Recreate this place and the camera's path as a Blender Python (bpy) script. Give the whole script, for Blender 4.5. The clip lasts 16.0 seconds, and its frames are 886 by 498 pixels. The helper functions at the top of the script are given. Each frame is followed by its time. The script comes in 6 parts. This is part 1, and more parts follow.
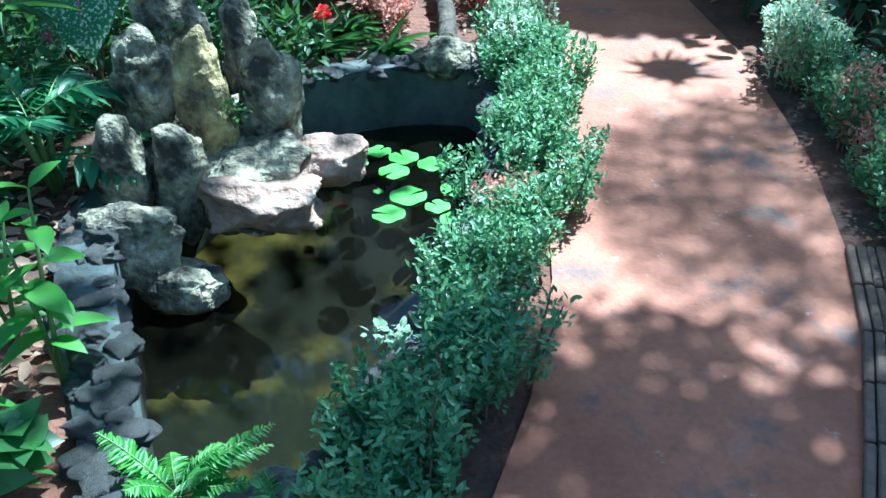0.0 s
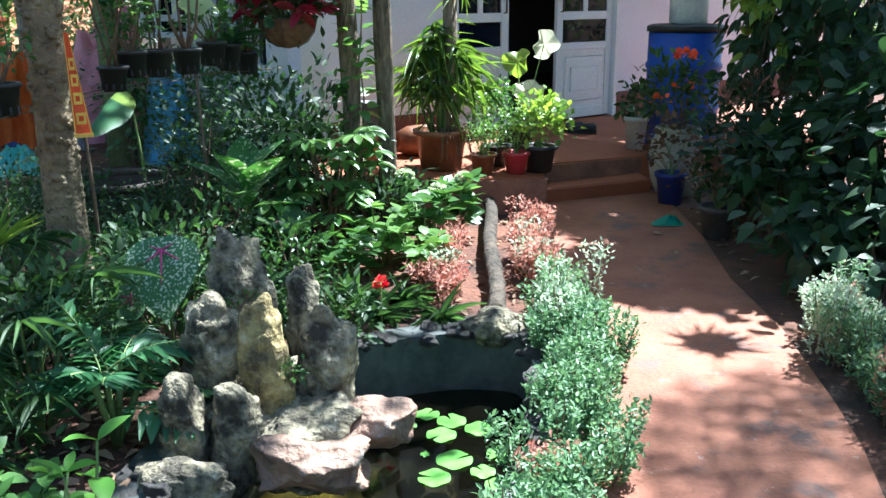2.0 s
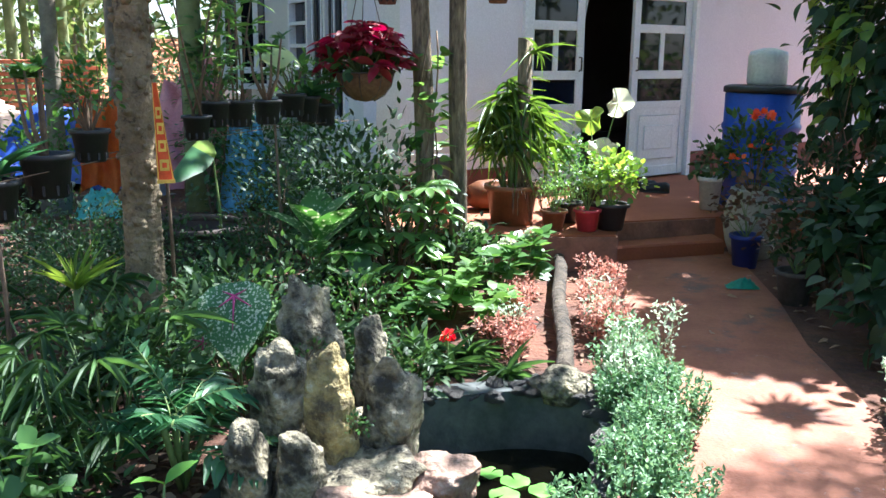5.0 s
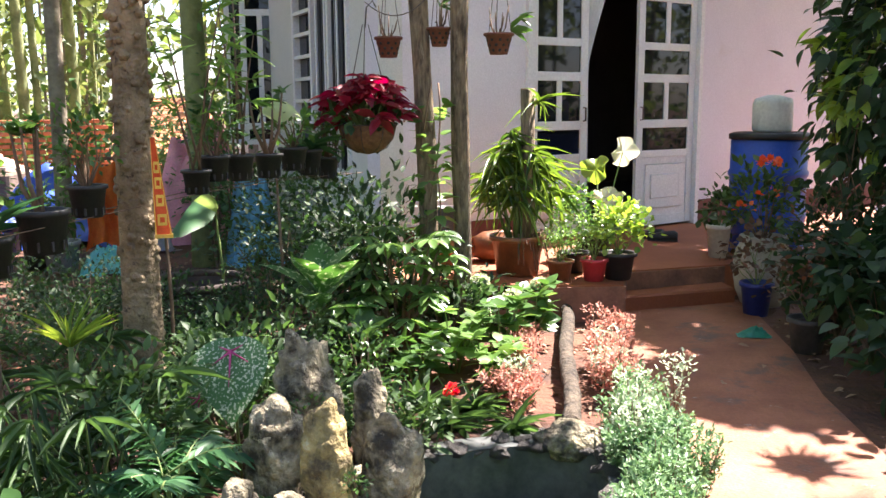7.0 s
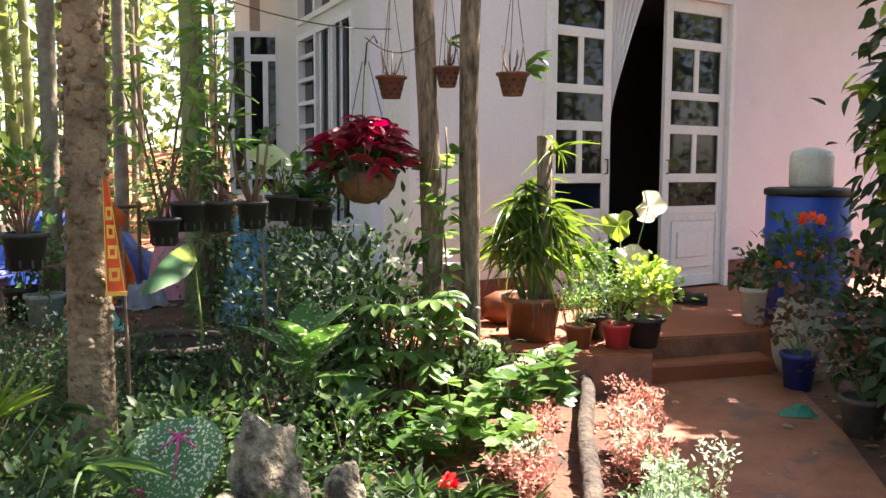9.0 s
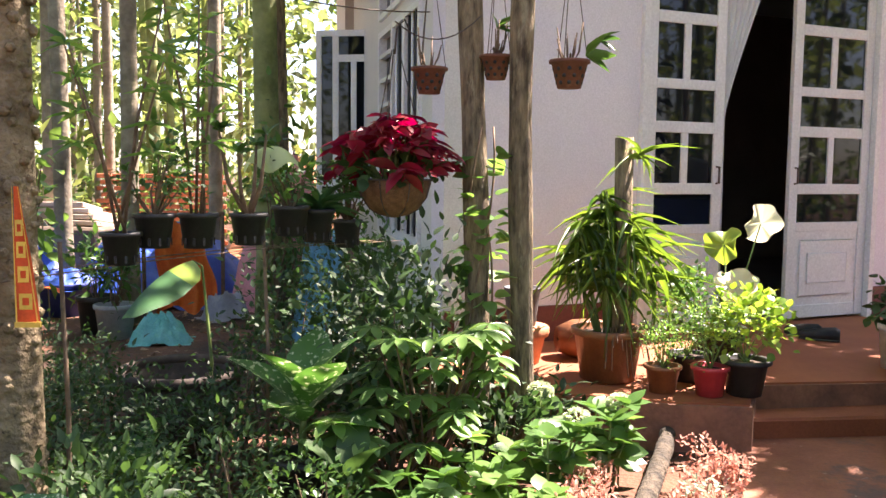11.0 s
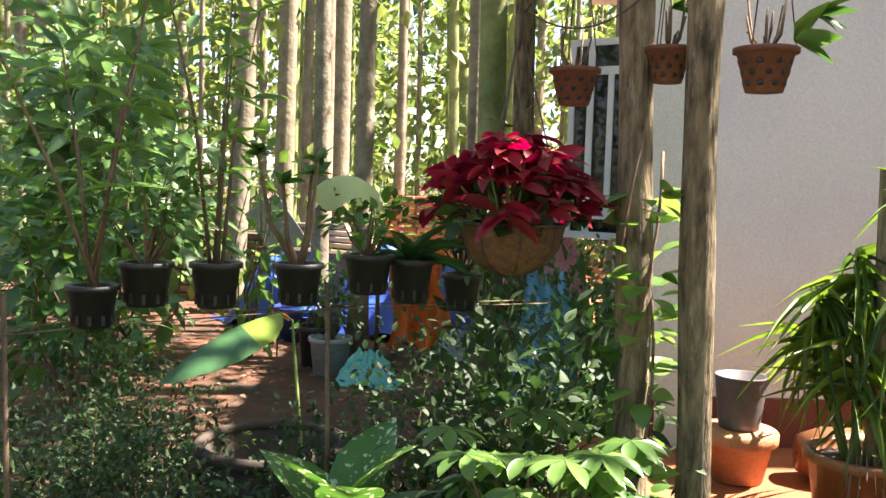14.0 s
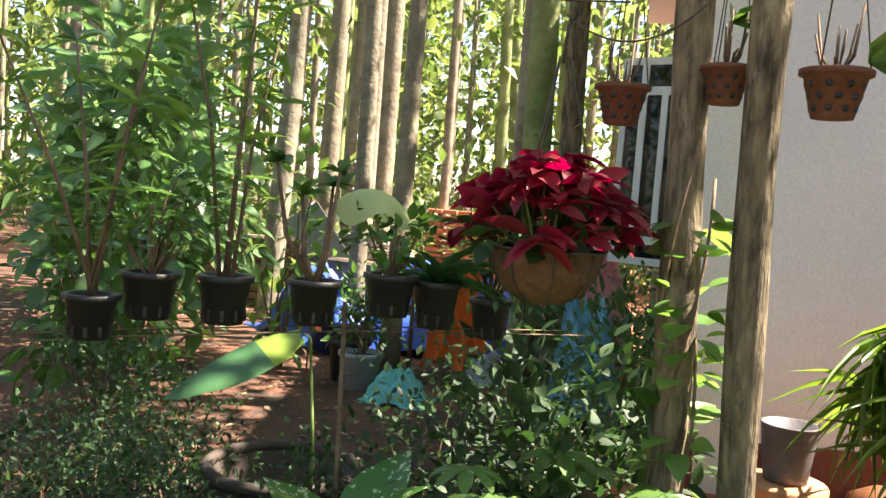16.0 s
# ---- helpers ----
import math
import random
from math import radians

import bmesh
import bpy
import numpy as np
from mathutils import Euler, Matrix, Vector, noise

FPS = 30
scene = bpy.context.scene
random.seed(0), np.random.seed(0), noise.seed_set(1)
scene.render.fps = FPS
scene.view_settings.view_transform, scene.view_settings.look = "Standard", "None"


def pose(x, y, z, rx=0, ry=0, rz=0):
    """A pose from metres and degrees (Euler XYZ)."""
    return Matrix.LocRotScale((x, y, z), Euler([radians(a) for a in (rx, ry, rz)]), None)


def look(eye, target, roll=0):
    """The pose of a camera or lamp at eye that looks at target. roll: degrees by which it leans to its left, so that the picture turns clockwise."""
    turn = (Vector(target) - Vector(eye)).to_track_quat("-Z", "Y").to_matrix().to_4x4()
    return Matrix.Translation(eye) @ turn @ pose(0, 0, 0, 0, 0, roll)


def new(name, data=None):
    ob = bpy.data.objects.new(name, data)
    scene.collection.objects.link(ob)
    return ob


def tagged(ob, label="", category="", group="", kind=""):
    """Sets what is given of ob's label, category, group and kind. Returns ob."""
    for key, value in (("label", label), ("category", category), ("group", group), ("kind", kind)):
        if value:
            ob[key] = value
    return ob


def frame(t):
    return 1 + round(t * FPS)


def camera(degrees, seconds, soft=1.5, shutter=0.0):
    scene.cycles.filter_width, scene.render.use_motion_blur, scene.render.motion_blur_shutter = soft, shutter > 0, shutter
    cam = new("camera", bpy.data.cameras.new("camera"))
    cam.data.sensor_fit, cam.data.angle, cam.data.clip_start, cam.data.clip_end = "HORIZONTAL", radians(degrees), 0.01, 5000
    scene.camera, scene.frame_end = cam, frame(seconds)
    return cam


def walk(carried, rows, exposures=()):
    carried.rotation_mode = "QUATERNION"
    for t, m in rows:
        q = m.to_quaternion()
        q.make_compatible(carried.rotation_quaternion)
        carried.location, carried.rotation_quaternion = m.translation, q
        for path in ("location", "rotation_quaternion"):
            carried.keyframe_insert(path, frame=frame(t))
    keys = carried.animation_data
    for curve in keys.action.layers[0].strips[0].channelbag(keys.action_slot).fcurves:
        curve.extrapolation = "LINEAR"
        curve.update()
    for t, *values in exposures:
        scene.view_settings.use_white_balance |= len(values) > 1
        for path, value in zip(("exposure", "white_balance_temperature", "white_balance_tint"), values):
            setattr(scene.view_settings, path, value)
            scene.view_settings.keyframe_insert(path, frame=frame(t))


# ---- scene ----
cam = camera(53.3, 16.0)
PATH = [
    (0, (-0.017, 0.29, 1.49), (0.029, 1.969, 0.404), -0.4),
    (0.5, (0.011, 0.276, 1.482), (0.132, 2.042, 0.551), -0.3),
    (1, (0.006, 0.249, 1.517), (0.107, 2.085, 0.729), -0.7),
    (1.5, (0.011, 0.219, 1.547), (0.038, 2.118, 0.922), -0.8),
    (2, (0.005, 0.171, 1.557), (-0.065, 2.093, 1.007), -0.3),
    (2.5, (-0.019, 0.14, 1.528), (-0.202, 2.019, 0.867), -0.4),
    (3, (-0.027, 0.111, 1.498), (-0.276, 1.913, 0.668), -0.3),
    (3.5, (-0.028, 0.13, 1.481), (-0.328, 1.917, 0.633), -0.5),
    (4, (-0.03, 0.162, 1.518), (-0.327, 1.988, 0.76), 0.4),
    (4.5, (-0.025, 0.172, 1.544), (-0.288, 2.064, 0.951), 0.5),
    (5, (-0.013, 0.184, 1.56), (-0.234, 2.124, 1.126), 0.6),
    (7.5, (0.028, 0.321, 1.518), (-0.226, 2.287, 1.247), -0.4),
    (8, (-0.003, 0.477, 1.487), (-0.264, 2.449, 1.276), 0.2),
    (10.5, (0.265, 1.517, 1.475), (-0.219, 3.45, 1.297), 0.0),
    (11, (0.419, 1.785, 1.476), (-0.207, 3.677, 1.301), 0.6),
    (11.5, (0.549, 2.074, 1.489), (-0.204, 3.92, 1.328), 0.9),
    (12, (0.578, 2.408, 1.517), (-0.279, 4.208, 1.355), 0.4),
    (12.5, (0.646, 2.66, 1.529), (-0.381, 4.37, 1.376), -0.1),
    (13, (0.755, 2.92, 1.537), (-0.449, 4.51, 1.397), 1.0),
    (13.5, (0.763, 3.105, 1.536), (-0.53, 4.625, 1.399), 1.4),
    (14, (0.688, 3.28, 1.558), (-0.616, 4.79, 1.416), 1.8),
    (14.5, (0.683, 3.377, 1.56), (-0.662, 4.854, 1.458), 2.7),
    (15, (0.686, 3.429, 1.57), (-0.671, 4.897, 1.49), 3.6),
    (15.5, (0.665, 3.456, 1.565), (-0.694, 4.92, 1.456), 3.5),
    (16, (0.587, 3.481, 1.576), (-0.796, 4.922, 1.459), 4.5),
]
LIGHT = [(0.0, 2.0, 4250, -6), (1.0, 2.05, 4250, -5), (1.5, 2.12, 4450, 1), (2.0, 2.15, 5100, 9), (2.5, 2.05, 5800, 16), (3.0, 2.0, 4950, 1), (3.4, 2.0, 4400, -10), (4.0, 1.98, 4200, -9), (4.5, 2.15, 4750, 4), (5.2, 2.4, 5500, 16), (7.5, 2.55, 6350, 26), (10.5, 2.62, 6650, 29), (12.5, 2.7, 6650, 29), (14.0, 2.62, 6750, 18), (16.0, 2.56, 6800, 16)]
walk(cam, [(t, look(eye, target, roll)) for t, eye, target, roll in PATH], LIGHT)

# ---- world, sun, large lights ----
SUN_AZ, SUN_EL = 50.0, 58.0          # degrees from +x towards +y, and above the horizon
w = bpy.data.worlds.new("sky")
scene.world = w
w.use_nodes = True
wn = w.node_tree.nodes
sky = wn.new("ShaderNodeTexSky")
sky.sky_type, sky.sun_disc = "NISHITA", False
sky.sun_elevation, sky.sun_rotation = radians(SUN_EL), radians(90 - SUN_AZ)
sky.altitude, sky.air_density, sky.dust_density, sky.ozone_density = 300, 1.0, 1.5, 1.0
w.node_tree.links.new(sky.outputs[0], wn["Background"].inputs[0])
wn["Background"].inputs[1].default_value = 0.072
sun = new("sun", bpy.data.lights.new("sun", "SUN"))
sun.data.energy, sun.data.angle, sun.data.color = 5.0, radians(0.6), (1.0, 0.93, 0.80)
SUN = Vector((math.cos(radians(SUN_AZ)) * math.cos(radians(SUN_EL)), math.sin(radians(SUN_AZ)) * math.cos(radians(SUN_EL)), math.sin(radians(SUN_EL))))
sun.matrix_world = look((SUN * 30)[:], (0, 0, 0))

rng = np.random.default_rng(7)


# ---- materials ----
def nodes(name):
    m = bpy.data.materials.new(name)
    m.use_nodes = True
    t = m.node_tree
    return m, t.nodes, t.links, t.nodes["Principled BSDF"]


def mat(name, c1, c2, scale=6.0, rough=0.75, bump=0.3, fine=60.0, metal=0.0, spots=None, spot_scale=3.0, spot_cut=0.55, vary=0.12, dist=0.01, worldspace=False, stretch=(1, 1, 1), ramp=(0.33, 0.68), spots2=None):
    """A two-scale surface: broad colour noise, fine grain, optional stains with a shape of their own, relief."""
    m, n, l, p = nodes(name)
    tc = n.new("ShaderNodeTexCoord")
    mp = n.new("ShaderNodeMapping")
    mp.inputs["Scale"].default_value = stretch
    if worldspace:
        g = n.new("ShaderNodeNewGeometry")
        l.new(g.outputs["Position"], mp.inputs[0])
    else:
        l.new(tc.outputs["Object"], mp.inputs[0])
    a = n.new("ShaderNodeTexNoise")
    a.inputs["Scale"].default_value, a.inputs["Detail"].default_value, a.inputs["Roughness"].default_value = scale, 6, 0.65
    l.new(mp.outputs[0], a.inputs["Vector"])
    r = n.new("ShaderNodeValToRGB")
    r.color_ramp.elements[0].position, r.color_ramp.elements[1].position = ramp
    r.color_ramp.elements[0].color, r.color_ramp.elements[1].color = (*c1, 1), (*c2, 1)
    l.new(a.outputs["Fac"], r.inputs[0])
    col = r.outputs[0]
    b = n.new("ShaderNodeTexNoise")
    b.inputs["Scale"].default_value, b.inputs["Detail"].default_value = fine, 5
    l.new(mp.outputs[0], b.inputs["Vector"])
    for spots, spot_scale, spot_cut in [q for q in ((spots, spot_scale, spot_cut), spots2) if q and q[0]]:
        s = n.new("ShaderNodeTexNoise")
        s.inputs["Scale"].default_value, s.inputs["Detail"].default_value, s.inputs["Roughness"].default_value = spot_scale, 8, 0.7
        l.new(mp.outputs[0], s.inputs["Vector"])
        sr = n.new("ShaderNodeMapRange")
        sr.inputs["From Min"].default_value, sr.inputs["From Max"].default_value = spot_cut, spot_cut + 0.1
        l.new(s.outputs["Fac"], sr.inputs["Value"])
        mx = n.new("ShaderNodeMix")
        mx.data_type = "RGBA"
        l.new(sr.outputs[0], mx.inputs["Factor"])
        l.new(col, mx.inputs["A"])
        mx.inputs["B"].default_value = (*spots, 1)
        col = mx.outputs["Result"]
    oi = n.new("ShaderNodeObjectInfo")
    hs = n.new("ShaderNodeHueSaturation")
    vr = n.new("ShaderNodeMapRange")
    vr.inputs["To Min"].default_value, vr.inputs["To Max"].default_value = 1 - vary, 1 + vary
    l.new(oi.outputs["Random"], vr.inputs["Value"])
    fm = n.new("ShaderNodeMath")
    fm.operation = "MULTIPLY_ADD"
    l.new(b.outputs["Fac"], fm.inputs[0])
    fm.inputs[1].default_value = 0.5
    l.new(vr.outputs[0], fm.inputs[2])
    f2 = n.new("ShaderNodeMath")
    f2.operation = "SUBTRACT"
    l.new(fm.outputs[0], f2.inputs[0])
    f2.inputs[1].default_value = 0.25
    l.new(f2.outputs[0], hs.inputs["Value"])
    l.new(col, hs.inputs["Color"])
    l.new(hs.outputs[0], p.inputs["Base Color"])
    p.inputs["Roughness"].default_value, p.inputs["Metallic"].default_value = rough, metal
    if bump:
        bp = n.new("ShaderNodeBump")
        bp.inputs["Strength"].default_value, bp.inputs["Distance"].default_value = bump, dist
        ad = n.new("ShaderNodeMath")
        ad.operation = "ADD"
        l.new(a.outputs["Fac"], ad.inputs[0])
        l.new(b.outputs["Fac"], ad.inputs[1])
        l.new(ad.outputs[0], bp.inputs["Height"])
        l.new(bp.outputs[0], p.inputs["Normal"])
    return m


def leafmat(name, c1, c2, rough=0.42, through_light=0.35, spots=None, vein=None, spot_scale=30.0, spot_cut=0.56):
    """A leaf: colour varies from leaf to leaf and along the blade, light shines through it."""
    m, n, l, p = nodes(name)
    g = n.new("ShaderNodeNewGeometry")
    tc = n.new("ShaderNodeTexCoord")
    a = n.new("ShaderNodeTexNoise")
    a.inputs["Scale"].default_value, a.inputs["Detail"].default_value = 9, 3
    l.new(tc.outputs["Object"], a.inputs["Vector"])
    f = n.new("ShaderNodeMath")
    f.operation = "MULTIPLY_ADD"
    l.new(g.outputs["Random Per Island"], f.inputs[0])
    f.inputs[1].default_value = 0.75
    l.new(a.outputs["Fac"], f.inputs[2])
    s = n.new("ShaderNodeMath")
    s.operation = "SUBTRACT"
    l.new(f.outputs[0], s.inputs[0])
    s.inputs[1].default_value = 0.37
    mx = n.new("ShaderNodeMix")
    mx.data_type = "RGBA"
    l.new(s.outputs[0], mx.inputs["Factor"])
    mx.inputs["A"].default_value, mx.inputs["B"].default_value = (*c1, 1), (*c2, 1)
    col = mx.outputs["Result"]
    if spots:
        b = n.new("ShaderNodeTexNoise")
        b.inputs["Scale"].default_value, b.inputs["Detail"].default_value = spot_scale, 4
        l.new(tc.outputs["Object"], b.inputs["Vector"])
        r = n.new("ShaderNodeMapRange")
        r.inputs["From Min"].default_value, r.inputs["From Max"].default_value = spot_cut, spot_cut + 0.05
        l.new(b.outputs["Fac"], r.inputs["Value"])
        m2 = n.new("ShaderNodeMix")
        m2.data_type = "RGBA"
        l.new(r.outputs[0], m2.inputs["Factor"])
        l.new(col, m2.inputs["A"])
        m2.inputs["B"].default_value = (*spots, 1)
        col = m2.outputs["Result"]
    l.new(col, p.inputs["Base Color"])
    p.inputs["Roughness"].default_value = rough
    tr = n.new("ShaderNodeBsdfTranslucent")
    hs = n.new("ShaderNodeHueSaturation")
    hs.inputs["Hue"].default_value, hs.inputs["Saturation"].default_value, hs.inputs["Value"].default_value = 0.485, 1.1, 1.9
    l.new(col, hs.inputs["Color"])
    l.new(hs.outputs[0], tr.inputs["Color"])
    ms = n.new("ShaderNodeMixShader")
    ms.inputs[0].default_value = through_light
    l.new(p.outputs[0], ms.inputs[1])
    l.new(tr.outputs[0], ms.inputs[2])
    l.new(ms.outputs[0], n["Material Output"].inputs["Surface"])
    return m


def glassmat(name, tint, rough=0.03):
    m, n, l, p = nodes(name)
    p.inputs["Base Color"].default_value = (*tint, 1)
    p.inputs["Roughness"].default_value, p.inputs["Specular IOR Level"].default_value = rough, 0.32
    return m


M_SOIL = mat("red_soil", (0.058, 0.028, 0.018), (0.17, 0.072, 0.038), 1.3, 0.95, 0.8, 25, spots=(0.05, 0.03, 0.02), spot_scale=0.9, spot_cut=0.5, dist=0.03, worldspace=True)
M_PATH = mat("red_stained_concrete", (0.22, 0.074, 0.034), (0.38, 0.148, 0.076), 2.2, 0.72, 0.6, 55, spots=(0.15, 0.09, 0.068), spot_scale=2.3, spot_cut=0.54, worldspace=True, spots2=((0.52, 0.44, 0.38), 11, 0.635))
M_TERR = mat("red_cement_terrace", (0.22, 0.062, 0.022), (0.33, 0.105, 0.040), 1.5, 0.7, 0.25, 70, worldspace=True)
M_RISER = mat("stained_cement_riser", (0.16, 0.08, 0.05), (0.34, 0.16, 0.09), 4, 0.85, 0.5, 40, worldspace=True)
M_ROCK = mat("grey_limestone", (0.05, 0.043, 0.028), (0.40, 0.35, 0.22), 8, 0.88, 1.0, 34, spots=(0.60, 0.54, 0.38), spot_scale=13, spot_cut=0.57, dist=0.03, ramp=(0.40, 0.62), spots2=((0.30, 0.21, 0.07), 5, 0.60))
M_ROCKY = mat("ochre_lichened_rock", (0.08, 0.06, 0.03), (0.48, 0.38, 0.15), 9, 0.85, 1.0, 30, spots=(0.50, 0.50, 0.36), spot_scale=9, spot_cut=0.58, dist=0.03, ramp=(0.38, 0.62))
M_ROCKR = mat("rust_washed_rock", (0.12, 0.085, 0.06), (0.48, 0.29, 0.19), 6, 0.7, 1.0, 30, spots=(0.40, 0.37, 0.29), spot_scale=6, spot_cut=0.57, dist=0.02)
M_RIM = mat("grey_rim_stone", (0.035, 0.034, 0.03), (0.22, 0.205, 0.18), 22, 0.9, 1.0, 60, vary=0.3, dist=0.02, spots=(0.42, 0.40, 0.34), spot_scale=30, spot_cut=0.6)
M_POND = mat("algae_dark_cement", (0.035, 0.045, 0.04), (0.12, 0.13, 0.12), 5, 0.8, 0.5, 30, worldspace=True)
# algae ochre against near-black also paints sun patches on the bed
M_BED = mat("sun_patched_algae_bed", (0.004, 0.004, 0.002), (0.22, 0.16, 0.016), 1.9, 0.9, 0.4, 9, worldspace=True, ramp=(0.47, 0.74))
M_WALL = mat("lavender_wall_paint", (0.68, 0.65, 0.71), (0.75, 0.72, 0.775), 0.9, 0.8, 0.08, 90, spots=(0.66, 0.61, 0.63), spot_scale=0.7, spot_cut=0.62, worldspace=True)
M_WALLG = mat("pale_grey_wall_paint", (0.66, 0.66, 0.63), (0.74, 0.74, 0.71), 0.9, 0.8, 0.08, 90, worldspace=True)
M_WHITE = mat("white_gloss_paint", (0.72, 0.73, 0.74), (0.80, 0.80, 0.80), 3, 0.35, 0.05, 50, vary=0.02)
M_SKIRT = mat("maroon_skirting_paint", (0.11, 0.03, 0.025), (0.17, 0.05, 0.035), 3, 0.6, 0.2, 50, worldspace=True)
M_GLASS = glassmat("dark_window_glass", (0.006, 0.008, 0.012))
# the room's dimness is put into this dark wall and floor colour
M_ROOM = mat("shade_toned_room", (0.22, 0.18, 0.16), (0.28, 0.23, 0.20), 2, 0.9, 0.1, 50)
M_CURTAIN = mat("grey_striped_curtain", (0.62, 0.62, 0.64), (0.74, 0.74, 0.75), 2, 0.9, 0.1, 120)
M_BARK = mat("scarred_papaya_bark", (0.13, 0.095, 0.05), (0.37, 0.285, 0.165), 8, 0.9, 1.0, 30, spots=(0.05, 0.035, 0.022), spot_scale=22, spot_cut=0.58, dist=0.03)
M_POST = mat("weathered_post_bark", (0.060, 0.043, 0.026), (0.30, 0.235, 0.14), 24, 0.9, 1.0, 60, spots=(0.38, 0.33, 0.21), spot_scale=14, spot_cut=0.58, dist=0.02, stretch=(1, 1, 0.22), ramp=(0.36, 0.64), spots2=((0.10, 0.075, 0.045), 9, 0.64))
M_TREE = mat("pale_forest_bark", (0.14, 0.115, 0.08), (0.31, 0.27, 0.19), 5, 0.9, 0.6, 18, dist=0.02)
M_TREEG = mat("green_mossy_bark", (0.12, 0.15, 0.05), (0.30, 0.34, 0.14), 3, 0.9, 0.6, 18, dist=0.02)
M_STEM = mat("brown_woody_stem", (0.10, 0.065, 0.04), (0.22, 0.15, 0.09), 12, 0.85, 0.4, 60)
M_GSTEM = mat("green_soft_stem", (0.10, 0.16, 0.04), (0.20, 0.28, 0.08), 12, 0.6, 0.2, 60)
M_BLACKPOT = mat("black_plastic", (0.018, 0.018, 0.019), (0.035, 0.034, 0.033), 8, 0.5, 0.15, 60, spots=(0.09, 0.07, 0.05), spot_scale=7, spot_cut=0.66)
M_TERRA = mat("terracotta", (0.12, 0.048, 0.03), (0.21, 0.09, 0.055), 9, 0.85, 0.35, 60, spots=(0.22, 0.13, 0.09), spot_scale=8, spot_cut=0.58)
M_TERRAB = mat("brown_glazed_clay", (0.16, 0.06, 0.025), (0.28, 0.115, 0.05), 7, 0.4, 0.2, 50, spots=(0.30, 0.20, 0.13), spot_scale=5, spot_cut=0.63)
M_REDPOT = mat("red_plastic", (0.42, 0.035, 0.05), (0.50, 0.06, 0.07), 6, 0.45, 0.1, 40)
M_BEIGE = mat("beige_cement_pot", (0.36, 0.33, 0.26), (0.48, 0.45, 0.38), 6, 0.8, 0.3, 50)
M_GREYPOT = mat("grey_plastic", (0.30, 0.32, 0.33), (0.38, 0.40, 0.41), 6, 0.6, 0.15, 50)
M_BLUE = mat("blue_plastic_drum", (0.018, 0.07, 0.42), (0.03, 0.10, 0.50), 4, 0.42, 0.1, 40, spots=(0.05, 0.10, 0.35), spot_scale=4, spot_cut=0.63)
M_DBLUE = mat("dark_blue_plastic", (0.015, 0.03, 0.16), (0.03, 0.05, 0.24), 5, 0.45, 0.1, 40)
M_JUG = mat("clouded_white_plastic", (0.55, 0.56, 0.52), (0.66, 0.67, 0.62), 5, 0.5, 0.1, 40)
M_FIBRE = mat("coconut_fibre", (0.11, 0.055, 0.025), (0.25, 0.13, 0.06), 18, 0.95, 1.0, 120)
M_LOG = mat("mossy_log", (0.022, 0.018, 0.012), (0.11, 0.085, 0.055), 12, 0.9, 1.0, 40, spots=(0.36, 0.33, 0.22), spot_scale=9, spot_cut=0.61, dist=0.02)
M_SHOE = mat("black_rubber", (0.012, 0.012, 0.013), (0.03, 0.03, 0.03), 15, 0.6, 0.3, 80)
M_WIRE = mat("rusty_wire", (0.07, 0.055, 0.045), (0.13, 0.10, 0.08), 20, 0.6, 0.0, 60, metal=0.5)
M_TARPB = mat("blue_tarpaulin", (0.015, 0.05, 0.30), (0.03, 0.10, 0.44), 3, 0.5, 0.3, 40)
M_CYAN = mat("light_blue_sheet", (0.10, 0.36, 0.62), (0.28, 0.60, 0.80), 6, 0.6, 0.3, 40)
M_ORANGE = mat("orange_cloth", (0.62, 0.10, 0.015), (0.78, 0.20, 0.03), 5, 0.8, 0.3, 60)
M_MINT = mat("mint_cloth", (0.10, 0.42, 0.40), (0.22, 0.60, 0.56), 6, 0.8, 0.3, 60)
M_PINK = mat("pink_plastic_sheet", (0.62, 0.22, 0.27), (0.75, 0.36, 0.40), 4, 0.6, 0.2, 50)
M_WSACK = mat("grey_woven_sack", (0.22, 0.22, 0.26), (0.36, 0.36, 0.40), 4, 0.8, 0.3, 70, spots=(0.10, 0.16, 0.40), spot_scale=5, spot_cut=0.62)
M_WOODPLANK = mat("old_timber", (0.09, 0.065, 0.045), (0.22, 0.16, 0.11), 5, 0.9, 0.6, 50, stretch=(0.3, 1, 1))
M_EDGE = mat("grooved_kerb_cement", (0.09, 0.06, 0.042), (0.19, 0.125, 0.09), 7, 0.9, 0.5, 50)
M_BANNER = mat("red_banner_cloth", (0.62, 0.06, 0.01), (0.75, 0.12, 0.02), 6, 0.7, 0.15, 90)
M_GOLD = mat("yellow_banner_print", (0.80, 0.48, 0.06), (0.85, 0.55, 0.10), 8, 0.7, 0.1, 90)
M_LITTER = mat("dry_leaf_litter", (0.10, 0.055, 0.03), (0.30, 0.19, 0.11), 3, 0.9, 0.2, 30, vary=0.35)
M_PAD = leafmat("lily_pad_green", (0.12, 0.36, 0.06), (0.22, 0.52, 0.08), 0.35, 0.15)
L_HEDGE = leafmat("hedge_leaf", (0.045, 0.125, 0.045), (0.21, 0.34, 0.155), 0.45, 0.25)
L_HEDGEW = leafmat("pale_hedge_leaf", (0.20, 0.30, 0.18), (0.52, 0.57, 0.42), 0.5, 0.3)
L_DRY = leafmat("pinkish_dry_leaf", (0.26, 0.105, 0.07), (0.56, 0.33, 0.23), 0.7, 0.3)
# dark leaf green, lowered further to carry shade on beds and undergrowth
L_DUSK = leafmat("dark_shaded_leaf", (0.011, 0.031, 0.009), (0.043, 0.098, 0.027), 0.58, 0.28)
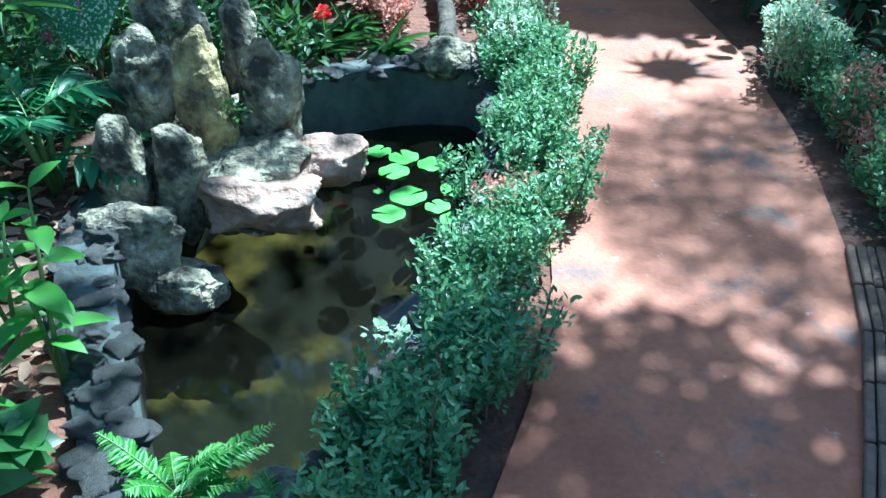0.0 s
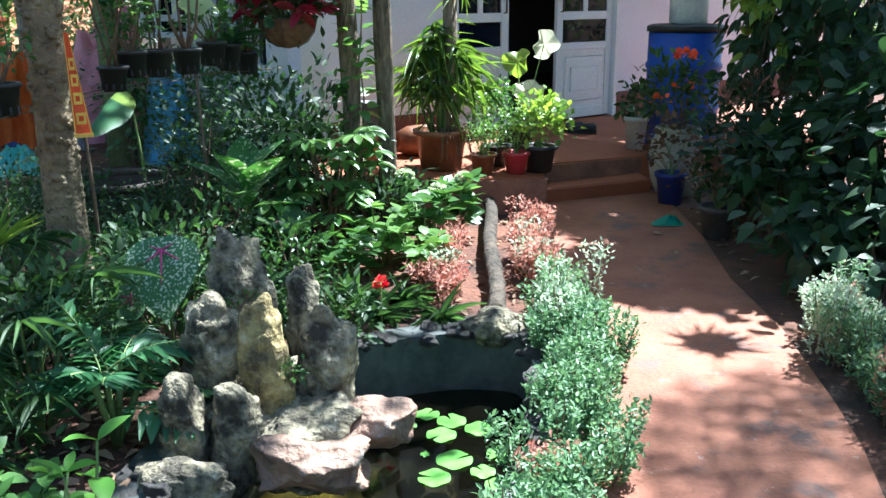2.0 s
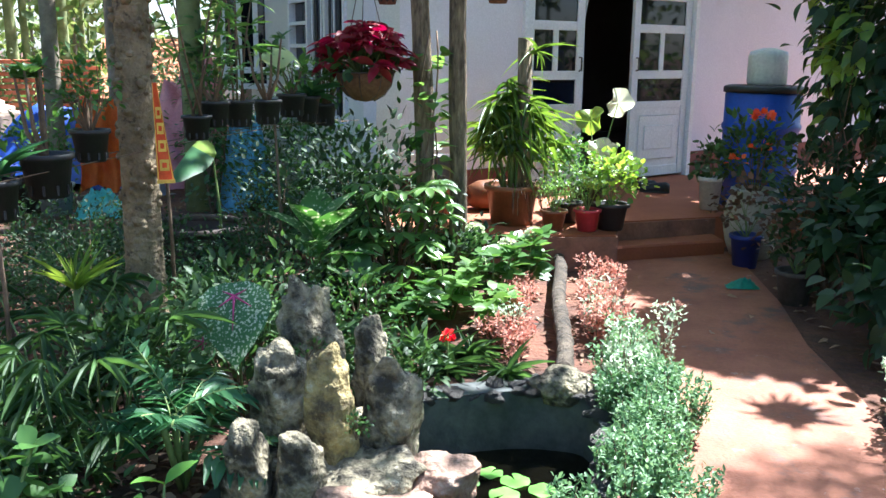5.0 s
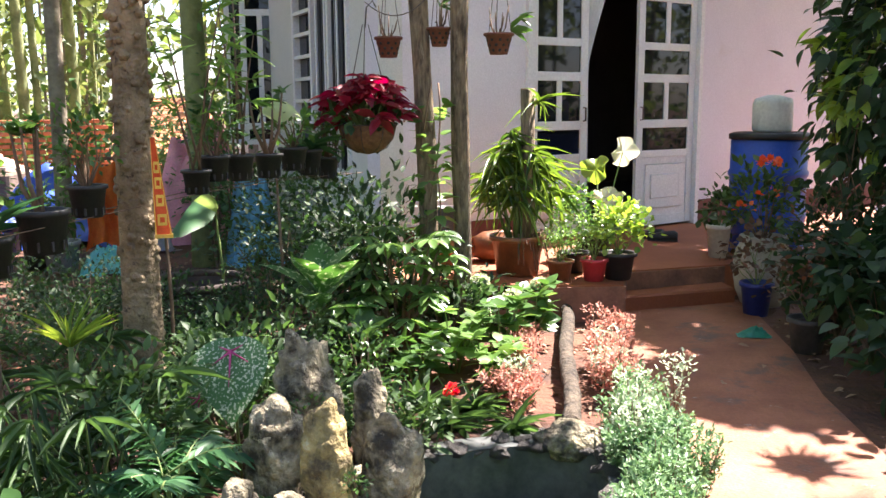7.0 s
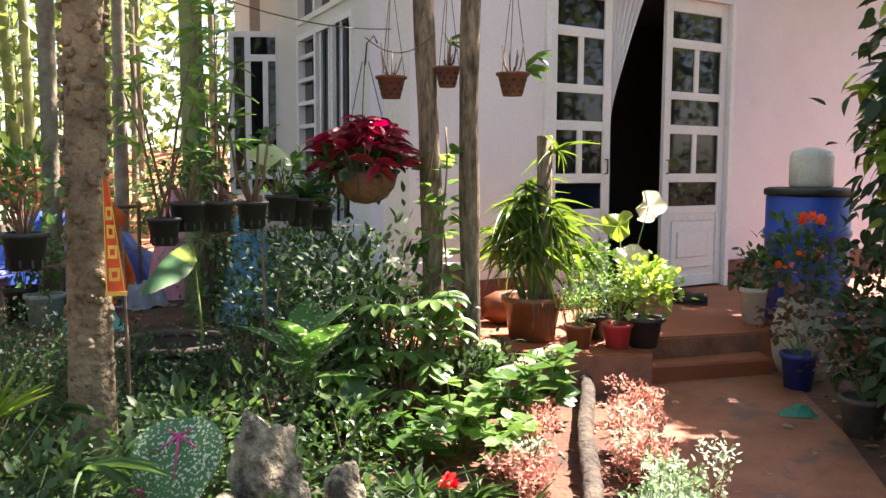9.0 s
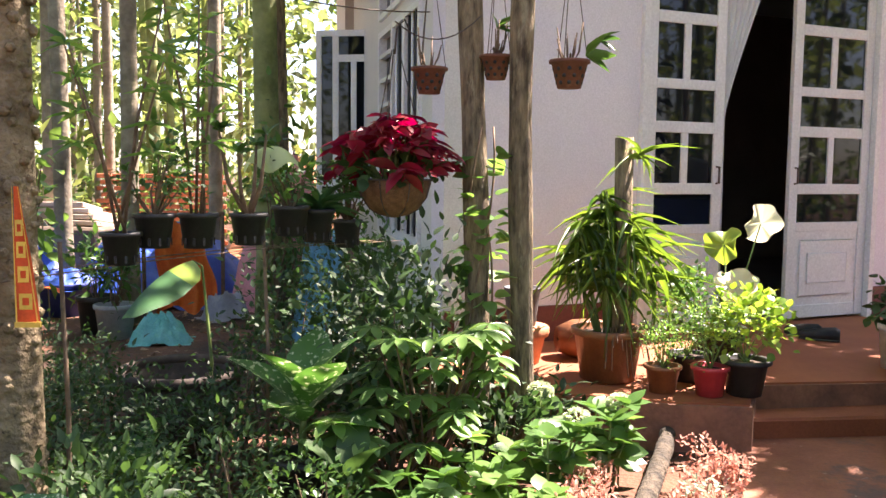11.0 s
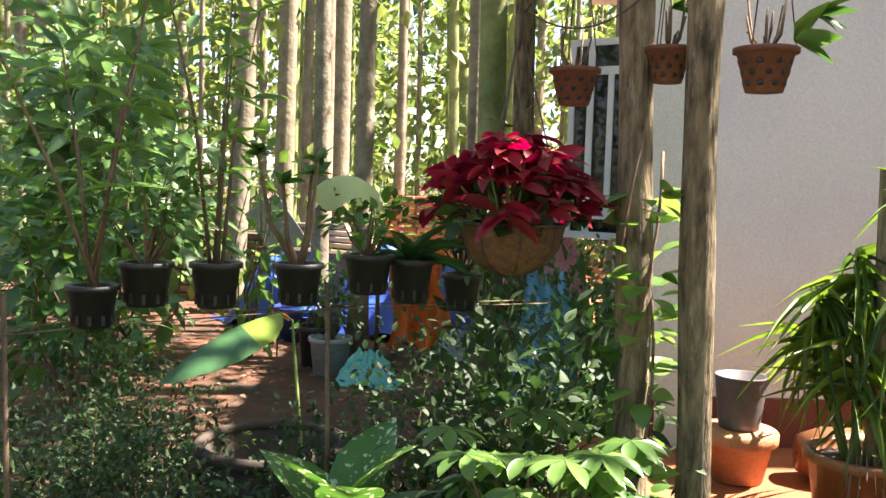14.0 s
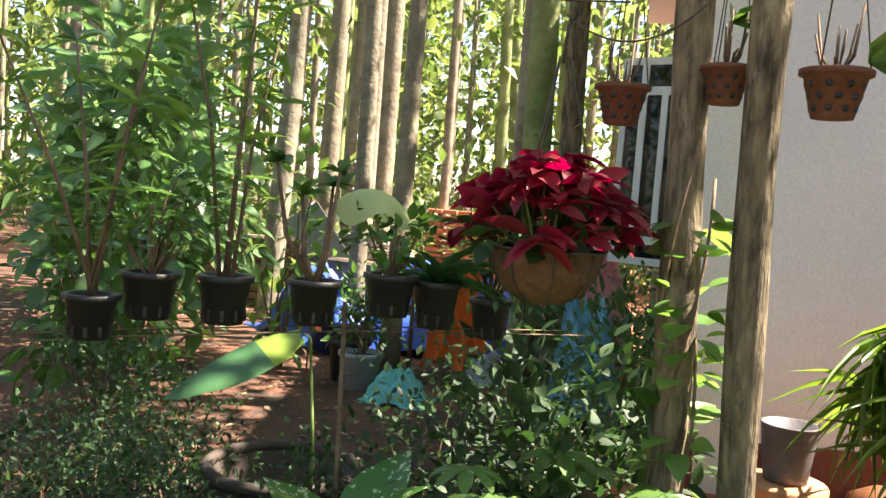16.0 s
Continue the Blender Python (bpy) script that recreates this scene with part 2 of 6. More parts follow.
# pepper leaf with the bush's shade put into its colour
L_PEPPER = leafmat("shaded_pepper_leaf", (0.008, 0.026, 0.010), (0.034, 0.082, 0.026), 0.55, 0.28)
L_DARK = leafmat("dark_green_leaf", (0.020, 0.050, 0.014), (0.075, 0.155, 0.040), 0.55, 0.32)
L_MID = leafmat("mid_green_leaf", (0.024, 0.08, 0.02), (0.095, 0.20, 0.042), 0.38, 0.3)
L_BRIGHT = leafmat("bright_green_leaf", (0.055, 0.15, 0.03), (0.175, 0.30, 0.072), 0.38, 0.4)
L_YOUNG = leafmat("young_green_leaf", (0.055, 0.18, 0.022), (0.14, 0.31, 0.04), 0.45, 0.38)
L_DRAC = leafmat("dracaena_leaf", (0.015, 0.05, 0.010), (0.15, 0.25, 0.04), 0.33, 0.38)
L_SCHEF = leafmat("schefflera_leaf", (0.03, 0.09, 0.02), (0.17, 0.29, 0.08), 0.3, 0.3)
L_CLIMB = leafmat("climber_leaf", (0.045, 0.12, 0.04), (0.17, 0.29, 0.11), 0.4, 0.35)
L_HAT = leafmat("pale_lotus_leaf", (0.42, 0.50, 0.26), (0.60, 0.66, 0.40), 0.55, 0.5)
L_FERN = leafmat("fern_leaf", (0.025, 0.09, 0.035), (0.09, 0.22, 0.08), 0.42, 0.3)
L_LIME = leafmat("lime_strap_leaf", (0.05, 0.15, 0.02), (0.34, 0.46, 0.08), 0.35, 0.4)
L_DIEF = leafmat("speckled_leaf", (0.035, 0.12, 0.022), (0.085, 0.21, 0.045), 0.35, 0.3, spots=(0.50, 0.58, 0.32), spot_scale=38, spot_cut=0.57)
L_CALAD = leafmat("caladium_leaf", (0.045, 0.14, 0.05), (0.08, 0.20, 0.07), 0.45, 0.35, spots=(0.52, 0.60, 0.44), spot_scale=85, spot_cut=0.535)
L_RED = leafmat("crimson_bract", (0.13, 0.008, 0.014), (0.33, 0.024, 0.034), 0.5, 0.3)
L_FLOWER = leafmat("scarlet_petal", (0.55, 0.02, 0.015), (0.75, 0.06, 0.02), 0.5, 0.3)
L_ORANGE = leafmat("orange_petal", (0.72, 0.12, 0.03), (0.85, 0.22, 0.07), 0.5, 0.3)
L_BROWN = leafmat("withered_brown_leaf", (0.05, 0.035, 0.022), (0.19, 0.11, 0.065), 0.7, 0.2)
L_WHITE = leafmat("cream_petal", (0.50, 0.54, 0.34), (0.76, 0.77, 0.56), 0.6, 0.3)
L_HYDR = leafmat("greenish_white_petal", (0.34, 0.42, 0.24), (0.55, 0.60, 0.42), 0.6, 0.3)
L_CROWN = leafmat("canopy_leaf", (0.06, 0.14, 0.02), (0.20, 0.32, 0.05), 0.45, 0.45)
L_FOREST = leafmat("sunlit_forest_leaf", (0.04, 0.085, 0.02), (0.20, 0.25, 0.08), 0.5, 0.5)


# ---- geometry helpers ----
class G:
    """Vertices and faces of one mesh, gathered piece by piece."""
    def __init__(self):
        self.v, self.f, self.k, self.n = [], [], [], 0

    def add(self, v, f, slot=0):
        v = np.asarray(v, float).reshape(-1, 3)
        self.v.append(v)
        self.f += [tuple(int(i) + self.n for i in q) for q in f]
        self.k += [slot] * len(f)
        self.n += len(v)
        return self

    def tube(self, pts, rad, sides=8, slot=0, cap=True):
        pts = [Vector(p) for p in pts]
        rad = [rad] * len(pts) if np.isscalar(rad) else rad
        v, f = [], []
        for i, p in enumerate(pts):
            d = (pts[min(i + 1, len(pts) - 1)] - pts[max(i - 1, 0)]).normalized()
            a = d.cross(Vector((0, 0, 1)) if abs(d.z) < 0.9 else Vector((1, 0, 0))).normalized()
            b = d.cross(a)
            v += [p + (a * math.cos(k * math.tau / sides) + b * math.sin(k * math.tau / sides)) * rad[i] for k in range(sides)]
        for i in range(len(pts) - 1):
            f += [(i * sides + k, i * sides + (k + 1) % sides, (i + 1) * sides + (k + 1) % sides, (i + 1) * sides + k) for k in range(sides)]
        if cap:
            f += [tuple(range(sides - 1, -1, -1)), tuple(range((len(pts) - 1) * sides, len(pts) * sides))]
        return self.add([x[:] for x in v], f, slot)

    def lathe(self, prof, sides=28, c=(0, 0, 0), slot=0):
        v = [(c[0] + r * math.cos(k * math.tau / sides), c[1] + r * math.sin(k * math.tau / sides), c[2] + z) for r, z in prof for k in range(sides)]
        f = [(i * sides + k, i * sides + (k + 1) % sides, (i + 1) * sides + (k + 1) % sides, (i + 1) * sides + k) for i in range(len(prof) - 1) for k in range(sides)]
        f += [tuple(range(sides - 1, -1, -1)), tuple(range((len(prof) - 1) * sides, len(prof) * sides))]
        return self.add(v, f, slot)

    def box(self, lo, hi, m=None, slot=0, c=0.0):
        """A box from lo to hi, its edges cut by c."""
        (x0, y0, z0), (x1, y1, z1) = lo, hi
        if c:
            v = []
            for z, i in ((z0, c), (z0 + c, 0), (z1 - c, 0), (z1, c)):
                a = i
                v += [(x0 + a + c, y0 + a, z), (x1 - a - c, y0 + a, z), (x1 - a, y0 + a + c, z), (x1 - a, y1 - a - c, z), (x1 - a - c, y1 - a, z), (x0 + a + c, y1 - a, z), (x0 + a, y1 - a - c, z), (x0 + a, y0 + a + c, z)]
            f = [(i * 8 + k, i * 8 + (k + 1) % 8, (i + 1) * 8 + (k + 1) % 8, (i + 1) * 8 + k) for i in range(3) for k in range(8)]
            f += [tuple(range(7, -1, -1)), tuple(range(24, 32))]
        else:
            v = [(x, y, z) for z in (z0, z1) for y in (y0, y1) for x in (x0, x1)]
            f = [(0, 2, 3, 1), (4, 5, 7, 6), (0, 1, 5, 4), (2, 6, 7, 3), (0, 4, 6, 2), (1, 3, 7, 5)]
        if m is not None:
            v = [(m @ Vector(q))[:] for q in v]
        return self.add(v, f, slot)

    def leaves(self, P, D, S, tpl, width=1.0, slot=0, up=(0, 0, 1), tilt=0.35):
        """Leaves of one shape at points P, growing along D, S long."""
        P, D = np.asarray(P, float).reshape(-1, 3), np.asarray(D, float).reshape(-1, 3)
        n = len(P)
        if not n:
            return self
        S = np.broadcast_to(np.asarray(S, float), (n,))
        D = D / np.linalg.norm(D, axis=1, keepdims=True)
        U = np.asarray(up, float) + rng.normal(0, tilt, (n, 3))
        Y = np.cross(U, D)
        Y /= np.linalg.norm(Y, axis=1, keepdims=True) + 1e-9
        Z = np.cross(D, Y)
        tv, tf = tpl
        tv = np.asarray(tv, float) * (1, width, 1)
        V = P[:, None] + S[:, None, None] * (tv[None, :, 0:1] * D[:, None] + tv[None, :, 1:2] * Y[:, None] + tv[None, :, 2:3] * Z[:, None])
        k = len(tv)
        self.v.append(V.reshape(-1, 3))
        for i in range(n):
            o = self.n + i * k
            self.f += [tuple(o + j for j in q) for q in tf]
        self.k += [slot] * (n * len(tf))
        self.n += n * k
        return self

    def mesh(self, name, mats, smooth=True):
        me = bpy.data.meshes.new(name)
        me.from_pydata(np.concatenate(self.v).tolist(), [], self.f)
        for m in (mats if isinstance(mats, (list, tuple)) else [mats]):
            me.materials.append(m)
        me.polygons.foreach_set("material_index", self.k)
        if smooth:
            me.shade_smooth()
        me.update()
        return me


def blade(droop=0.12, fold=0.10, rows=((0.0, 0.02), (0.12, 0.25), (0.28, 0.45), (0.45, 0.5), (0.65, 0.40), (0.85, 0.19), (1.0, 0.0))):
    """A leaf one long, half as wide each side as rows say, folded along its rib."""
    v, f = [], []
    for x, h in rows:
        z = -droop * x * x
        v += [(x, -h, z + fold * h), (x, 0, z), (x, h, z + fold * h)]
    for i in range(len(rows) - 1):
        a, b = i * 3, i * 3 + 3
        f += [(a, a + 1, b + 1, b), (a + 1, a + 2, b + 2, b + 1)]
    return v, f


T_SMALL = ([(0, 0, 0), (0.5, -0.3, 0.05), (1, 0, -0.08), (0.5, 0.3, 0.05)], [(0, 1, 2), (0, 2, 3)])
T_TINY = ([(0, 0, 0), (0.28, -0.24, 0.05), (0.7, -0.21, 0.03), (1, 0, -0.06), (0.7, 0.21, 0.03), (0.28, 0.24, 0.05)], [(0, 1, 2, 3), (0, 3, 4, 5)])
T_LONG = blade(1.15, 0.3, ((0, 0.3), (0.2, 0.5), (0.45, 0.46), (0.72, 0.30), (1, 0)))
T_OVAL = blade()
T_FINGER = blade(0.42, 0.25, ((0, 0.18), (0.2, 0.42), (0.5, 0.5), (0.8, 0.38), (0.95, 0.16), (1, 0)))
T_LANCE = blade(0.18, 0.15, ((0, 0.05), (0.3, 0.5), (0.65, 0.36), (1, 0)))
T_YOUNG = blade(0.34, 0.15, ((0, 0.02), (0.1, 0.16), (0.22, 0.36), (0.36, 0.48), (0.54, 0.5), (0.70, 0.42), (0.84, 0.25), (0.94, 0.09), (1.0, 0.0)))
T_OBLONG = blade(0.22, 0.2, ((0, 0.03), (0.14, 0.12), (0.38, 0.40), (0.62, 0.5), (0.82, 0.42), (0.94, 0.22), (1.0, 0.03)))
T_STRAP = blade(0.75, 0.3, ((0, 0.35), (0.25, 0.5), (0.5, 0.46), (0.75, 0.34), (1, 0)))
T_HEART = blade(0.25, 0.08, ((-0.22, 0.16), (-0.14, 0.34), (0.0, 0.47), (0.2, 0.5), (0.45, 0.42), (0.7, 0.25), (0.88, 0.09), (1, 0)))


def part(name, g, material, parent=None, label="", smooth=True):
    """One mesh object out of gathered geometry, under a thing or under a part."""
    ob = new(name, g.mesh(name, material, smooth) if isinstance(g, G) else g)
    if parent is not None:
        ob.parent = parent
    if name in ("foliage", "twiggy_growth", "root_tangle", "lower_foliage", "vine_foliage"):
        ob["kind"] = "stuff"
    return tagged(ob, label)


def thing(name, at, label, category, group="", kind="", turn=0.0):
    ob = new(name)
    ob.empty_display_size = 0.1
    ob.matrix_basis = pose(*at, 0, 0, turn)
    return tagged(ob, label, category, group, kind)


def dirs(n, lo=-0.2, hi=1.0):
    """n random directions whose upward part lies between lo and hi."""
    a, z = rng.uniform(0, math.tau, n), rng.uniform(lo, hi, n)
    r = np.sqrt(np.maximum(0, 1 - z * z))
    return np.stack([r * np.cos(a), r * np.sin(a), z], 1)


def sheet(nx, ny, fn):
    """A grid of nx by ny quads, shaped by fn(u, v)."""
    v = [fn(i / nx, j / ny) for j in range(ny + 1) for i in range(nx + 1)]
    f = [(j * (nx + 1) + i, j * (nx + 1) + i + 1, (j + 1) * (nx + 1) + i + 1, (j + 1) * (nx + 1) + i) for j in range(ny) for i in range(nx)]
    return v, f


# ---- the large structure ----
def slab(name, loop, z0, z1, material, zfun=None):
    """A slab with the outline loop; zfun, if any, gives the height of its top."""
    g, n = G(), len(loop)
    top = [(x, y, zfun(x, y) if zfun else z1) for x, y in loop]
    g.add([(x, y, z0) for x, y in loop] + top, [tuple(range(n - 1, -1, -1)), tuple(range(n, 2 * n))] + [(i, (i + 1) % n, n + (i + 1) % n, n + i) for i in range(n)])
    return tagged(part(name, g, material, smooth=False), kind="structure")


def smooth_loop(pts, per=4):
    """A closed smooth curve through a few corners."""
    out, n = [], len(pts)
    for i in range(n):
        p0, p1, p2, p3 = (np.array(pts[(i + k) % n], float) for k in (-1, 0, 1, 2))
        for s in np.linspace(0, 1, per, endpoint=False):
            out.append(tuple(0.5 * (2 * p1 + (p2 - p0) * s + (2 * p0 - 5 * p1 + 4 * p2 - p3) * s * s + (3 * p1 - p0 - 3 * p2 + p3) * s ** 3)))
    return out


POND = smooth_loop([(0.24, 3.95), (0.25, 3.45), (0.20, 3.0), (0.09, 2.6), (0.0, 2.25), (-0.13, 1.98), (-0.26, 1.7), (-0.42, 1.56), (-0.60, 1.58), (-0.70, 1.80), (-0.80, 2.1),
                    (-0.92, 2.45), (-1.0, 2.85), (-0.86, 3.35), (-0.60, 3.80), (-0.20, 4.02), (0.08, 4.05)], 4)

# the ground, one sheet with the pond's hole in it
bm = bmesh.new()
rings = []
for loop in ([(-400, -400), (400, -400), (400, 400), (-400, 400)], POND):
    vs = [bm.verts.new((x, y, 0)) for x, y in loop]
    rings += [bm.edges.new((vs[i], vs[(i + 1) % len(vs)])) for i in range(len(vs))]
bmesh.ops.triangle_fill(bm, use_beauty=True, use_dissolve=False, edges=rings)
for q in bm.faces:
    if q.normal.z < 0:
        q.normal_flip()
me = bpy.data.meshes.new("ground")
bm.to_mesh(me)
bm.free()
me.materials.append(M_SOIL)
ground = tagged(new("ground", me), "reddish brown garden soil strewn with dry leaves", "ground", kind="structure")

n = len(POND)
g = G()
g.add([(x, y, 0.03) for x, y in POND] + [(x * 0.99 - 0.003, y * 0.99 + 0.02, -0.7) for x, y in POND], [(i, n + i, n + (i + 1) % n, (i + 1) % n) for i in range(n)])
cx, cy = np.mean(POND, axis=0)
basin = tagged(part("pond_basin", g, M_POND, smooth=True), "dark algae-stained cement pond wall", "pond", kind="structure")
g = G()
g.add([(cx, cy, -0.85)] + [(x, y, -0.55) for x, y in POND], [(0, 1 + i, 1 + (i + 1) % n) for i in range(n)])
tagged(part("pond_bed", g, M_BED), "ochre green algae on the pond bottom, sun patches in its colour", "pond", kind="structure")
m, nn, ll, p = nodes("murky_water")
p.inputs["Base Color"].default_value = (0.11, 0.12, 0.06, 1)
p.inputs["Roughness"].default_value, p.inputs["IOR"].default_value, p.inputs["Transmission Weight"].default_value = 0.03, 1.33, 1.0
wv = nn.new("ShaderNodeTexNoise")
wv.inputs["Scale"].default_value = 5
wb = nn.new("ShaderNodeBump")
wb.inputs["Strength"].default_value, wb.inputs["Distance"].default_value = 0.08, 0.02
ll.new(wv.outputs["Fac"], wb.inputs["Height"])
ll.new(wb.outputs[0], p.inputs["Normal"])
murk = nn.new("ShaderNodeBsdfDiffuse")
murk.inputs["Color"].default_value = (0.008, 0.0075, 0.0045, 1)
both = nn.new("ShaderNodeMixShader")
both.inputs[0].default_value = 0.28
ll.new(p.outputs[0], both.inputs[1])
ll.new(murk.outputs[0], both.inputs[2])
for q in nn:
    if q.type == "OUTPUT_MATERIAL":
        ll.new(both.outputs[0], q.inputs[0])
g = G()
g.add([(x, y, -0.25) for x, y in POND], [tuple(range(n)) if sum(POND[i][0] * POND[(i + 1) % n][1] - POND[(i + 1) % n][0] * POND[i][1] for i in range(n)) > 0 else tuple(range(n - 1, -1, -1))])
water = tagged(part("water", g, m), "still dark brownish-green pond water", "water", kind="structure")
water.visible_shadow = False

# the path
LEFT = [(-2.6, -4.0), (-1.5, -1.5), (-0.45, 0.4), (0.05, 1.4), (0.24, 1.9), (0.36, 2.4), (0.42, 3.0), (0.48, 3.6), (0.50, 4.4), (0.50, 5.2), (0.50, 6.0), (0.50, 7.0)]
RIGHT = [(1.52, 7.4), (1.53, 6.6), (1.53, 5.9), (1.46, 5.0), (1.49, 4.2), (1.43, 3.4), (1.39, 3.05), (1.28, 2.52), (1.15, 2.1), (0.98, 1.7), (0.62, 0.9), (-0.1, -0.6), (-1.4, -4.0)]
slab("path", LEFT + RIGHT, -0.2, 0.012, M_PATH)
tagged(bpy.data.objects["path"], "worn red-stained concrete garden path", "path")

D_F, P_F = 42.0, (-0.14, 8.2)
FR = pose(P_F[0], P_F[1], 0, 0, 0, D_F)                  # facade: x along it, y into the house
FX, FN = Vector((math.cos(radians(D_F)), math.sin(radians(D_F)))), Vector((math.sin(radians(D_F)), -math.cos(radians(D_F))))


def terrace_z(x, y):
    d = (x - P_F[0]) * FN.x + (y - P_F[1]) * FN.y       # metres in front of the wall
    return 0.34 - 0.05 * max(0.0, min(2.2, d))


def on_face(u, d=0.0):
    """The plan place u along the facade and d in front of it."""
    return P_F[0] + u * FX.x + d * FN.x, P_F[1] + u * FX.y + d * FN.y


TERR = [(-1.75, 7.05), (-1.05, 6.50), (-0.45, 6.45), (0.15, 6.55), (0.53, 6.66), (0.56, 7.12), (1.40, 7.56), (2.2, 7.9), (3.6, 8.9), on_face(5.0, 0.3), on_face(5.0, -0.05), on_face(-1.62, -0.05)]
slab("terrace", TERR, -0.1, 0.3, M_TERR, terrace_z)
tagged(bpy.data.objects["terrace"], "raised red cement terrace before the house", "terrace")
slab("terrace_riser", [(-1.78, 7.03), (-1.06, 6.484), (-0.45, 6.434), (0.152, 6.534), (0.546, 6.648), (0.572, 7.106), (1.405, 7.544), (1.39, 7.58), (0.53, 7.14), (0.52, 6.68), (0.15, 6.57), (-0.45, 6.47), (-1.04, 6.52), (-1.74, 7.07)], -0.1, 0.2, M_RISER, lambda x, y: terrace_z(x, y) - 0.012)
tagged(bpy.data.objects["terrace_riser"], "stained cement edge of the terrace", "terrace")
g = G()
g.add([(x, y, z) for z in (-0.1, 0.11, 0.125) for x, y in ([(0.48, 6.85), (1.44, 7.29), (1.37, 7.60), (0.57, 7.18)] if z < 0.12 else [(0.495, 6.87), (1.425, 7.30), (1.37, 7.60), (0.575, 7.18)])],
      [(3, 2, 1, 0), (8, 9, 10, 11)] + [(i * 4 + k, i * 4 + (k + 1) % 4, i * 4 + 4 + (k + 1) % 4, i * 4 + 4 + k) for i in range(2) for k in range(4)])
step = tagged(part("step", g, M_TERR, smooth=False), "low red cement step up to the terrace", "step", kind="structure")

# the house
g = G()
for u0, u1, z0, z1 in ((-1.62, -0.14, -0.1, 3.6), (2.17, 6.0, -0.1, 3.6), (-0.14, 2.17, 3.0, 3.6)):
    g.box((u0, 0, z0), (u1, 0.2, z1), FR)
wall_front = tagged(part("wall_front", g, M_WALL, smooth=False), "lavender painted plaster house wall", "wall", kind="structure")
g = G()
g.box((-1.615, -0.014, 0.28), (-0.15, -0.001, 0.58), FR, c=0.004).box((2.19, -0.014, 0.28), (6.0, -0.001, 0.58), FR, c=0.004)
tagged(part("baseboard", g, M_SKIRT, smooth=False), "maroon painted skirting along the wall", "skirting", kind="structure")
A_S = on_face(-1.62)
D_S = 122.0
SD = pose(A_S[0], A_S[1], 0, 0, 0, D_S)                  # side wall: x along it, y outward
g = G()
for u0, u1, z0, z1 in ((0.0, 0.67, -0.1, 3.6), (2.39, 5.7, -0.1, 3.6), (0.67, 2.39, -0.1, 0.95), (0.67, 2.39, 2.68, 2.78), (0.67, 2.39, 3.4, 3.6)):
    g.box((u0, -0.2, z0), (u1, 0, z1), SD)
wall_side = tagged(part("wall_side", g, M_WALLG, smooth=False), "pale grey painted side wall of the house", "wall", kind="structure")
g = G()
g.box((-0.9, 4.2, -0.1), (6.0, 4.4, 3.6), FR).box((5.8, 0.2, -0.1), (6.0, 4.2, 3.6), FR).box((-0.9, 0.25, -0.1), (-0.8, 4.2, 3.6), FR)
tagged(part("wall_room", g, M_ROOM, smooth=False), "plaster walls inside the house, darkened for the dim room", "wall", kind="structure")
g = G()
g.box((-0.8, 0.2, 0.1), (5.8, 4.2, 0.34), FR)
tagged(part("floor", g, M_ROOM, smooth=False), "cement floor inside the house, darkened for the dim room", "floor", kind="structure")
g = G()
g.box((-1.64, -0.01, 3.6), (6.2, 4.5, 3.7), FR).box((0.75, -3.5, 3.605), (5.7, 0.3, 3.69), SD)
tagged(part("ceiling", g, M_WALLG, smooth=False), "flat cement roof slab over the house", "ceiling", kind="structure")


def door_leaf(u0, u1, label, handle_u):
    root = thing("door_1", (*on_face(u0, -0.03), 0.36), label, "door", "leaves of the front door", "structure", D_F)
    wdt, top = u1 - u0, 2.62
    rows = ((0.75, 0.97, 1), (1.05, 1.41, 2), (1.49, 1.72, 1), (1.79, 2.18, 2), (2.26, 2.50, 1))
    s = 0.085
    g = G()
    g.box((0, -0.02, 0), (s, 0.02, top), c=0.003).box((wdt - s, -0.02, 0), (wdt, 0.02, top), c=0.003)
    bars = [(0.0, 0.10), (0.68, rows[0][0])] + [(rows[i][1], rows[i + 1][0]) for i in range(4)] + [(rows[4][1], top)]
    for a, b in bars:
        g.box((s, -0.018, a), (wdt - s, 0.018, b), c=0.003)
    for a, b, k in rows:
        if k == 2:
            g.box((wdt / 2 - 0.03, -0.018, a), (wdt / 2 + 0.03, 0.018, b), c=0.003)
    part("leaf_frame", g, M_WHITE, root, smooth=False)
    g = G()
    g.box((s, -0.008, 0.10), (wdt - s, 0.008, 0.68))
    part("panel", g, M_WHITE, root, smooth=False)
    g = G()
    g.box((s + 0.05, -0.022, 0.17), (wdt - s - 0.05, -0.009, 0.61), c=0.006).box((s + 0.12, -0.034, 0.27), (wdt - s - 0.12, -0.0225, 0.51), c=0.008)
    part("raised_field", g, M_WHITE, root, smooth=False)
    for a, b, k in rows:
        for i in range(k):
            x0 = s if i == 0 else wdt / 2 + 0.03
            x1 = wdt - s if i == k - 1 else wdt / 2 - 0.03
            g = G()
            g.box((x0, -0.004, a), (x1, 0.004, b))
            part("pane", g, M_GLASS, root, "dark reflecting glass pane", smooth=False)
    g = G()
    g.tube([(handle_u, -0.03, 1.05), (handle_u, -0.06, 1.05), (handle_u, -0.06, 1.17), (handle_u, -0.03, 1.17)], 0.008, 8)
    part("door_handle", g, M_WIRE, root, "dull metal handle")
    return root


door_leaf(-0.07, 0.62, "white panelled and glazed door leaf, shut", 0.63)
door_leaf(1.28, 2.11, "white panelled and glazed door leaf beside the open doorway", 0.04)
g = G()
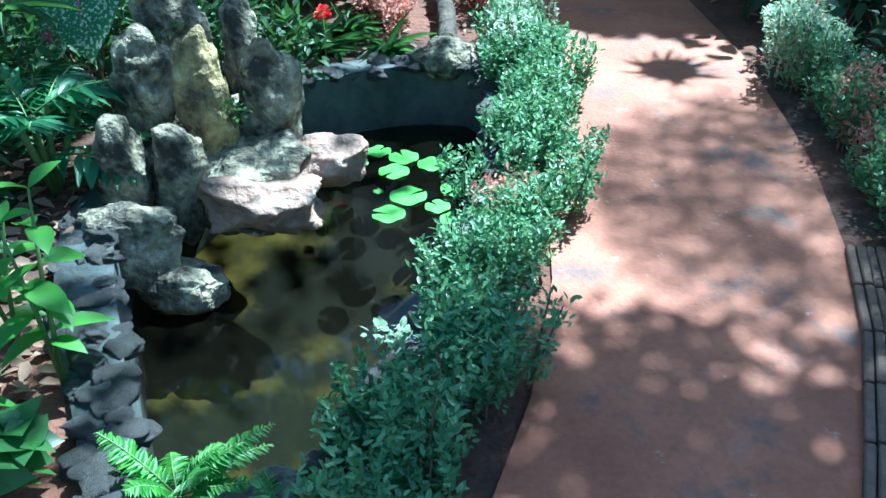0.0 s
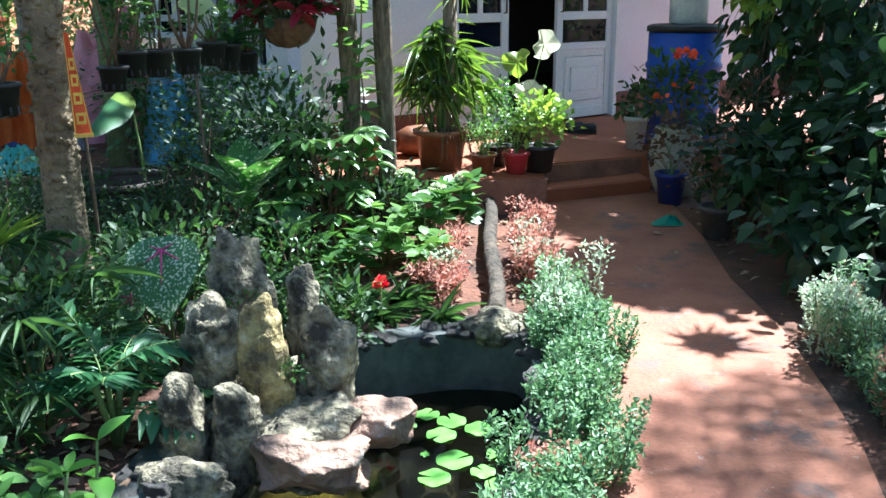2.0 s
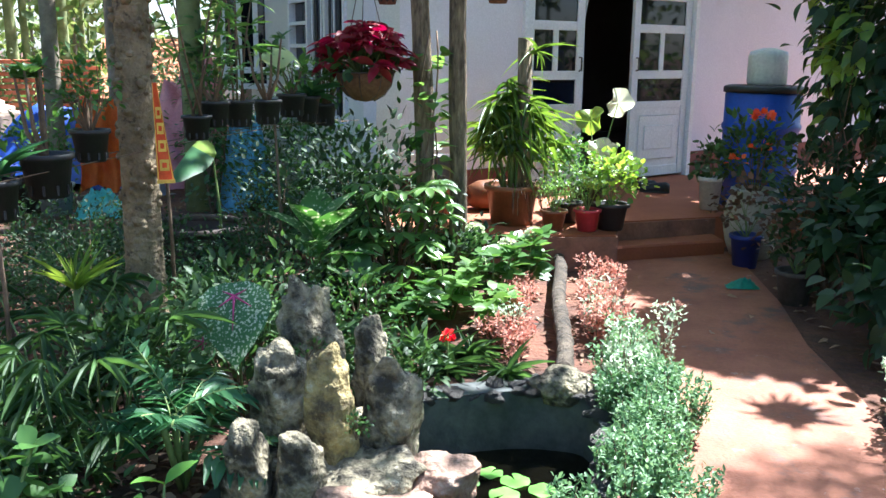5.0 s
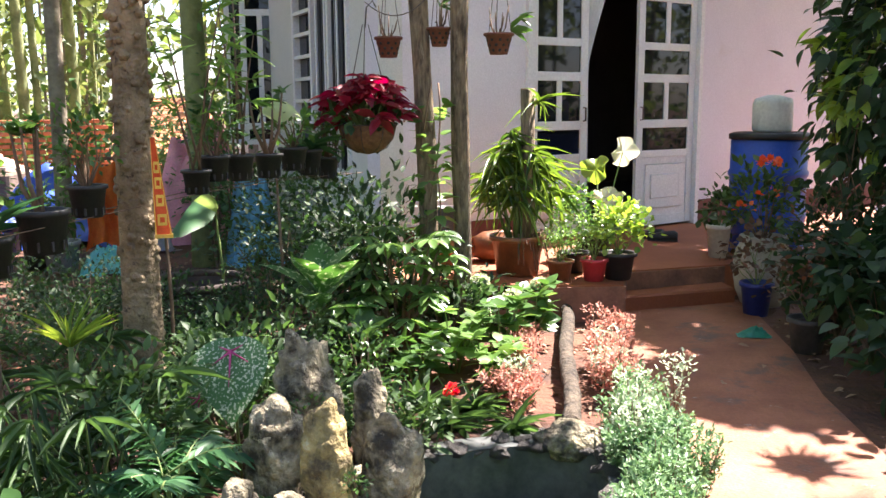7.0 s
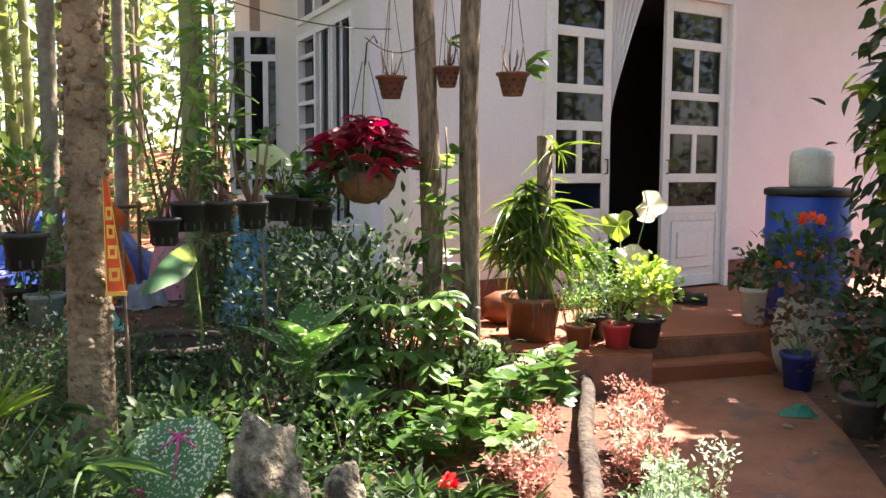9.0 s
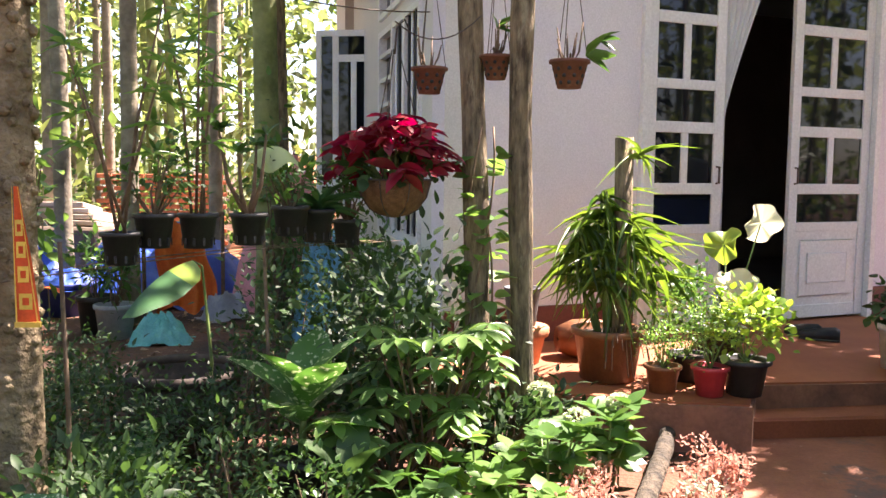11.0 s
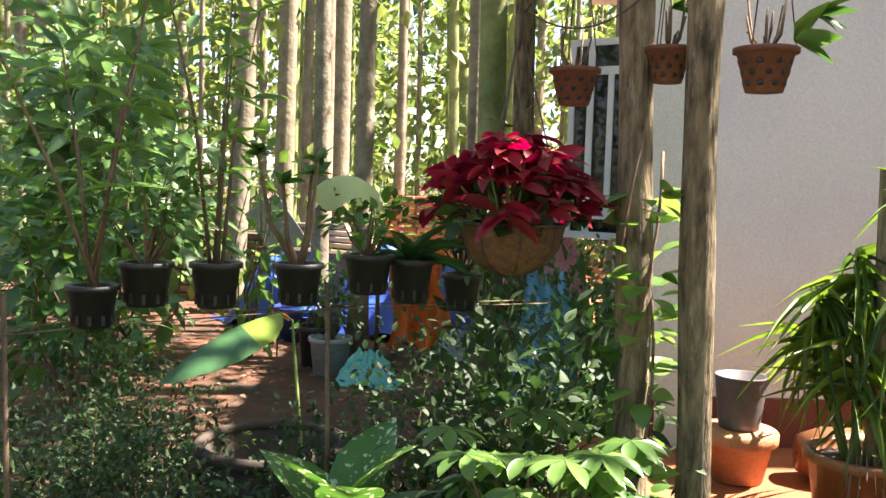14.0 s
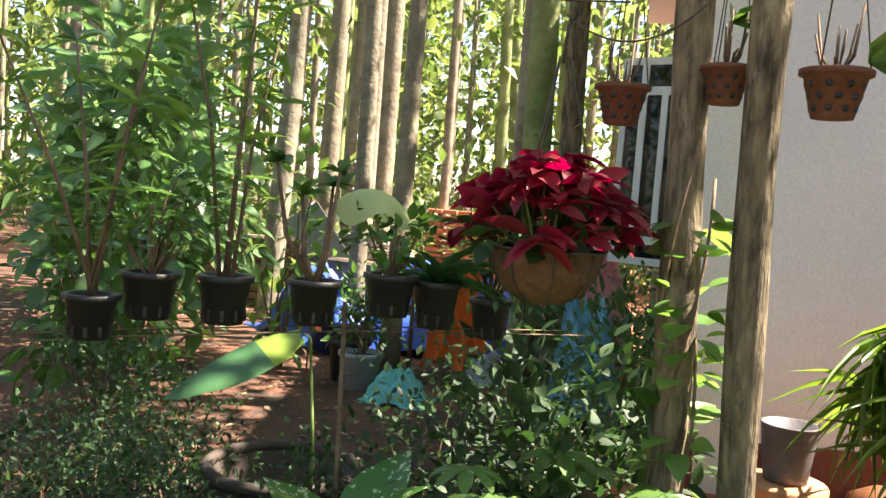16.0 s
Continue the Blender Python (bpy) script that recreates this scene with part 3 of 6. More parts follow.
g.box((-0.14, -0.04, 0.33), (-0.092, 0.14, 3.0), FR, c=0.004).box((2.113, -0.04, 0.33), (2.17, 0.14, 3.0), FR, c=0.004).box((-0.092, -0.03, 2.985), (2.113, 0.14, 3.0), FR)
tagged(part("door_frame", g, M_WHITE, smooth=False), "white painted door frame", "door frame", kind="structure")


def curtain():
    root = thing("curtain", (*on_face(0.63, -0.09), 0.4), "pale grey striped curtain gathered to one side of the doorway", "curtain", turn=D_F)

    def shape(a, b):
        z = b * 2.6
        wide = 0.055 + (0.42 * ((b - 0.58) / 0.42) ** 1.2 if b > 0.58 else 0.02 * (0.58 - b))
        return (a * wide, 0.05 * math.sin(a * 44 + b * 3) * (0.3 + 0.9 * wide), z)
    g = G()
    g.add(*sheet(70, 30, shape))
    ob = part("drape", g, M_CURTAIN, root)
    g = G()
    g.tube([(-0.05, 0, 2.61), (0.80, 0, 2.61)], 0.012, 8)
    part("rod", g, M_WIRE, root)
    return root


curtain()


def side_window():
    root = thing("window_1", (A_S[0] - 0.31 * math.cos(radians(D_S)), A_S[1] - 0.31 * math.sin(radians(D_S)), 0.95), "white barred window in the side wall, one casement open", "window", kind="structure", turn=D_S)
    g = G()
    for u in (0.98, 1.50, 2.03, 2.65):
        g.box((u, -0.06, 0), (u + 0.05, 0.03, 1.73), c=0.003)
    g.box((1.03, -0.055, 0), (2.65, 0.025, 0.05)).box((1.03, -0.055, 1.68), (2.65, 0.025, 1.73))
    part("window_frame", g, M_WHITE, root, smooth=False)
    for z in np.linspace(0.22, 1.5, 7):
        g = G()
        g.box((2.08, -0.03, z), (2.65, 0.02, z + 0.035))
        part("bar", g, M_WHITE, root, smooth=False)
    for u in (1.16, 1.30, 1.42, 1.66, 1.80, 1.93):
        g = G()
        g.tube([(u, 0.005, 0.05), (u, 0.005, 1.68)], 0.012, 6)
        part("bar", g, M_BLACKPOT if u in (1.16, 1.42, 1.80) else M_WHITE, root)
    for u0, u1 in ((1.03, 1.50), (1.55, 2.03), (2.08, 2.65)):
        g = G()
        g.box((u0, -0.05, 0.05), (u1, -0.042, 1.68))
        part("pane", g, M_GLASS, root, smooth=False)
    g = G()
    for u in (0.98, 1.5, 2.05, 2.65):
        g.box((u, -0.06, 1.83), (u + 0.05, 0.03, 2.45), c=0.003)
    g.box((1.03, -0.055, 1.83), (2.65, 0.025, 1.88)).box((1.03, -0.055, 2.40), (2.65, 0.025, 2.45))
    part("transom_frame", g, M_WHITE, root, smooth=False)
    for u0, u1 in ((1.03, 1.50), (1.55, 2.05), (2.10, 2.65)):
        g = G()
        g.box((u0, -0.05, 1.88), (u1, -0.042, 2.40))
        part("pane", g, M_GLASS, root, smooth=False)
    g = G()
    g.box((0.96, 0.001, -0.05), (2.72, 0.06, -0.005), c=0.006)
    part("window_sill", g, M_WHITE, root, smooth=False)
    return root


side_window()


def casement():
    ex, ey, ix, iy = -3.64, 9.94, -3.03, 10.02           # free end and hinged end
    root = thing("window_2", (ex, ey, 1.14), "white casement window standing open with dark panes", "window", kind="structure", turn=math.degrees(math.atan2(iy - ey, ix - ex)))
    wdt, h = math.hypot(ix - ex, iy - ey), 1.73
    X = [wdt * q for q in (0, 0.09, 0.28, 0.38, 0.59, 0.68, 0.90, 1.0)]
    Z = [h * q for q in (0, 0.035, 0.10, 0.14, 0.82, 0.86, 0.965, 1.0)]
    g = G()
    for i, j in ((0, 1), (6, 7)):
        g.box((X[i], -0.02, 0), (X[j], 0.02, h), c=0.003)
    g.box((X[2], -0.018, Z[1]), (X[3], 0.018, Z[6])).box((X[4], -0.017, Z[3]), (X[5], 0.017, Z[4]))
    g.box((X[1], -0.019, 0), (X[6], 0.019, Z[1])).box((X[1], -0.019, Z[6]), (X[6], 0.019, h)).box((X[3], -0.017, Z[4]), (X[6], 0.017, Z[5])).box((X[1], -0.0165, Z[2]), (X[6], 0.0165, Z[3]))
    part("window_frame", g, M_WHITE, root, smooth=False)
    for a, b, z0, z1 in ((1, 2, 3, 6), (3, 6, 5, 6), (3, 4, 3, 4), (5, 6, 3, 4), (1, 6, 1, 2)):
        g = G()
        g.box((X[a], -0.004, Z[z0]), (X[b], 0.004, Z[z1]))
        part("pane", g, M_GLASS, root, smooth=False)


casement()


# ---- things: kinds ----
def rock(at, size, material, seed, lean=(0, 0), label="", name="rock", cuts=11, category="rock", group="", rough=1.0):
    """A weathered stone: a ball cut by random planes, then roughened."""
    r = np.random.default_rng(seed)
    bm = bmesh.new()
    bmesh.ops.create_icosphere(bm, subdivisions=5 if max(size) > 0.16 and max(size) < 0.9 else 3, radius=1)
    planes = [(Vector(r.normal(0, 1, 3)).normalized(), r.uniform(0.62, 0.92)) for _ in range(cuts)]
    for v in bm.verts:
        for d, h in planes:
            e = v.co.dot(d) - h
            if e > 0:
                v.co -= d * e * 0.9
        q = Vector((v.co.x * size[0], v.co.y * size[1], v.co.z * size[2])) / min(size[0], size[1], 0.12) * 1.3 + Vector((seed * 3.1, seed, 0))
        v.co *= 1 + (rough - 1) * 0.22 * noise.noise(v.co * 2.2 + Vector((seed, 0, 0))) + 0.20 * noise.noise(q) + 0.08 * noise.noise(q * 2.1) + 0.035 * noise.noise(q * 4.6) + 0.022 * noise.noise(q * 10)
        h = max(-1.0, min(1.0, v.co.z))
        swell = 1 / max(0.55, math.sqrt(1 - 0.62 * h * h))
        t = (v.co.z + 1) / 2
        taper = swell * (1 - 0.22 * max(0.0, t - 0.25) * (size[2] > size[0] * 1.3))
        v.co = Vector((v.co.x * size[0] * taper + lean[0] * t, v.co.y * size[1] * taper + lean[1] * t, v.co.z * size[2]))
    me = bpy.data.meshes.new(name)
    bm.to_mesh(me)
    bm.free()
    me.materials.append(material)
    me.shade_smooth()
    ob = new(name, me)
    ob.location = at
    return tagged(ob, label, category, group)


def pot_profile(r1, r0, h, lip=0.012, wall=0.012):
    return [(r0 * 0.2, 0), (r0, 0), (r0 + (r1 - r0) * 0.86, h * 0.86), (r1 + lip * 0.3, h * 0.865), (r1 + lip, h * 0.88), (r1 + lip, h * 0.99), (r1 + lip * 0.6, h), (r1 - wall + 0.004, h), (r1 - wall, h * 0.97), (r0 + (r1 - r0) * 0.8 - wall, h * 0.8), (0.002, h * 0.8)]


M_POTSOIL = mat("potting_soil", (0.03, 0.02, 0.014), (0.09, 0.06, 0.04), 14, 0.95, 0.8, 60)


def pot(root, r1, r0, h, material, lip=0.012, at=(0, 0, 0)):
    g = G()
    g.lathe(pot_profile(r1, r0, h, lip), 28, at)
    part("pot", g, material, root)
    g = G()
    g.lathe([(r1 * 0.93, h * 0.86), (r1 * 0.5, h * 0.885), (0.002, h * 0.89)], 16, at)
    part("soil", g, M_POTSOIL, root)


def bush(g, c, rad, n, size, tpl, width=0.6, clumps=14, outward=0.8, slot=0, lo=-0.6, hi=1.0, spread=0.28, hang=0.0):
    """Leaves in clumps through an ellipsoid round c."""
    c, rad = np.asarray(c, float), np.asarray(rad, float)
    cc = dirs(clumps, lo, hi) * rng.uniform(0.35, 1.0, (clumps, 1)) ** 0.6
    k = rng.integers(0, clumps, n)
    q = cc[k] + rng.normal(0, spread, (n, 3))
    D = q * outward + rng.normal(0, 0.55, (n, 3)) + (0, 0, 0.15 - hang)
    g.leaves(c + q * rad, D, size * rng.uniform(0.65, 1.25, n), tpl, width, slot)
    return cc * rad + c


def twigs(g, base, ends, r=0.008, slot=0):
    base = Vector(base)
    for e in ends:
        e = Vector(e)
        mid = base.lerp(e, 0.5) + Vector(rng.normal(0, 0.06, 3)) * (e - base).length
        g.tube([base, mid, e], [r, r * 0.7, r * 0.3], 5, slot, cap=False)


def shrub(name, at, rad, n, size, tpl, material, label, width=0.6, clumps=14, category="shrub", group="", lift=0.75, stem=M_STEM, r=0.009, spread=0.28, hang=0.0):
    """A bush: woody stems from one foot and a crown of leaves."""
    root = thing(name, at, label, category, group)
    g = G()
    ends = bush(g, (0, 0, rad[2] * lift + rad[2] * 0.2), rad, n, size, tpl, width, clumps, spread=spread, hang=hang)
    part("foliage", g, material, root)
    for e in ends[:10]:
        g = G()
        twigs(g, (0, 0, -0.03), [e], r)
        part("stem", g, stem, root)
    return root


def frond(g, base, d, length, n, leaf, tpl=T_LANCE, width=0.3, droop=0.35, slot=0, stem_slot=1, r=0.005):
    """A pinnate leaf: a bowed rib with leaflets down both sides."""
    base, d = np.asarray(base, float), np.asarray(d, float) / np.linalg.norm(d)
    s = np.linspace(0, 1, n)
    rib = base + length * (s[:, None] * d + np.array([0, 0, -droop]) * (s * s)[:, None])
    g.tube(rib[:: max(1, n // 6)].tolist() + [rib[-1].tolist()], r, 4, stem_slot, cap=False)
    tang = np.gradient(rib, axis=0)
    tang /= np.linalg.norm(tang, axis=1, keepdims=True)
    side = np.cross(tang, (0, 0, 1.0))
    side /= np.linalg.norm(side, axis=1, keepdims=True) + 1e-9
    i = s > 0.12
    shape = np.sin(np.pi * np.clip(s * 0.85 + 0.12, 0, 1)) ** 0.7
    for sg in (-1, 1):
        g.leaves(rib[i], side[i] * sg + tang[i] * 0.55 + np.array([0, 0, -0.12]) + rng.normal(0, 0.11, (i.sum(), 3)), leaf * shape[i] * rng.uniform(0.75, 1.15, i.sum()), tpl, width, slot, tilt=0.25)


def fern(name, at, n, length, leaf, material, label, droop=0.4, lo=0.45, hi=0.9, count=18, width=0.28, category="fern", group="", height=0.0, aim=None):
    root = thing(name, at, label, category, group)
    for i, d in enumerate(dirs(n, lo, hi)):
        if aim is not None:
            d = d + np.asarray(aim)
        g = G()
        frond(g, (0, 0, height * rng.uniform(0.3, 1)), d, length * rng.uniform(0.7, 1.1), count, leaf, width=width, droop=droop * rng.uniform(0.6, 1.3), r=0.0022 if length < 0.4 else 0.004)
        part("frond", g, [material, M_GSTEM], root)
    if height:
        g = G()
        for k in range(4):
            g.tube([(0, 0, -0.02), (rng.normal(0, 0.05), rng.normal(0, 0.05), height)], 0.012, 6)
        part("branching_stem", g, M_GSTEM, root)
    return root


def lady_palm(at, fans, height, leaf, material, label, reach=0.35):
    """Thin canes, each ending in a fan of narrow drooping fingers."""
    root = thing("lady_palm", at, label, "palm", "lady palms in the bed")
    for k in range(fans):
        d = dirs(1, 0.05, 0.9)[0]
        e = np.array([d[0] * reach, d[1] * reach, height * rng.uniform(0.35, 1.0)])
        g = G()
        g.tube([(0.05 * d[0], 0.05 * d[1], -0.02), (e * (0.45, 0.45, 0.6)).tolist(), e.tolist()], [0.008, 0.005, 0.003], 5, 1, cap=False)
        out = np.array([d[0], d[1], rng.uniform(-0.1, 0.35)])
        out /= np.linalg.norm(out)
        side = np.cross(out, (0, 0, 1.0))
        side /= np.linalg.norm(side) + 1e-9
        m = int(rng.integers(6, 10))
        a = np.linspace(-1.35, 1.35, m) + rng.normal(0, 0.09, m)
        D = out * np.cos(a)[:, None] + side * np.sin(a)[:, None] + np.c_[np.zeros((m, 2)), rng.normal(-0.05, 0.12, m)]
        g.leaves([e] * m, D, leaf * rng.uniform(0.75, 1.15, m) * (1 - 0.2 * np.abs(a)), T_FINGER, 0.085, tilt=0.15)
        part("fan", g, [material, M_GSTEM], root)
    return root


# ---- the pond: rocks, rim stones, lilies ----
ROCKS = [((-0.93, 3.47, 0.33), (0.15, 0.13, 0.41), M_ROCK, 3, (0.02, 0), "tall pointed grey rock at the back of the pond"),
         ((-0.96, 3.20, 0.235), (0.13, 0.11, 0.27), M_ROCK, 5, (0, 0), "rounded grey rock with pale patches"),
         ((-0.735, 3.13, 0.18), (0.105, 0.10, 0.34), M_ROCKY, 8, (-0.03, 0), "upright ochre rock streaked with lichen"),
         ((-0.56, 3.25, 0.20), (0.14, 0.12, 0.31), M_ROCK, 11, (0.0, 0), "grey weathered rock with a rounded face"),
         ((-0.67, 3.47, 0.30), (0.075, 0.07, 0.28), M_ROCK, 14, (0.0, 0), "slim grey rock peak"),
         ((-0.99, 2.92, 0.06), (0.10, 0.10, 0.24), M_ROCK, 17, (-0.01, 0), "upright dark grey rock at the water"),
         ((-0.82, 2.94, 0.05), (0.10, 0.09, 0.22), M_ROCK, 20, (0, 0), "leaning grey rock at the water"),
         ((-0.96, 2.74, -0.08), (0.20, 0.15, 0.17), M_ROCK, 23, (0, 0), "broad low grey rock at the water line"),
         ((-0.79, 2.70, -0.20), (0.17, 0.10, 0.09), M_ROCK, 26, (0, 0), "wet grey rock rising from the water"),
         ((-0.57, 2.90, 0.02), (0.22, 0.15, 0.10), M_ROCKR, 29, (0, 0), "rust-washed flat ledge of rock over the water"),
         ((-0.36, 3.07, 0.06), (0.17, 0.11, 0.10), M_ROCKR, 32, (0, 0), "rounded rock nose reaching over the water"),
         ((-0.62, 3.05, 0.0), (0.26, 0.18, 0.16), M_ROCK, 41, (0, 0), "dark rock mass under the standing stones"),
         ((-0.83, 3.2, 0.0), (0.30, 0.26, 0.22), M_ROCK, 44, (0, 0), "dark rock footing of the rockery")]
for at, size, material, seed, lean, label in ROCKS:
    rock(at, size, material, seed, lean, label, group="rockery stones")

rim = tagged(new("pond_rim"), "loose grey stones set along the pond's edge", "pond rim", kind="structure")
stones = []
for k in range(4):
    ob = rock((0, 0, 0), (1, 1, 0.8), M_RIM, 60 + k, name="stone", cuts=18, rough=1.9)
    stones.append(ob.data)
    bpy.data.objects.remove(ob)
for i in range(n):
    x, y = POND[i]
    dx, dy = x - cx, y - cy
    q = math.hypot(dx, dy)
    if x < -0.55 and 2.8 < y < 3.7:
        continue
    for k in range(4 if x < -0.5 else 3):
        s = rng.uniform(0.026, 0.056) * (1.0 if k == 0 else 0.9)
        off = 0.015 + 0.046 * k + rng.uniform(-0.02, 0.02)
        ob = new("stone", stones[rng.integers(4)])
        ob.matrix_basis = pose(x + dx / q * off + rng.uniform(-0.02, 0.02), y + dy / q * off + rng.uniform(-0.02, 0.02), 0.015 + rng.uniform(0, 0.025), *rng.uniform(-18, 18, 2), rng.uniform(0, 360)) @ Matrix.Diagonal((s * rng.uniform(0.9, 1.7), s * rng.uniform(0.8, 1.2), s * rng.uniform(0.5, 0.95), 1))
        ob.parent = rim
g = G()
outer = [(x + (x - cx) / math.hypot(x - cx, y - cy) * 0.17, y + (y - cy) / math.hypot(x - cx, y - cy) * 0.17) for x, y in POND]
g.add([(x, y, 0.035) for x, y in POND] + [(x, y, 0.03) for x, y in outer] + [(x, y, -0.02) for x, y in outer], [(i, (i + 1) % n, n + (i + 1) % n, n + i) for i in range(n)] + [(n + i, n + (i + 1) % n, 2 * n + (i + 1) % n, 2 * n + i) for i in range(n)])
part("mortar_bed", g, M_POND, rim)


def lily(x, y, r, turn):
    g = G()
    k = 22
    a = [turn + 0.16 + (math.tau - 0.32) * i / k for i in range(k + 1)]
    g.add([(0, 0, 0.004)] + [(r * 0.55 * math.cos(t), r * 0.55 * math.sin(t), 0.006) for t in a] + [(r * math.cos(t), r * math.sin(t), 0.004 + 0.004 * math.sin(5 * t)) for t in a],
          [(0, 1 + i, 2 + i) for i in range(k)] + [(1 + i, k + 2 + i, k + 3 + i, 2 + i) for i in range(k)])
    ob = tagged(new("lily_pad", g.mesh("lily_pad", M_PAD)), "round bright green lily pad floating on the pond", "water lily", "lily pads on the pond")
    ob.location = (x, y, -0.248)


for x, y, r, a in ((-0.20, 3.77, 0.055, 1), (-0.09, 3.71, 0.065, 2), (-0.13, 3.58, 0.065, 4), (0.03, 3.64, 0.062, 5.5), (-0.07, 3.37, 0.075, 0.5), (-0.145, 3.23, 0.065, 3), (0.045, 3.28, 0.05, 2.2), (0.11, 3.18, 0.06, 1.5),
                   (0.13, 3.42, 0.07, 4), (-0.31, 3.55, 0.025, 3), (-0.27, 3.66, 0.03, 1), (-0.19, 3.41, 0.02, 0)):
    lily(x, y, r, a)


# ---- hedges and low planting by the path ----
def hedge(name, line, half, height, n, size, mats, label, share=(1.0,), bare=0.0):
    """A low border of small-leaved plants along a line."""
    root = thing(name, (*line[0], 0), label, "hedge")
    line = np.array(line, float)
    seg = np.linalg.norm(np.diff(line, axis=0), axis=1)
    cum = np.r_[0, np.cumsum(seg)]
    g, gs = G(), G()
    clump = max(12, int(cum[-1] * 34))
    s = rng.uniform(0, cum[-1], clump)
    cxy = np.stack([np.interp(s, cum, line[:, 0]), np.interp(s, cum, line[:, 1])], 1) + rng.normal(0, half * 0.5, (clump, 2))
    hgt = height * rng.uniform(0.45, 1.1, clump)
    pick = rng.choice(len(mats), clump, p=share)
    for k in range(len(mats)):
        idx = np.flatnonzero(pick == k)
        if not len(idx):
            continue
        m = int(n * len(idx) / clump)
        c = idx[rng.integers(0, len(idx), m)]
        t = rng.uniform(0.05, 1, m) ** 0.7
        sp = rng.integers(0, 9, m)
        off = np.stack([np.cos(sp * 2.4 + c), np.sin(sp * 2.4 + c)], 1) * (0.02 + 0.045 * np.sqrt(sp / 9))[:, None]
        xy = cxy[c] + off * (0.6 + 0.8 * t[:, None]) + rng.normal(0, 0.009, (m, 2))
        P = np.c_[xy - line[0], hgt[c] * t]
        g.leaves(P, np.c_[rng.normal(0, 0.7, (m, 2)), rng.uniform(0.0, 1.1, m)], size * rng.uniform(0.6, 1.3, m), T_TINY, 0.85, k, tilt=0.5)
    for i in range(clump):
        for _ in range(2):
            e = np.r_[cxy[i] - line[0] + rng.normal(0, 0.04, 2), hgt[i]]
            gs.tube([(*(cxy[i] - line[0]), 0), e.tolist()], [0.004, 0.002], 4, cap=False)
    part("foliage", g, mats, root, smooth=False)
    part("twiggy_growth", gs, M_STEM, root)
    return root


hedge("border_hedge", [(-0.28, 1.25), (-0.02, 1.7), (0.14, 2.1), (0.26, 2.5), (0.38, 3.0), (0.45, 3.5), (0.46, 4.05)], 0.135, 0.27, 40000, 0.025, [L_HEDGE, L_DRY], "low dense blue-green hedge between pond and path", (0.97, 0.03))
# the pale leaf share paints sunlight on these two hedge ends
hedge("border_hedge", [(0.42, 4.0), (0.44, 4.6)], 0.12, 0.30, 3600, 0.03, [L_HEDGEW, L_HEDGE], "end of the low hedge by the path, sun in its pale leaves", (0.45, 0.55))
hedge("border_hedge", [(1.76, 4.3), (1.60, 3.75)], 0.13, 0.36, 4500, 0.03, [L_HEDGEW, L_DRY, L_HEDGE], "hedge at the path's edge, sun in its pale leaves", (0.7, 0.15, 0.15))
hedge("border_hedge", [(1.66, 3.75), (1.62, 3.2), (1.56, 2.6), (1.45, 2.1)], 0.13, 0.28, 13000, 0.025, [L_HEDGE, L_DRY], "low dense green hedge along the path's outer edge", (0.93, 0.07))
hedge("border_plants", [(0.36, 4.75), (0.36, 5.3), (0.40, 5.9)], 0.12, 0.26, 5000, 0.032, [L_DRY, L_HEDGEW], "reddish dry bedding plants beside the log", (0.8, 0.2))
hedge("border_plants", [(-0.18, 4.6), (-0.14, 5.2), (-0.12, 5.6)], 0.12, 0.22, 4000, 0.032, [L_DRY, L_HEDGEW], "pinkish dry bedding plants in the flower bed", (0.85, 0.15))

# the log along the bed, the kerb
g = G()
pts, rad = [], []
for k in range(40):
    t = k / 39
    pts.append((0.115 + 0.012 * math.sin(9 * t), 4.18 + 2.32 * t, 0.09 + 0.02 * t + 0.008 * math.sin(17 * t)))
    rad.append(0.044 + 0.008 * noise.noise(Vector((11 * t, 3, 0))) + 0.007 * noise.noise(Vector((47 * t, 8, 0))))
g.tube(pts, rad, 14)
log = tagged(new("log", g.mesh("log", M_LOG)), "old mossy log edging the flower bed", "log")
rock((0.10, 4.10, 0.06), (0.16, 0.10, 0.09), M_ROCK, 71, label="flat pale stone at the end of the log", category="rock")
kerb = tagged(new("kerb"), "dark grooved kerb along the path", "kerb", kind="structure")
for i in range(6):
    (x0, y0), (x1, y1) = RIGHT[7 + i // 2], RIGHT[8 + i // 2]
    t0, t1 = (i % 2) / 2, (i % 2 + 1) / 2 - 0.02
    a, b = Vector((x0 + (x1 - x0) * t0, y0 + (y1 - y0) * t0, 0)), Vector((x0 + (x1 - x0) * t1, y0 + (y1 - y0) * t1, 0))
    d = (b - a).normalized()
    m4 = Matrix.Translation(a) @ Matrix.Rotation(math.atan2(d.y, d.x), 4, "Z")
    g = G()
    for k in range(4):
        g.box((0, -0.005 + k * 0.028, -0.1), ((b - a).length, 0.019 + k * 0.028, 0.035 + 0.006 * (k % 2)), m4, c=0.004)
    part("kerb_stone", g, M_EDGE, kerb, smooth=False)

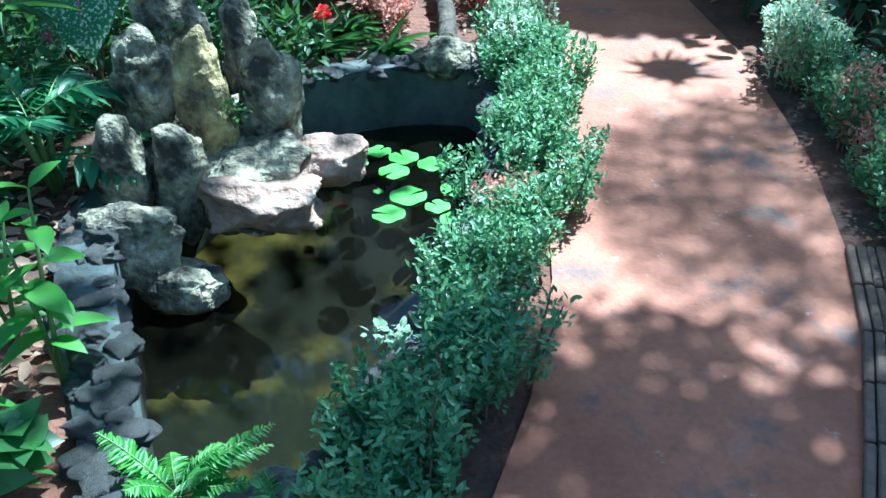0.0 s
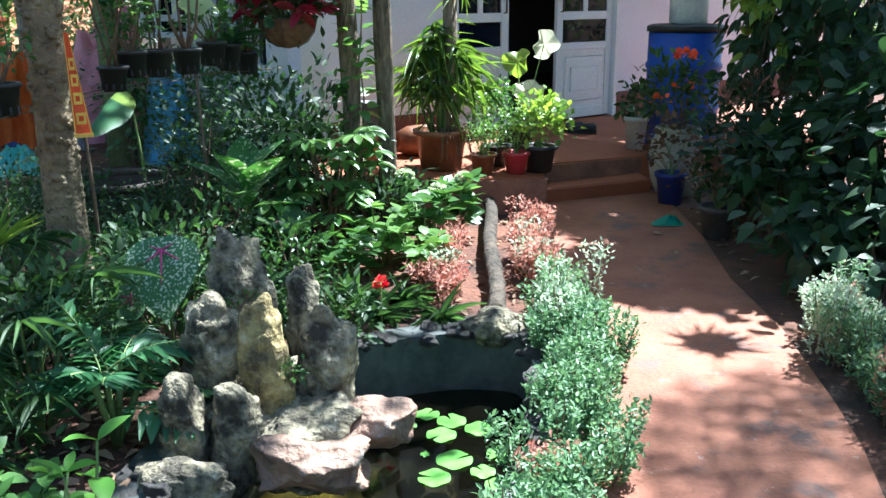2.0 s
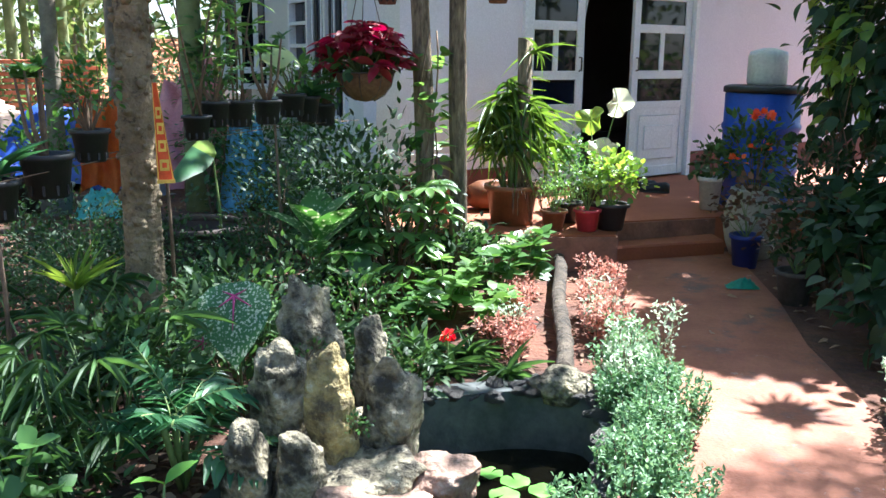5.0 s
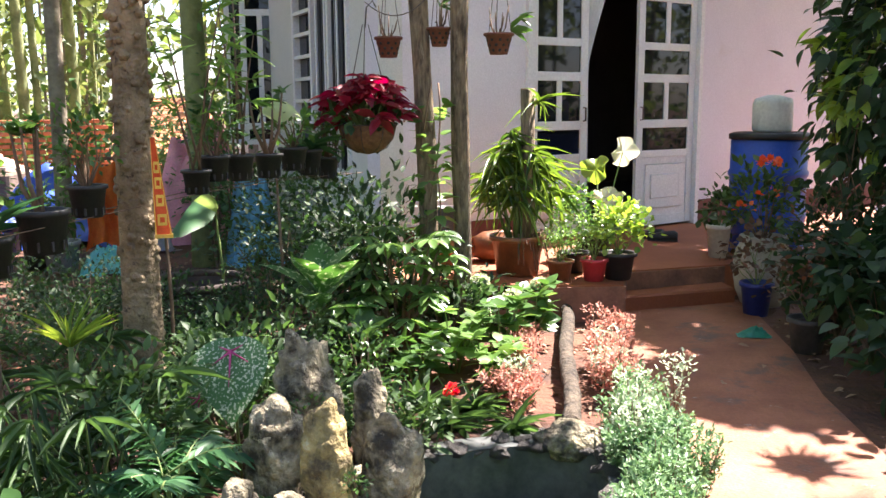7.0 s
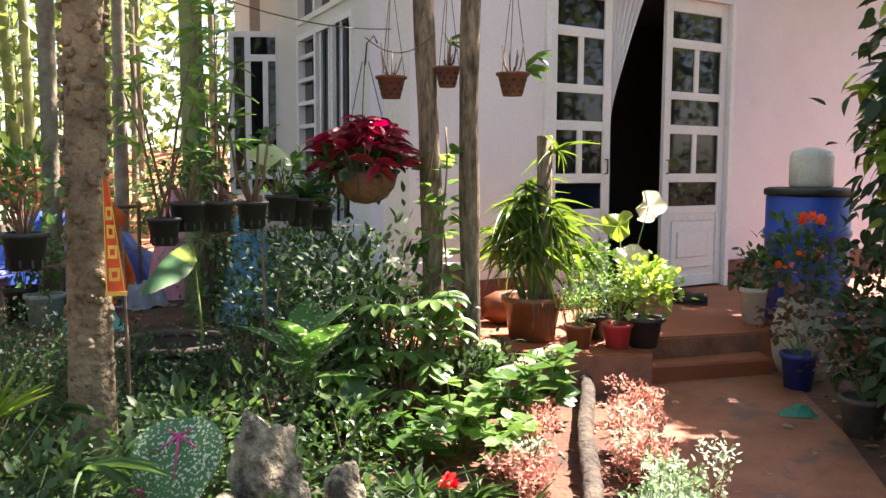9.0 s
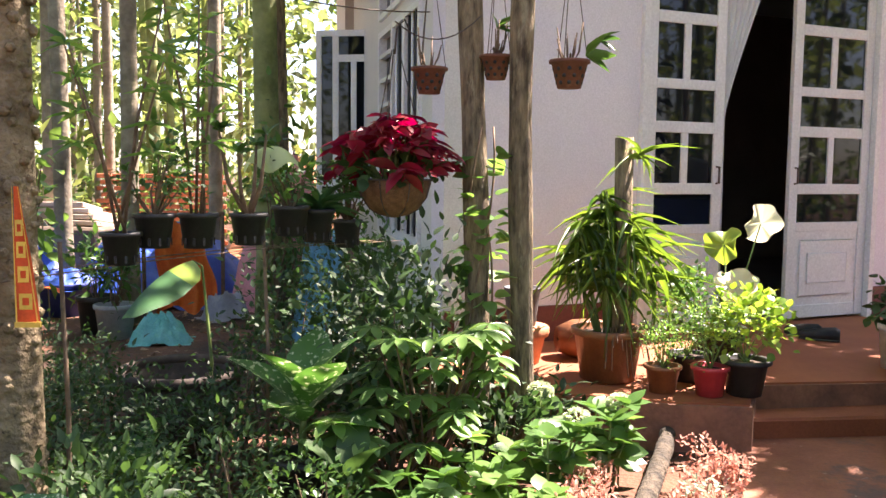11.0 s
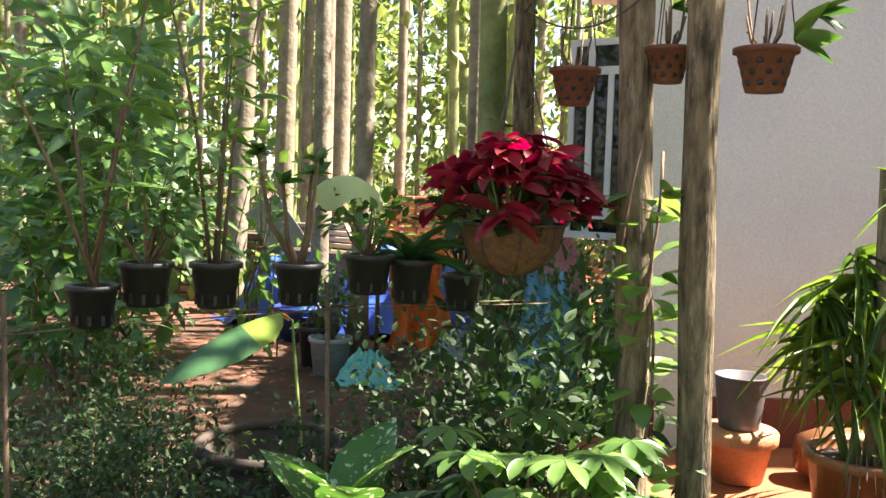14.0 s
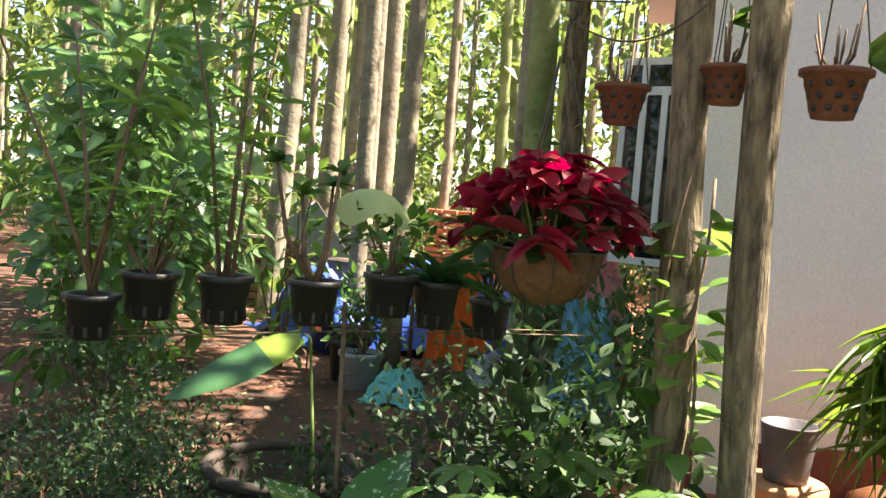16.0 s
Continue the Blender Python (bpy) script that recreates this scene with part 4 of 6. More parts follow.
# ---- posts, trunks, the banner ----
def post(at, top, r, label, vine=0):
    root = thing("wooden_post", at, label, "post", "posts at the terrace")
    g = G()
    k = 16
    pts, rad = [], []
    for i in range(k + 1):
        t = i / k
        pts.append((top[0] * t + 0.012 * math.sin(7 * t + at[0] * 9), top[1] * t + 0.012 * math.cos(6 * t), -0.05 + 3.6 * t))
        rad.append(r * (1.08 - 0.15 * t + 0.05 * math.sin(23 * t + at[0])))
    g.tube(pts, rad, 14)
    part("shaft", g, M_POST, root)
    if vine:
        g = G()
        z = rng.uniform(0.1, 1.6, vine)
        a = rng.uniform(0, math.tau, vine)
        P = np.c_[r * np.cos(a) * 1.3 + 0.02, r * np.sin(a) * 1.3, z]
        g.leaves(P, np.c_[np.cos(a), np.sin(a), rng.uniform(-0.6, 0.6, vine)], rng.uniform(0.05, 0.11, vine), T_HEART, 0.9)
        part("vine_foliage", g, L_BRIGHT, root, "climbing heart-shaped leaves")
        g = G()
        for s in range(3):
            g.tube([(r * 1.05 * math.cos(5 * t + s * 2), r * 1.05 * math.sin(5 * t + s * 2), 1.7 * t) for t in np.linspace(0, 1, 14)], 0.006, 5)
        part("vine_stem", g, M_STEM, root)
    return root


post((-0.79, 6.03, 0), (-0.12, 0.10), 0.062, "rough weathered wooden post with a climbing vine", 110)
post((-0.60, 6.12, 0), (0.02, -0.10), 0.058, "rough weathered wooden post with peeling bark", 0)


def crown(g, c, rad, n, size, clumps=40, dense=False):
    if dense:
        return bush(g, c, rad, n, size, T_LANCE, 0.6, 3000, 0.4, lo=-1, spread=0.04)
    return bush(g, c, rad, n, size, T_LANCE, 0.55, clumps, 0.4, lo=-1, spread=0.2)


def tree(name, at, r, height, label, bark=M_TREE, crown_at=None, rad=(1.6, 1.6, 1.0), n=2500, leaf=0.16, material=L_CROWN, sides=16, lean=(0, 0), knobs=0, group="", dense=False, lobes=()):
    root = thing(name, at, label, "tree", group)
    g = G()
    k = 40 if knobs else 14
    pts = [(lean[0] * t + 0.03 * math.sin(5 * t + at[0]), lean[1] * t + 0.03 * math.cos(4 * t), -0.05 + height * t) for t in np.linspace(0, 1, k + 1)]
    g.tube(pts, [r * (1.15 - 0.5 * i / k + (0.35 * math.exp(-i * (height / k) / 0.25))) for i in range(k + 1)], sides)
    if knobs:
        zz, aa = rng.uniform(0.2, 3.4, knobs), rng.uniform(0, math.tau, knobs)
        for z, a in zip(zz, aa):
            c = Vector((lean[0] * z / height + 0.03 * math.sin(5 * z / height + at[0]) + r * 1.1 * math.cos(a), lean[1] * z / height + 0.03 * math.cos(4 * z / height) + r * 1.1 * math.sin(a), z))
            d = Vector((math.cos(a), math.sin(a), 0.15))
            s = rng.uniform(0.012, 0.024)
            g.tube([c - d * 0.012, c + d * 0.004, c + d * 0.012], [s * 1.3, s, s * 0.4], 6)
    part("trunk", g, bark, root)
    if n:
        c = Vector(crown_at) - Vector(at) if crown_at else Vector((pts[-1][0], pts[-1][1], height))
        g = G()
        if lobes:
            ends = []
            for lx, ly, rx, ry, share in lobes:
                lc = c + Vector((lx, ly, 0))
                bush(g, lc, (rx, ry, rad[2]), int(n * share), leaf, T_LANCE, 0.6, 900, 0.4, lo=-1, spread=0.06)
                ends += [lc, lc + Vector((rx * 0.6, ry * 0.3, 0)), lc + Vector((-rx * 0.4, ry * 0.6, 0))]
        else:
            ends = crown(g, c, rad, n, leaf, dense=dense)
        part("crown", g, material, root)
        g = G()
        twigs(g, pts[-5 if not knobs else -12], ends[:22], r * 0.35)
        part("limbs", g, bark, root)
    return root


# trunk stands here; the unseen crown's lobes are set aside to shade the bed
tree("garden_tree", (-1.90, 4.15, 0), 0.081, 6.0, "garden tree with a scarred knobbly grey-brown trunk", M_BARK, (0.6, 6.4, 5.6), (1.7, 1.4, 0.5), 950, 0.17, knobs=260, sides=20, lobes=((0, 0, 1.7, 1.4, 0.8), (0.2, -2.05, 0.80, 0.70, 0.2)))

root = thing("banner", (-1.775, 4.035, 0.975), "narrow red and gold pennant tied to the trunk", "banner", turn=24)
BW = lambda b: 0.074 * (1 - 0.72 * b)                    # its width, narrowing upwards
g = G()
g.add(*sheet(5, 18, lambda a, b: (BW(b) * a, -0.008 * math.sin(3 * a + 5 * b) - 0.004, 0.44 * b)))
part("cloth", g, M_BANNER, root)
for k, b in enumerate((0.10, 0.30, 0.48, 0.64)):
    g = G()
    s, c, z = BW(b) * 0.30, BW(b) * 0.5, 0.44 * b
    g.add([(c - s, -0.016, z), (c + s, -0.016, z), (c + s, -0.016, z + 0.052), (c - s, -0.016, z + 0.052), (c - s * 0.5, -0.0165, z + 0.014), (c + s * 0.5, -0.0165, z + 0.014), (c + s * 0.5, -0.0165, z + 0.038), (c - s * 0.5, -0.0165, z + 0.038)],
          [(0, 1, 5, 4), (1, 2, 6, 5), (2, 3, 7, 6), (3, 0, 4, 7)])
    part("printed_sign", g, M_GOLD, root, "gold printed square")
for e0, e1 in ((0.02, 0.09), (0.91, 0.98)):
    g = G()
    g.add([(BW(0) * e0, -0.0155, 0), (BW(0) * e1, -0.0155, 0), (BW(1) * e1, -0.0155, 0.44), (BW(1) * e0, -0.0155, 0.44)], [(0, 1, 2, 3)])
    part("border", g, M_GOLD, root)
g = G()
g.box((-0.002, -0.018, -0.014), (0.078, -0.002, 0.003))
part("fringe", g, M_GOLD, root, "yellow fringe", smooth=False)

# ---- hanging pots ----
def orchid_pot(at, r, h, label, plant):
    root = thing("hanging_pot", at, label, "hanging pot", "orchid pots on wires")
    g = G()
    g.lathe(pot_profile(r, r * 0.62, h, 0.008), 24)
    part("pot", g, M_TERRA, root)
    for i in range(27):
        a, z = (i % 9 + 0.5 * (i // 9 % 2)) * math.tau / 9, h * (0.18 + 0.24 * (i // 9))
        rr = r * 0.62 + (r - r * 0.62) * z / h
        g = G()
        c = Vector((math.cos(a) * rr, math.sin(a) * rr, z))
        d = Vector((math.cos(a), math.sin(a), -0.3))
        g.tube([c - d * 0.006, c + d * 0.0010], 0.0088 if r < 0.08 else 0.0098, 10)
        part("hole", g, M_SHOE, root, "dark drain hole")
    for k in range(3):
        a = k * math.tau / 3 + 0.4
        g = G()
        g.tube([(r * 0.95 * math.cos(a), r * 0.95 * math.sin(a), h), (r * 0.2 * math.cos(a), r * 0.2 * math.sin(a), h + 0.45), (0, 0, 1.7)], 0.0022, 5)
        part("wire", g, M_WIRE, root)
    g = G()
    for k in range(9):
        a = rng.uniform(0, math.tau)
        g.tube([(0, 0, h * 0.7), (r * 0.5 * math.cos(a), r * 0.5 * math.sin(a), h + rng.uniform(0.02, 0.05)), (r * 0.7 * math.cos(a), r * 0.7 * math.sin(a), h + rng.uniform(0.02, 0.20))], [0.006, 0.005, 0.003], 5)
    part("root_tangle", g, M_STEM, root, "dry brown orchid roots")
    if plant:
        g = G()
        for b, d, s in plant:
            g.leaves([b] * 6, np.array(d) + rng.normal(0, 0.45, (6, 3)), s * rng.uniform(0.7, 1.1, 6), T_LANCE, 0.4)
        part("foliage", g, L_MID, root)
    return root


orchid_pot((-0.335, 5.90, 1.865), 0.088, 0.13, "hanging terracotta orchid pot with drain holes", [((0.07, 0.03, 0.15), (0.7, 0.2, 0.5), 0.14), ((0.12, 0.05, 0.22), (0.8, 0.2, 0.2), 0.12)])
orchid_pot((-0.73, 6.06, 1.93), 0.075, 0.12, "hanging terracotta orchid pot with bare roots", [((0.0, 0, 0.25), (0.5, 0.3, 0.3), 0.15)])
orchid_pot((-1.05, 5.98, 1.86), 0.085, 0.13, "hanging terracotta orchid pot filled with dark bark", None)


def poinsettia():
    root = thing("hanging_basket", (-1.16, 5.79, 1.25), "hanging coconut-fibre basket of crimson poinsettia", "hanging basket")
    R, H = 0.185, 0.185
    g = G()
    g.lathe([(0.01, 0), (R * 0.35, 0.012), (R * 0.66, 0.045), (R * 0.88, 0.10), (R, H), (R * 0.94, H), (R * 0.8, 0.11), (0.01, 0.10)], 30)
    part("basket", g, M_FIBRE, root)
    for k in range(8):
        g = G()
        a = k * math.tau / 8
        g.tube([(r * math.cos(a), r * math.sin(a), z) for r, z in ((R * 0.36, 0.010), (R * 0.68, 0.042), (R * 0.90, 0.098), (R * 1.02, H))], 0.003, 5)
        part("basket_wire", g, M_WIRE, root)
    g = G()
    g.tube([(R * 1.02 * math.cos(a), R * 1.02 * math.sin(a), H) for a in np.linspace(0, math.tau, 31)], 0.005, 6, cap=False)
    part("basket_ring", g, M_WIRE, root)
    for k in range(3):
        a = k * math.tau / 3 + 0.6
        g = G()
        g.tube([(R * math.cos(a), R * math.sin(a), H), (0.02 * math.cos(a), 0.02 * math.sin(a), H + 0.62)], 0.003, 5)
        part("hanger", g, M_WIRE, root)
    g = G()
    g.tube([(0, 0, H + 0.6), (0.01, 0, H + 0.72), (0.05, 0, H + 0.76), (0.07, 0, H + 0.72)], 0.005, 6)
    part("hook", g, M_WIRE, root)
    g = G()
    bush(g, (0, 0, H + 0.05), (0.19, 0.19, 0.07), 110, 0.09, T_OVAL, 0.65, 22)
    part("lower_foliage", g, L_DARK, root, "dark green lower leaves")
    g = G()
    heads = [(0.25 * math.cos(a) * q, 0.25 * math.sin(a) * q, H + 0.28 - 0.21 * q * q + rng.uniform(-0.05, 0.05)) for a, q in zip(np.arange(34) * 2.4, np.sqrt((np.arange(34) + 0.5) / 34))]
    for h in heads:
        h = np.array(h)
        a = rng.uniform(0, math.tau, 13)
        d = np.c_[np.cos(a), np.sin(a), rng.uniform(-0.45, 0.45, 13)] + 0.9 * np.r_[h[:2], 0]
        g = G()
        g.leaves(h + rng.normal(0, 0.015, (13, 3)), d, rng.uniform(0.06, 0.155, 13), T_YOUNG, 0.42, tilt=0.5)
        part("flower_head", g, L_RED, root)
    for h in heads:
        g = G()
        g.tube([(0, 0, H * 0.5), (h[0] * 0.6, h[1] * 0.6, H + 0.05), h], [0.006, 0.005, 0.003], 5)
        part("stem", g, M_GSTEM, root)
    return root


poinsettia()

# the wire from which the pots hang, and the row of black pots on its rail
g = G()
for a, b in (((-1.05, 5.98, 2.26), (-1.9, 4.15, 2.36)), ((-0.80, 6.03, 2.24), (-1.16, 5.79, 2.19)), ((-1.9, 4.15, 2.32), (-7.5, 5.6, 2.6)), ((-0.6, 6.1, 3.3), (-1.9, 4.15, 3.45))):
    a, b = Vector(a), Vector(b)
    g.tube([a.lerp(b, t) - Vector((0, 0, 0.1 * 4 * t * (1 - t))) for t in np.linspace(0, 1, 11)], 0.0035, 5)
tagged(new("wire", g.mesh("wire", M_WIRE)), "thin slack wires strung between posts and tree", "wire")

rail = thing("pot_rail", (-1.77, 4.6, 0), "thin pole rail on sticks carrying black pots", "rail")
for x, y in ((-0.33, -1.3), (-0.1, -0.25), (0.16, 0.74)):
    g = G()
    g.tube([(x, y, -0.05), (x + 0.01, y, 0.6), (x - 0.01, y, 1.21)], [0.010, 0.009, 0.008], 6)
    part("stick", g, M_STEM, rail)
for o in (-0.055, 0.055):
    g = G()
    g.tube([(-0.34 + o, -1.35, 1.065), (-0.05 + o, 0.0, 1.115), (0.15 + o, 0.7, 1.125), (0.42 + o, 1.65, 1.10)], 0.0025, 6)
    part("pole", g, M_STEM, rail)


def black_pot(at, r, h, label, style, group="black pots on the rail"):
    root = thing("plant_pot", at, label, "potted plant", group)
    pot(root, r, r * 0.74, h, M_BLACKPOT, 0.007)
    for k in range(10):
        a = k * math.tau / 10
        g = G()
        g.box((r * 0.80, -0.005, h * 0.08), (r * 0.86, 0.005, h * 0.30), Matrix.Rotation(a, 4, "Z"))
        part("slot", g, M_SHOE, root, smooth=False)
    g, s = G(), G()
    if style == "bush":
        ends = bush(g, (0, 0, h + 0.17), (0.13, 0.13, 0.15), 240, 0.042, T_OVAL, 0.5, 16)
        twigs(s, (0, 0, h * 0.8), ends, 0.006)
    elif style == "cream":
        ends = bush(g, (0, 0, h + 0.12), (0.14, 0.14, 0.10), 120, 0.06, T_OVAL, 0.5, 10)
        twigs(s, (0, 0, h * 0.8), list(ends) + [(0.02, 0, h + 0.2), (-0.02, 0.03, h + 0.2)], 0.006)
    elif style == "tall":
        for k in range(4):
            e = np.array([rng.normal(0, 0.11), rng.normal(0, 0.11), h + rng.uniform(0.55, 0.92)])
            s.tube([(0.02 * k - 0.03, 0, h * 0.8), (e * (0.4, 0.4, 0.55)).tolist(), e.tolist()], [0.007, 0.006, 0.003], 5)
            for t in (0.55, 0.7, 0.85, 1.0):
                g.leaves([e * (0.4 + 0.6 * t, 0.4 + 0.6 * t, t)] * 5, dirs(5, -0.35, 0.7), rng.uniform(0.08, 0.15, 5), T_LANCE, 0.2)
    elif style == "succulent":
        for k in range(4):
            e = np.array([rng.normal(0, 0.05), rng.normal(0, 0.05), h + rng.uniform(0.22, 0.42)])
            s.tube([(0, 0, h * 0.8), (e * (0.7, 0.7, 0.55)).tolist(), e.tolist()], [0.013, 0.009, 0.005], 6)
            g.leaves([e] * 12, dirs(12, -0.1, 0.9), rng.uniform(0.05, 0.09, 12), T_LANCE, 0.45)
    else:
        for k in range(7):
            d = dirs(1, 0.4, 0.95)[0]
            g.leaves([(0, 0, h * 0.85)] * 3, d + rng.normal(0, 0.15, (3, 3)), rng.uniform(0.14, 0.25, 3), T_STRAP, 0.10)
        s.tube([(0, 0, h * 0.7), (0.01, 0, h + 0.05)], 0.012, 6)
    part("foliage", g, {"strap": L_FERN, "tall": L_BRIGHT}.get(style, L_MID), root)
    part("branching_stem", s, M_STEM, root)
    if style == "cream":
        g = G()
        k = 36
        v = [(-0.06, -0.06, h + 0.275)]
        for f_ in (0.3, 0.6, 0.85, 1.0):
            v += [(-0.06 + 0.135 * f_ * (1 + 0.06 * math.sin(3 * a)) * math.cos(a), -0.06 + 0.135 * f_ * (1 + 0.05 * math.sin(5 * a)) * math.sin(a), h + 0.275 - 0.10 * f_ ** 2.4 * (1 + 0.25 * math.sin(4 * a))) for a in np.linspace(0, math.tau, k, endpoint=False)]
        g.add(v, [(0, 1 + i, 1 + (i + 1) % k) for i in range(k)] + [(1 + j * k + i, 1 + (j + 1) * k + i, 1 + (j + 1) * k + (i + 1) % k, 1 + j * k + (i + 1) % k) for j in range(3) for i in range(k)])
        part("lotus_leaf", g, L_HAT, root, "pale drooping round lotus leaf")
        g = G()
        g.tube([(0, 0, h * 0.8), (-0.04, -0.03, h + 0.12), (-0.06, -0.06, h + 0.275)], [0.007, 0.006, 0.005], 6)
        part("stalk", g, M_GSTEM, root)
    return root


for (x, y, z), r, h, st in (((-1.79, 4.57, 1.11), 0.072, 0.125, "tall"), ((-1.75, 4.72, 1.165), 0.078, 0.135, "bush"), ((-1.69, 4.93, 1.15), 0.078, 0.145, "tall"), ((-1.62, 5.21, 1.145), 0.080, 0.14, "succulent"),
                            ((-1.55, 5.47, 1.17), 0.085, 0.14, "cream"), ((-1.50, 5.64, 1.13), 0.080, 0.16, "strap"), ((-1.44, 5.86, 1.09), 0.072, 0.14, "bush"), ((-2.05, 3.60, 0.96), 0.105, 0.18, "succulent"), ((-1.98, 3.84, 1.08), 0.08, 0.14, "bush"), ((-2.13, 3.36, 0.90), 0.09, 0.16, "strap")):
    black_pot((x, y, z), r, h, {"cream": "black slotted pot with a pale drooping lotus leaf", "bush": "black slotted pot with a small leafy shrub", "succulent": "black slotted pot with bare stems and leaf tufts", "tall": "black slotted pot with a tall thin-leaved sapling", "strap": "black slotted pot with strap-leaved plant"}[st], st)


# ---- on the terrace ----
def tz(x, y):
    return terrace_z(x, y)


def strap_tuft(g, c, n, length, width=0.09, lo=-0.1, hi=1.0):
    g.leaves([c] * n, dirs(n, lo, hi) + (0, 0, 0.3), length * rng.uniform(0.6, 1.2, n), T_LONG, width, tilt=0.15)


def dracaena():
    x, y = -0.25, 6.86
    root = thing("potted_dracaena", (x, y, tz(x, y)), "leafy dracaena in a brown glazed clay pot", "potted plant")
    pot(root, 0.20, 0.155, 0.30, M_TERRAB, 0.014)
    g, s = G(), G()
    for hx_, hy_, hz, k in ((-0.05, -0.05, 1.02, 26), (-0.16, -0.10, 0.86, 24), (0.12, -0.08, 0.90, 24), (0.02, 0.12, 0.95, 22), (0.22, 0.0, 0.72, 20), (-0.22, 0.08, 0.70, 20), (0.0, -0.16, 0.70, 22), (0.10, 0.10, 0.60, 18)):
        s = G()
        s.tube([(hx_ * 0.25, hy_ * 0.25, 0.22), (hx_ * 0.6, hy_ * 0.6, hz * 0.6), (hx_, hy_, hz)], [0.016, 0.013, 0.010], 7)
        part("stem", s, M_GSTEM, root)
        for t in (0.0, 0.09, 0.17):
            strap_tuft(g, (hx_, hy_, hz - t), k // 2, 0.255, 0.075, -0.7, 0.85)
    part("foliage", g, L_DRAC, root, "glossy green strap leaves with lime tips")
    g = G()
    g.tube([(0.08, -0.06, 0.2), (0.075, -0.07, 0.8), (0.07, -0.08, 1.38)], [0.055, 0.05, 0.052], 12)
    part("stump", g, M_POST, root, "upright weathered stump")
    for _ in range(14):
        g = G()
        strap_tuft(g, (0.15, -0.05, 1.26), 1, 0.20, 0.085, 0.0, 0.9)
        part("leaf", g, L_DRAC, root)
    g = G()
    for _ in range(26):
        a = rng.uniform(-1.6, 0.6)
        e = (0.24 * math.cos(a), 0.24 * math.sin(a), rng.uniform(0.05, 0.3))
        g.tube([(0.12 * math.cos(a), 0.12 * math.sin(a), 0.27), (0.19 * math.cos(a), 0.19 * math.sin(a), 0.33), e], 0.003, 4, cap=False)
    part("root_tangle", g, M_STEM, root, "dry straw-brown roots hanging over the rim")


dracaena()


def herb(at, r, h, material, potlabel, leafm, n=420, size=0.03, spread=0.16, up=0.16, lip=0.010, tpl=T_SMALL, name="potted_herb"):
    root = thing(name, at, potlabel, "potted plant", "pots along the terrace edge")
    pot(root, r, r * 0.75, h, material, lip)
    g, s = G(), G()
    ends = bush(g, (0, 0, h + up), (spread, spread, up), n, size, tpl, 0.8, 18)
    part("foliage", g, leafm, root)
    for e in ends[:12]:
        s = G()
        twigs(s, (0, 0, h * 0.85), [e], 0.004)
        part("stem", s, M_GSTEM, root)
    return root


herb((0.07, 6.72, tz(0.07, 6.72)), 0.095, 0.15, M_TERRAB, "feathery herb in a maroon clay pot", L_BRIGHT, 620, 0.026, 0.15, 0.15)
herb((0.32, 6.76, tz(0.32, 6.76)), 0.095, 0.165, M_REDPOT, "feathery herb in a red plastic pot", L_BRIGHT, 620, 0.026, 0.15, 0.16)
herb((0.50, 6.86, tz(0.5, 6.86)), 0.125, 0.20, M_BLACKPOT, "lime-green leafy plant in a black glazed pot", L_LIME, 420, 0.05, 0.17, 0.18, 0.018, T_OVAL)
herb((0.18, 7.02, tz(0.18, 7.02)), 0.11, 0.16, M_BLACKPOT, "small-leaved herb in a black pot", L_MID, 500, 0.035, 0.18, 0.22, 0.012, T_OVAL)


def lotus():
    x, y = 0.34, 7.55
    root = thing("potted_lotus", (x, y, tz(x, y)), "tall lotus leaves in a dark glazed pot", "potted plant")
    pot(root, 0.17, 0.13, 0.22, M_BLACKPOT, 0.015)
    # cream on the first leaf stands for the bright sun it catches
    for (px, py, pz), r, tip, m, lab in (((0.57, 7.62, 1.17), 0.125, (0.5, -0.7, -0.25), L_WHITE, "lotus leaf coloured cream for the sun on it"), ((0.36, 7.66, 1.03), 0.12, (-0.4, -0.7, 0.3), L_LIME, "yellow-green lotus leaf"),
                                         ((0.44, 7.48, 0.79), 0.13, (0.2, -0.75, 0.45), L_WHITE, "pale round lotus leaf"), ((0.12, 7.47, 0.80), 0.11, (-0.3, -0.9, 0.25), L_BRIGHT, "round green lotus leaf")):
        c = Vector((px - x, py - y, pz - tz(x, y)))
        q = Vector(tip).normalized().to_track_quat("Z", "Y").to_matrix().to_4x4()
        g = G()
        k = 48
        v = [(0, 0, 0)] + [(r * f_ * (1 + 0.08 * math.sin(3 * a + r * 40) + 0.03 * math.sin(7 * a)) * math.cos(a), r * f_ * (1 + 0.08 * math.sin(3 * a + r * 40)) * math.sin(a), 0.022 * f_ * f_ * math.sin(5 * a + r * 60) + 0.045 * f_ * f_ * math.cos(2 * a) + 0.012 * abs(math.sin(a * 5)) * f_) for f_ in (0.25, 0.5, 0.75, 1.0) for a in np.linspace(0, math.tau, k, endpoint=False)]
        f = [(0, 1 + i, 1 + (i + 1) % k) for i in range(k)] + [(1 + j * k + i, (j + 1) * k + 1 + i, (j + 1) * k + 1 + (i + 1) % k, 1 + j * k + (i + 1) % k) for j in range(3) for i in range(k)]
        g.add([(c + (q @ Vector(p_)))[:] for p_ in v], f)
        part("lotus_leaf", g, m, root, lab)
        g = G()
        g.tube([(0, 0, 0.18), (c * 0.5 + Vector((0.03, 0, 0.1)))[:], c[:]], [0.007, 0.006, 0.005], 6)
        part("stalk", g, M_GSTEM, root)


lotus()


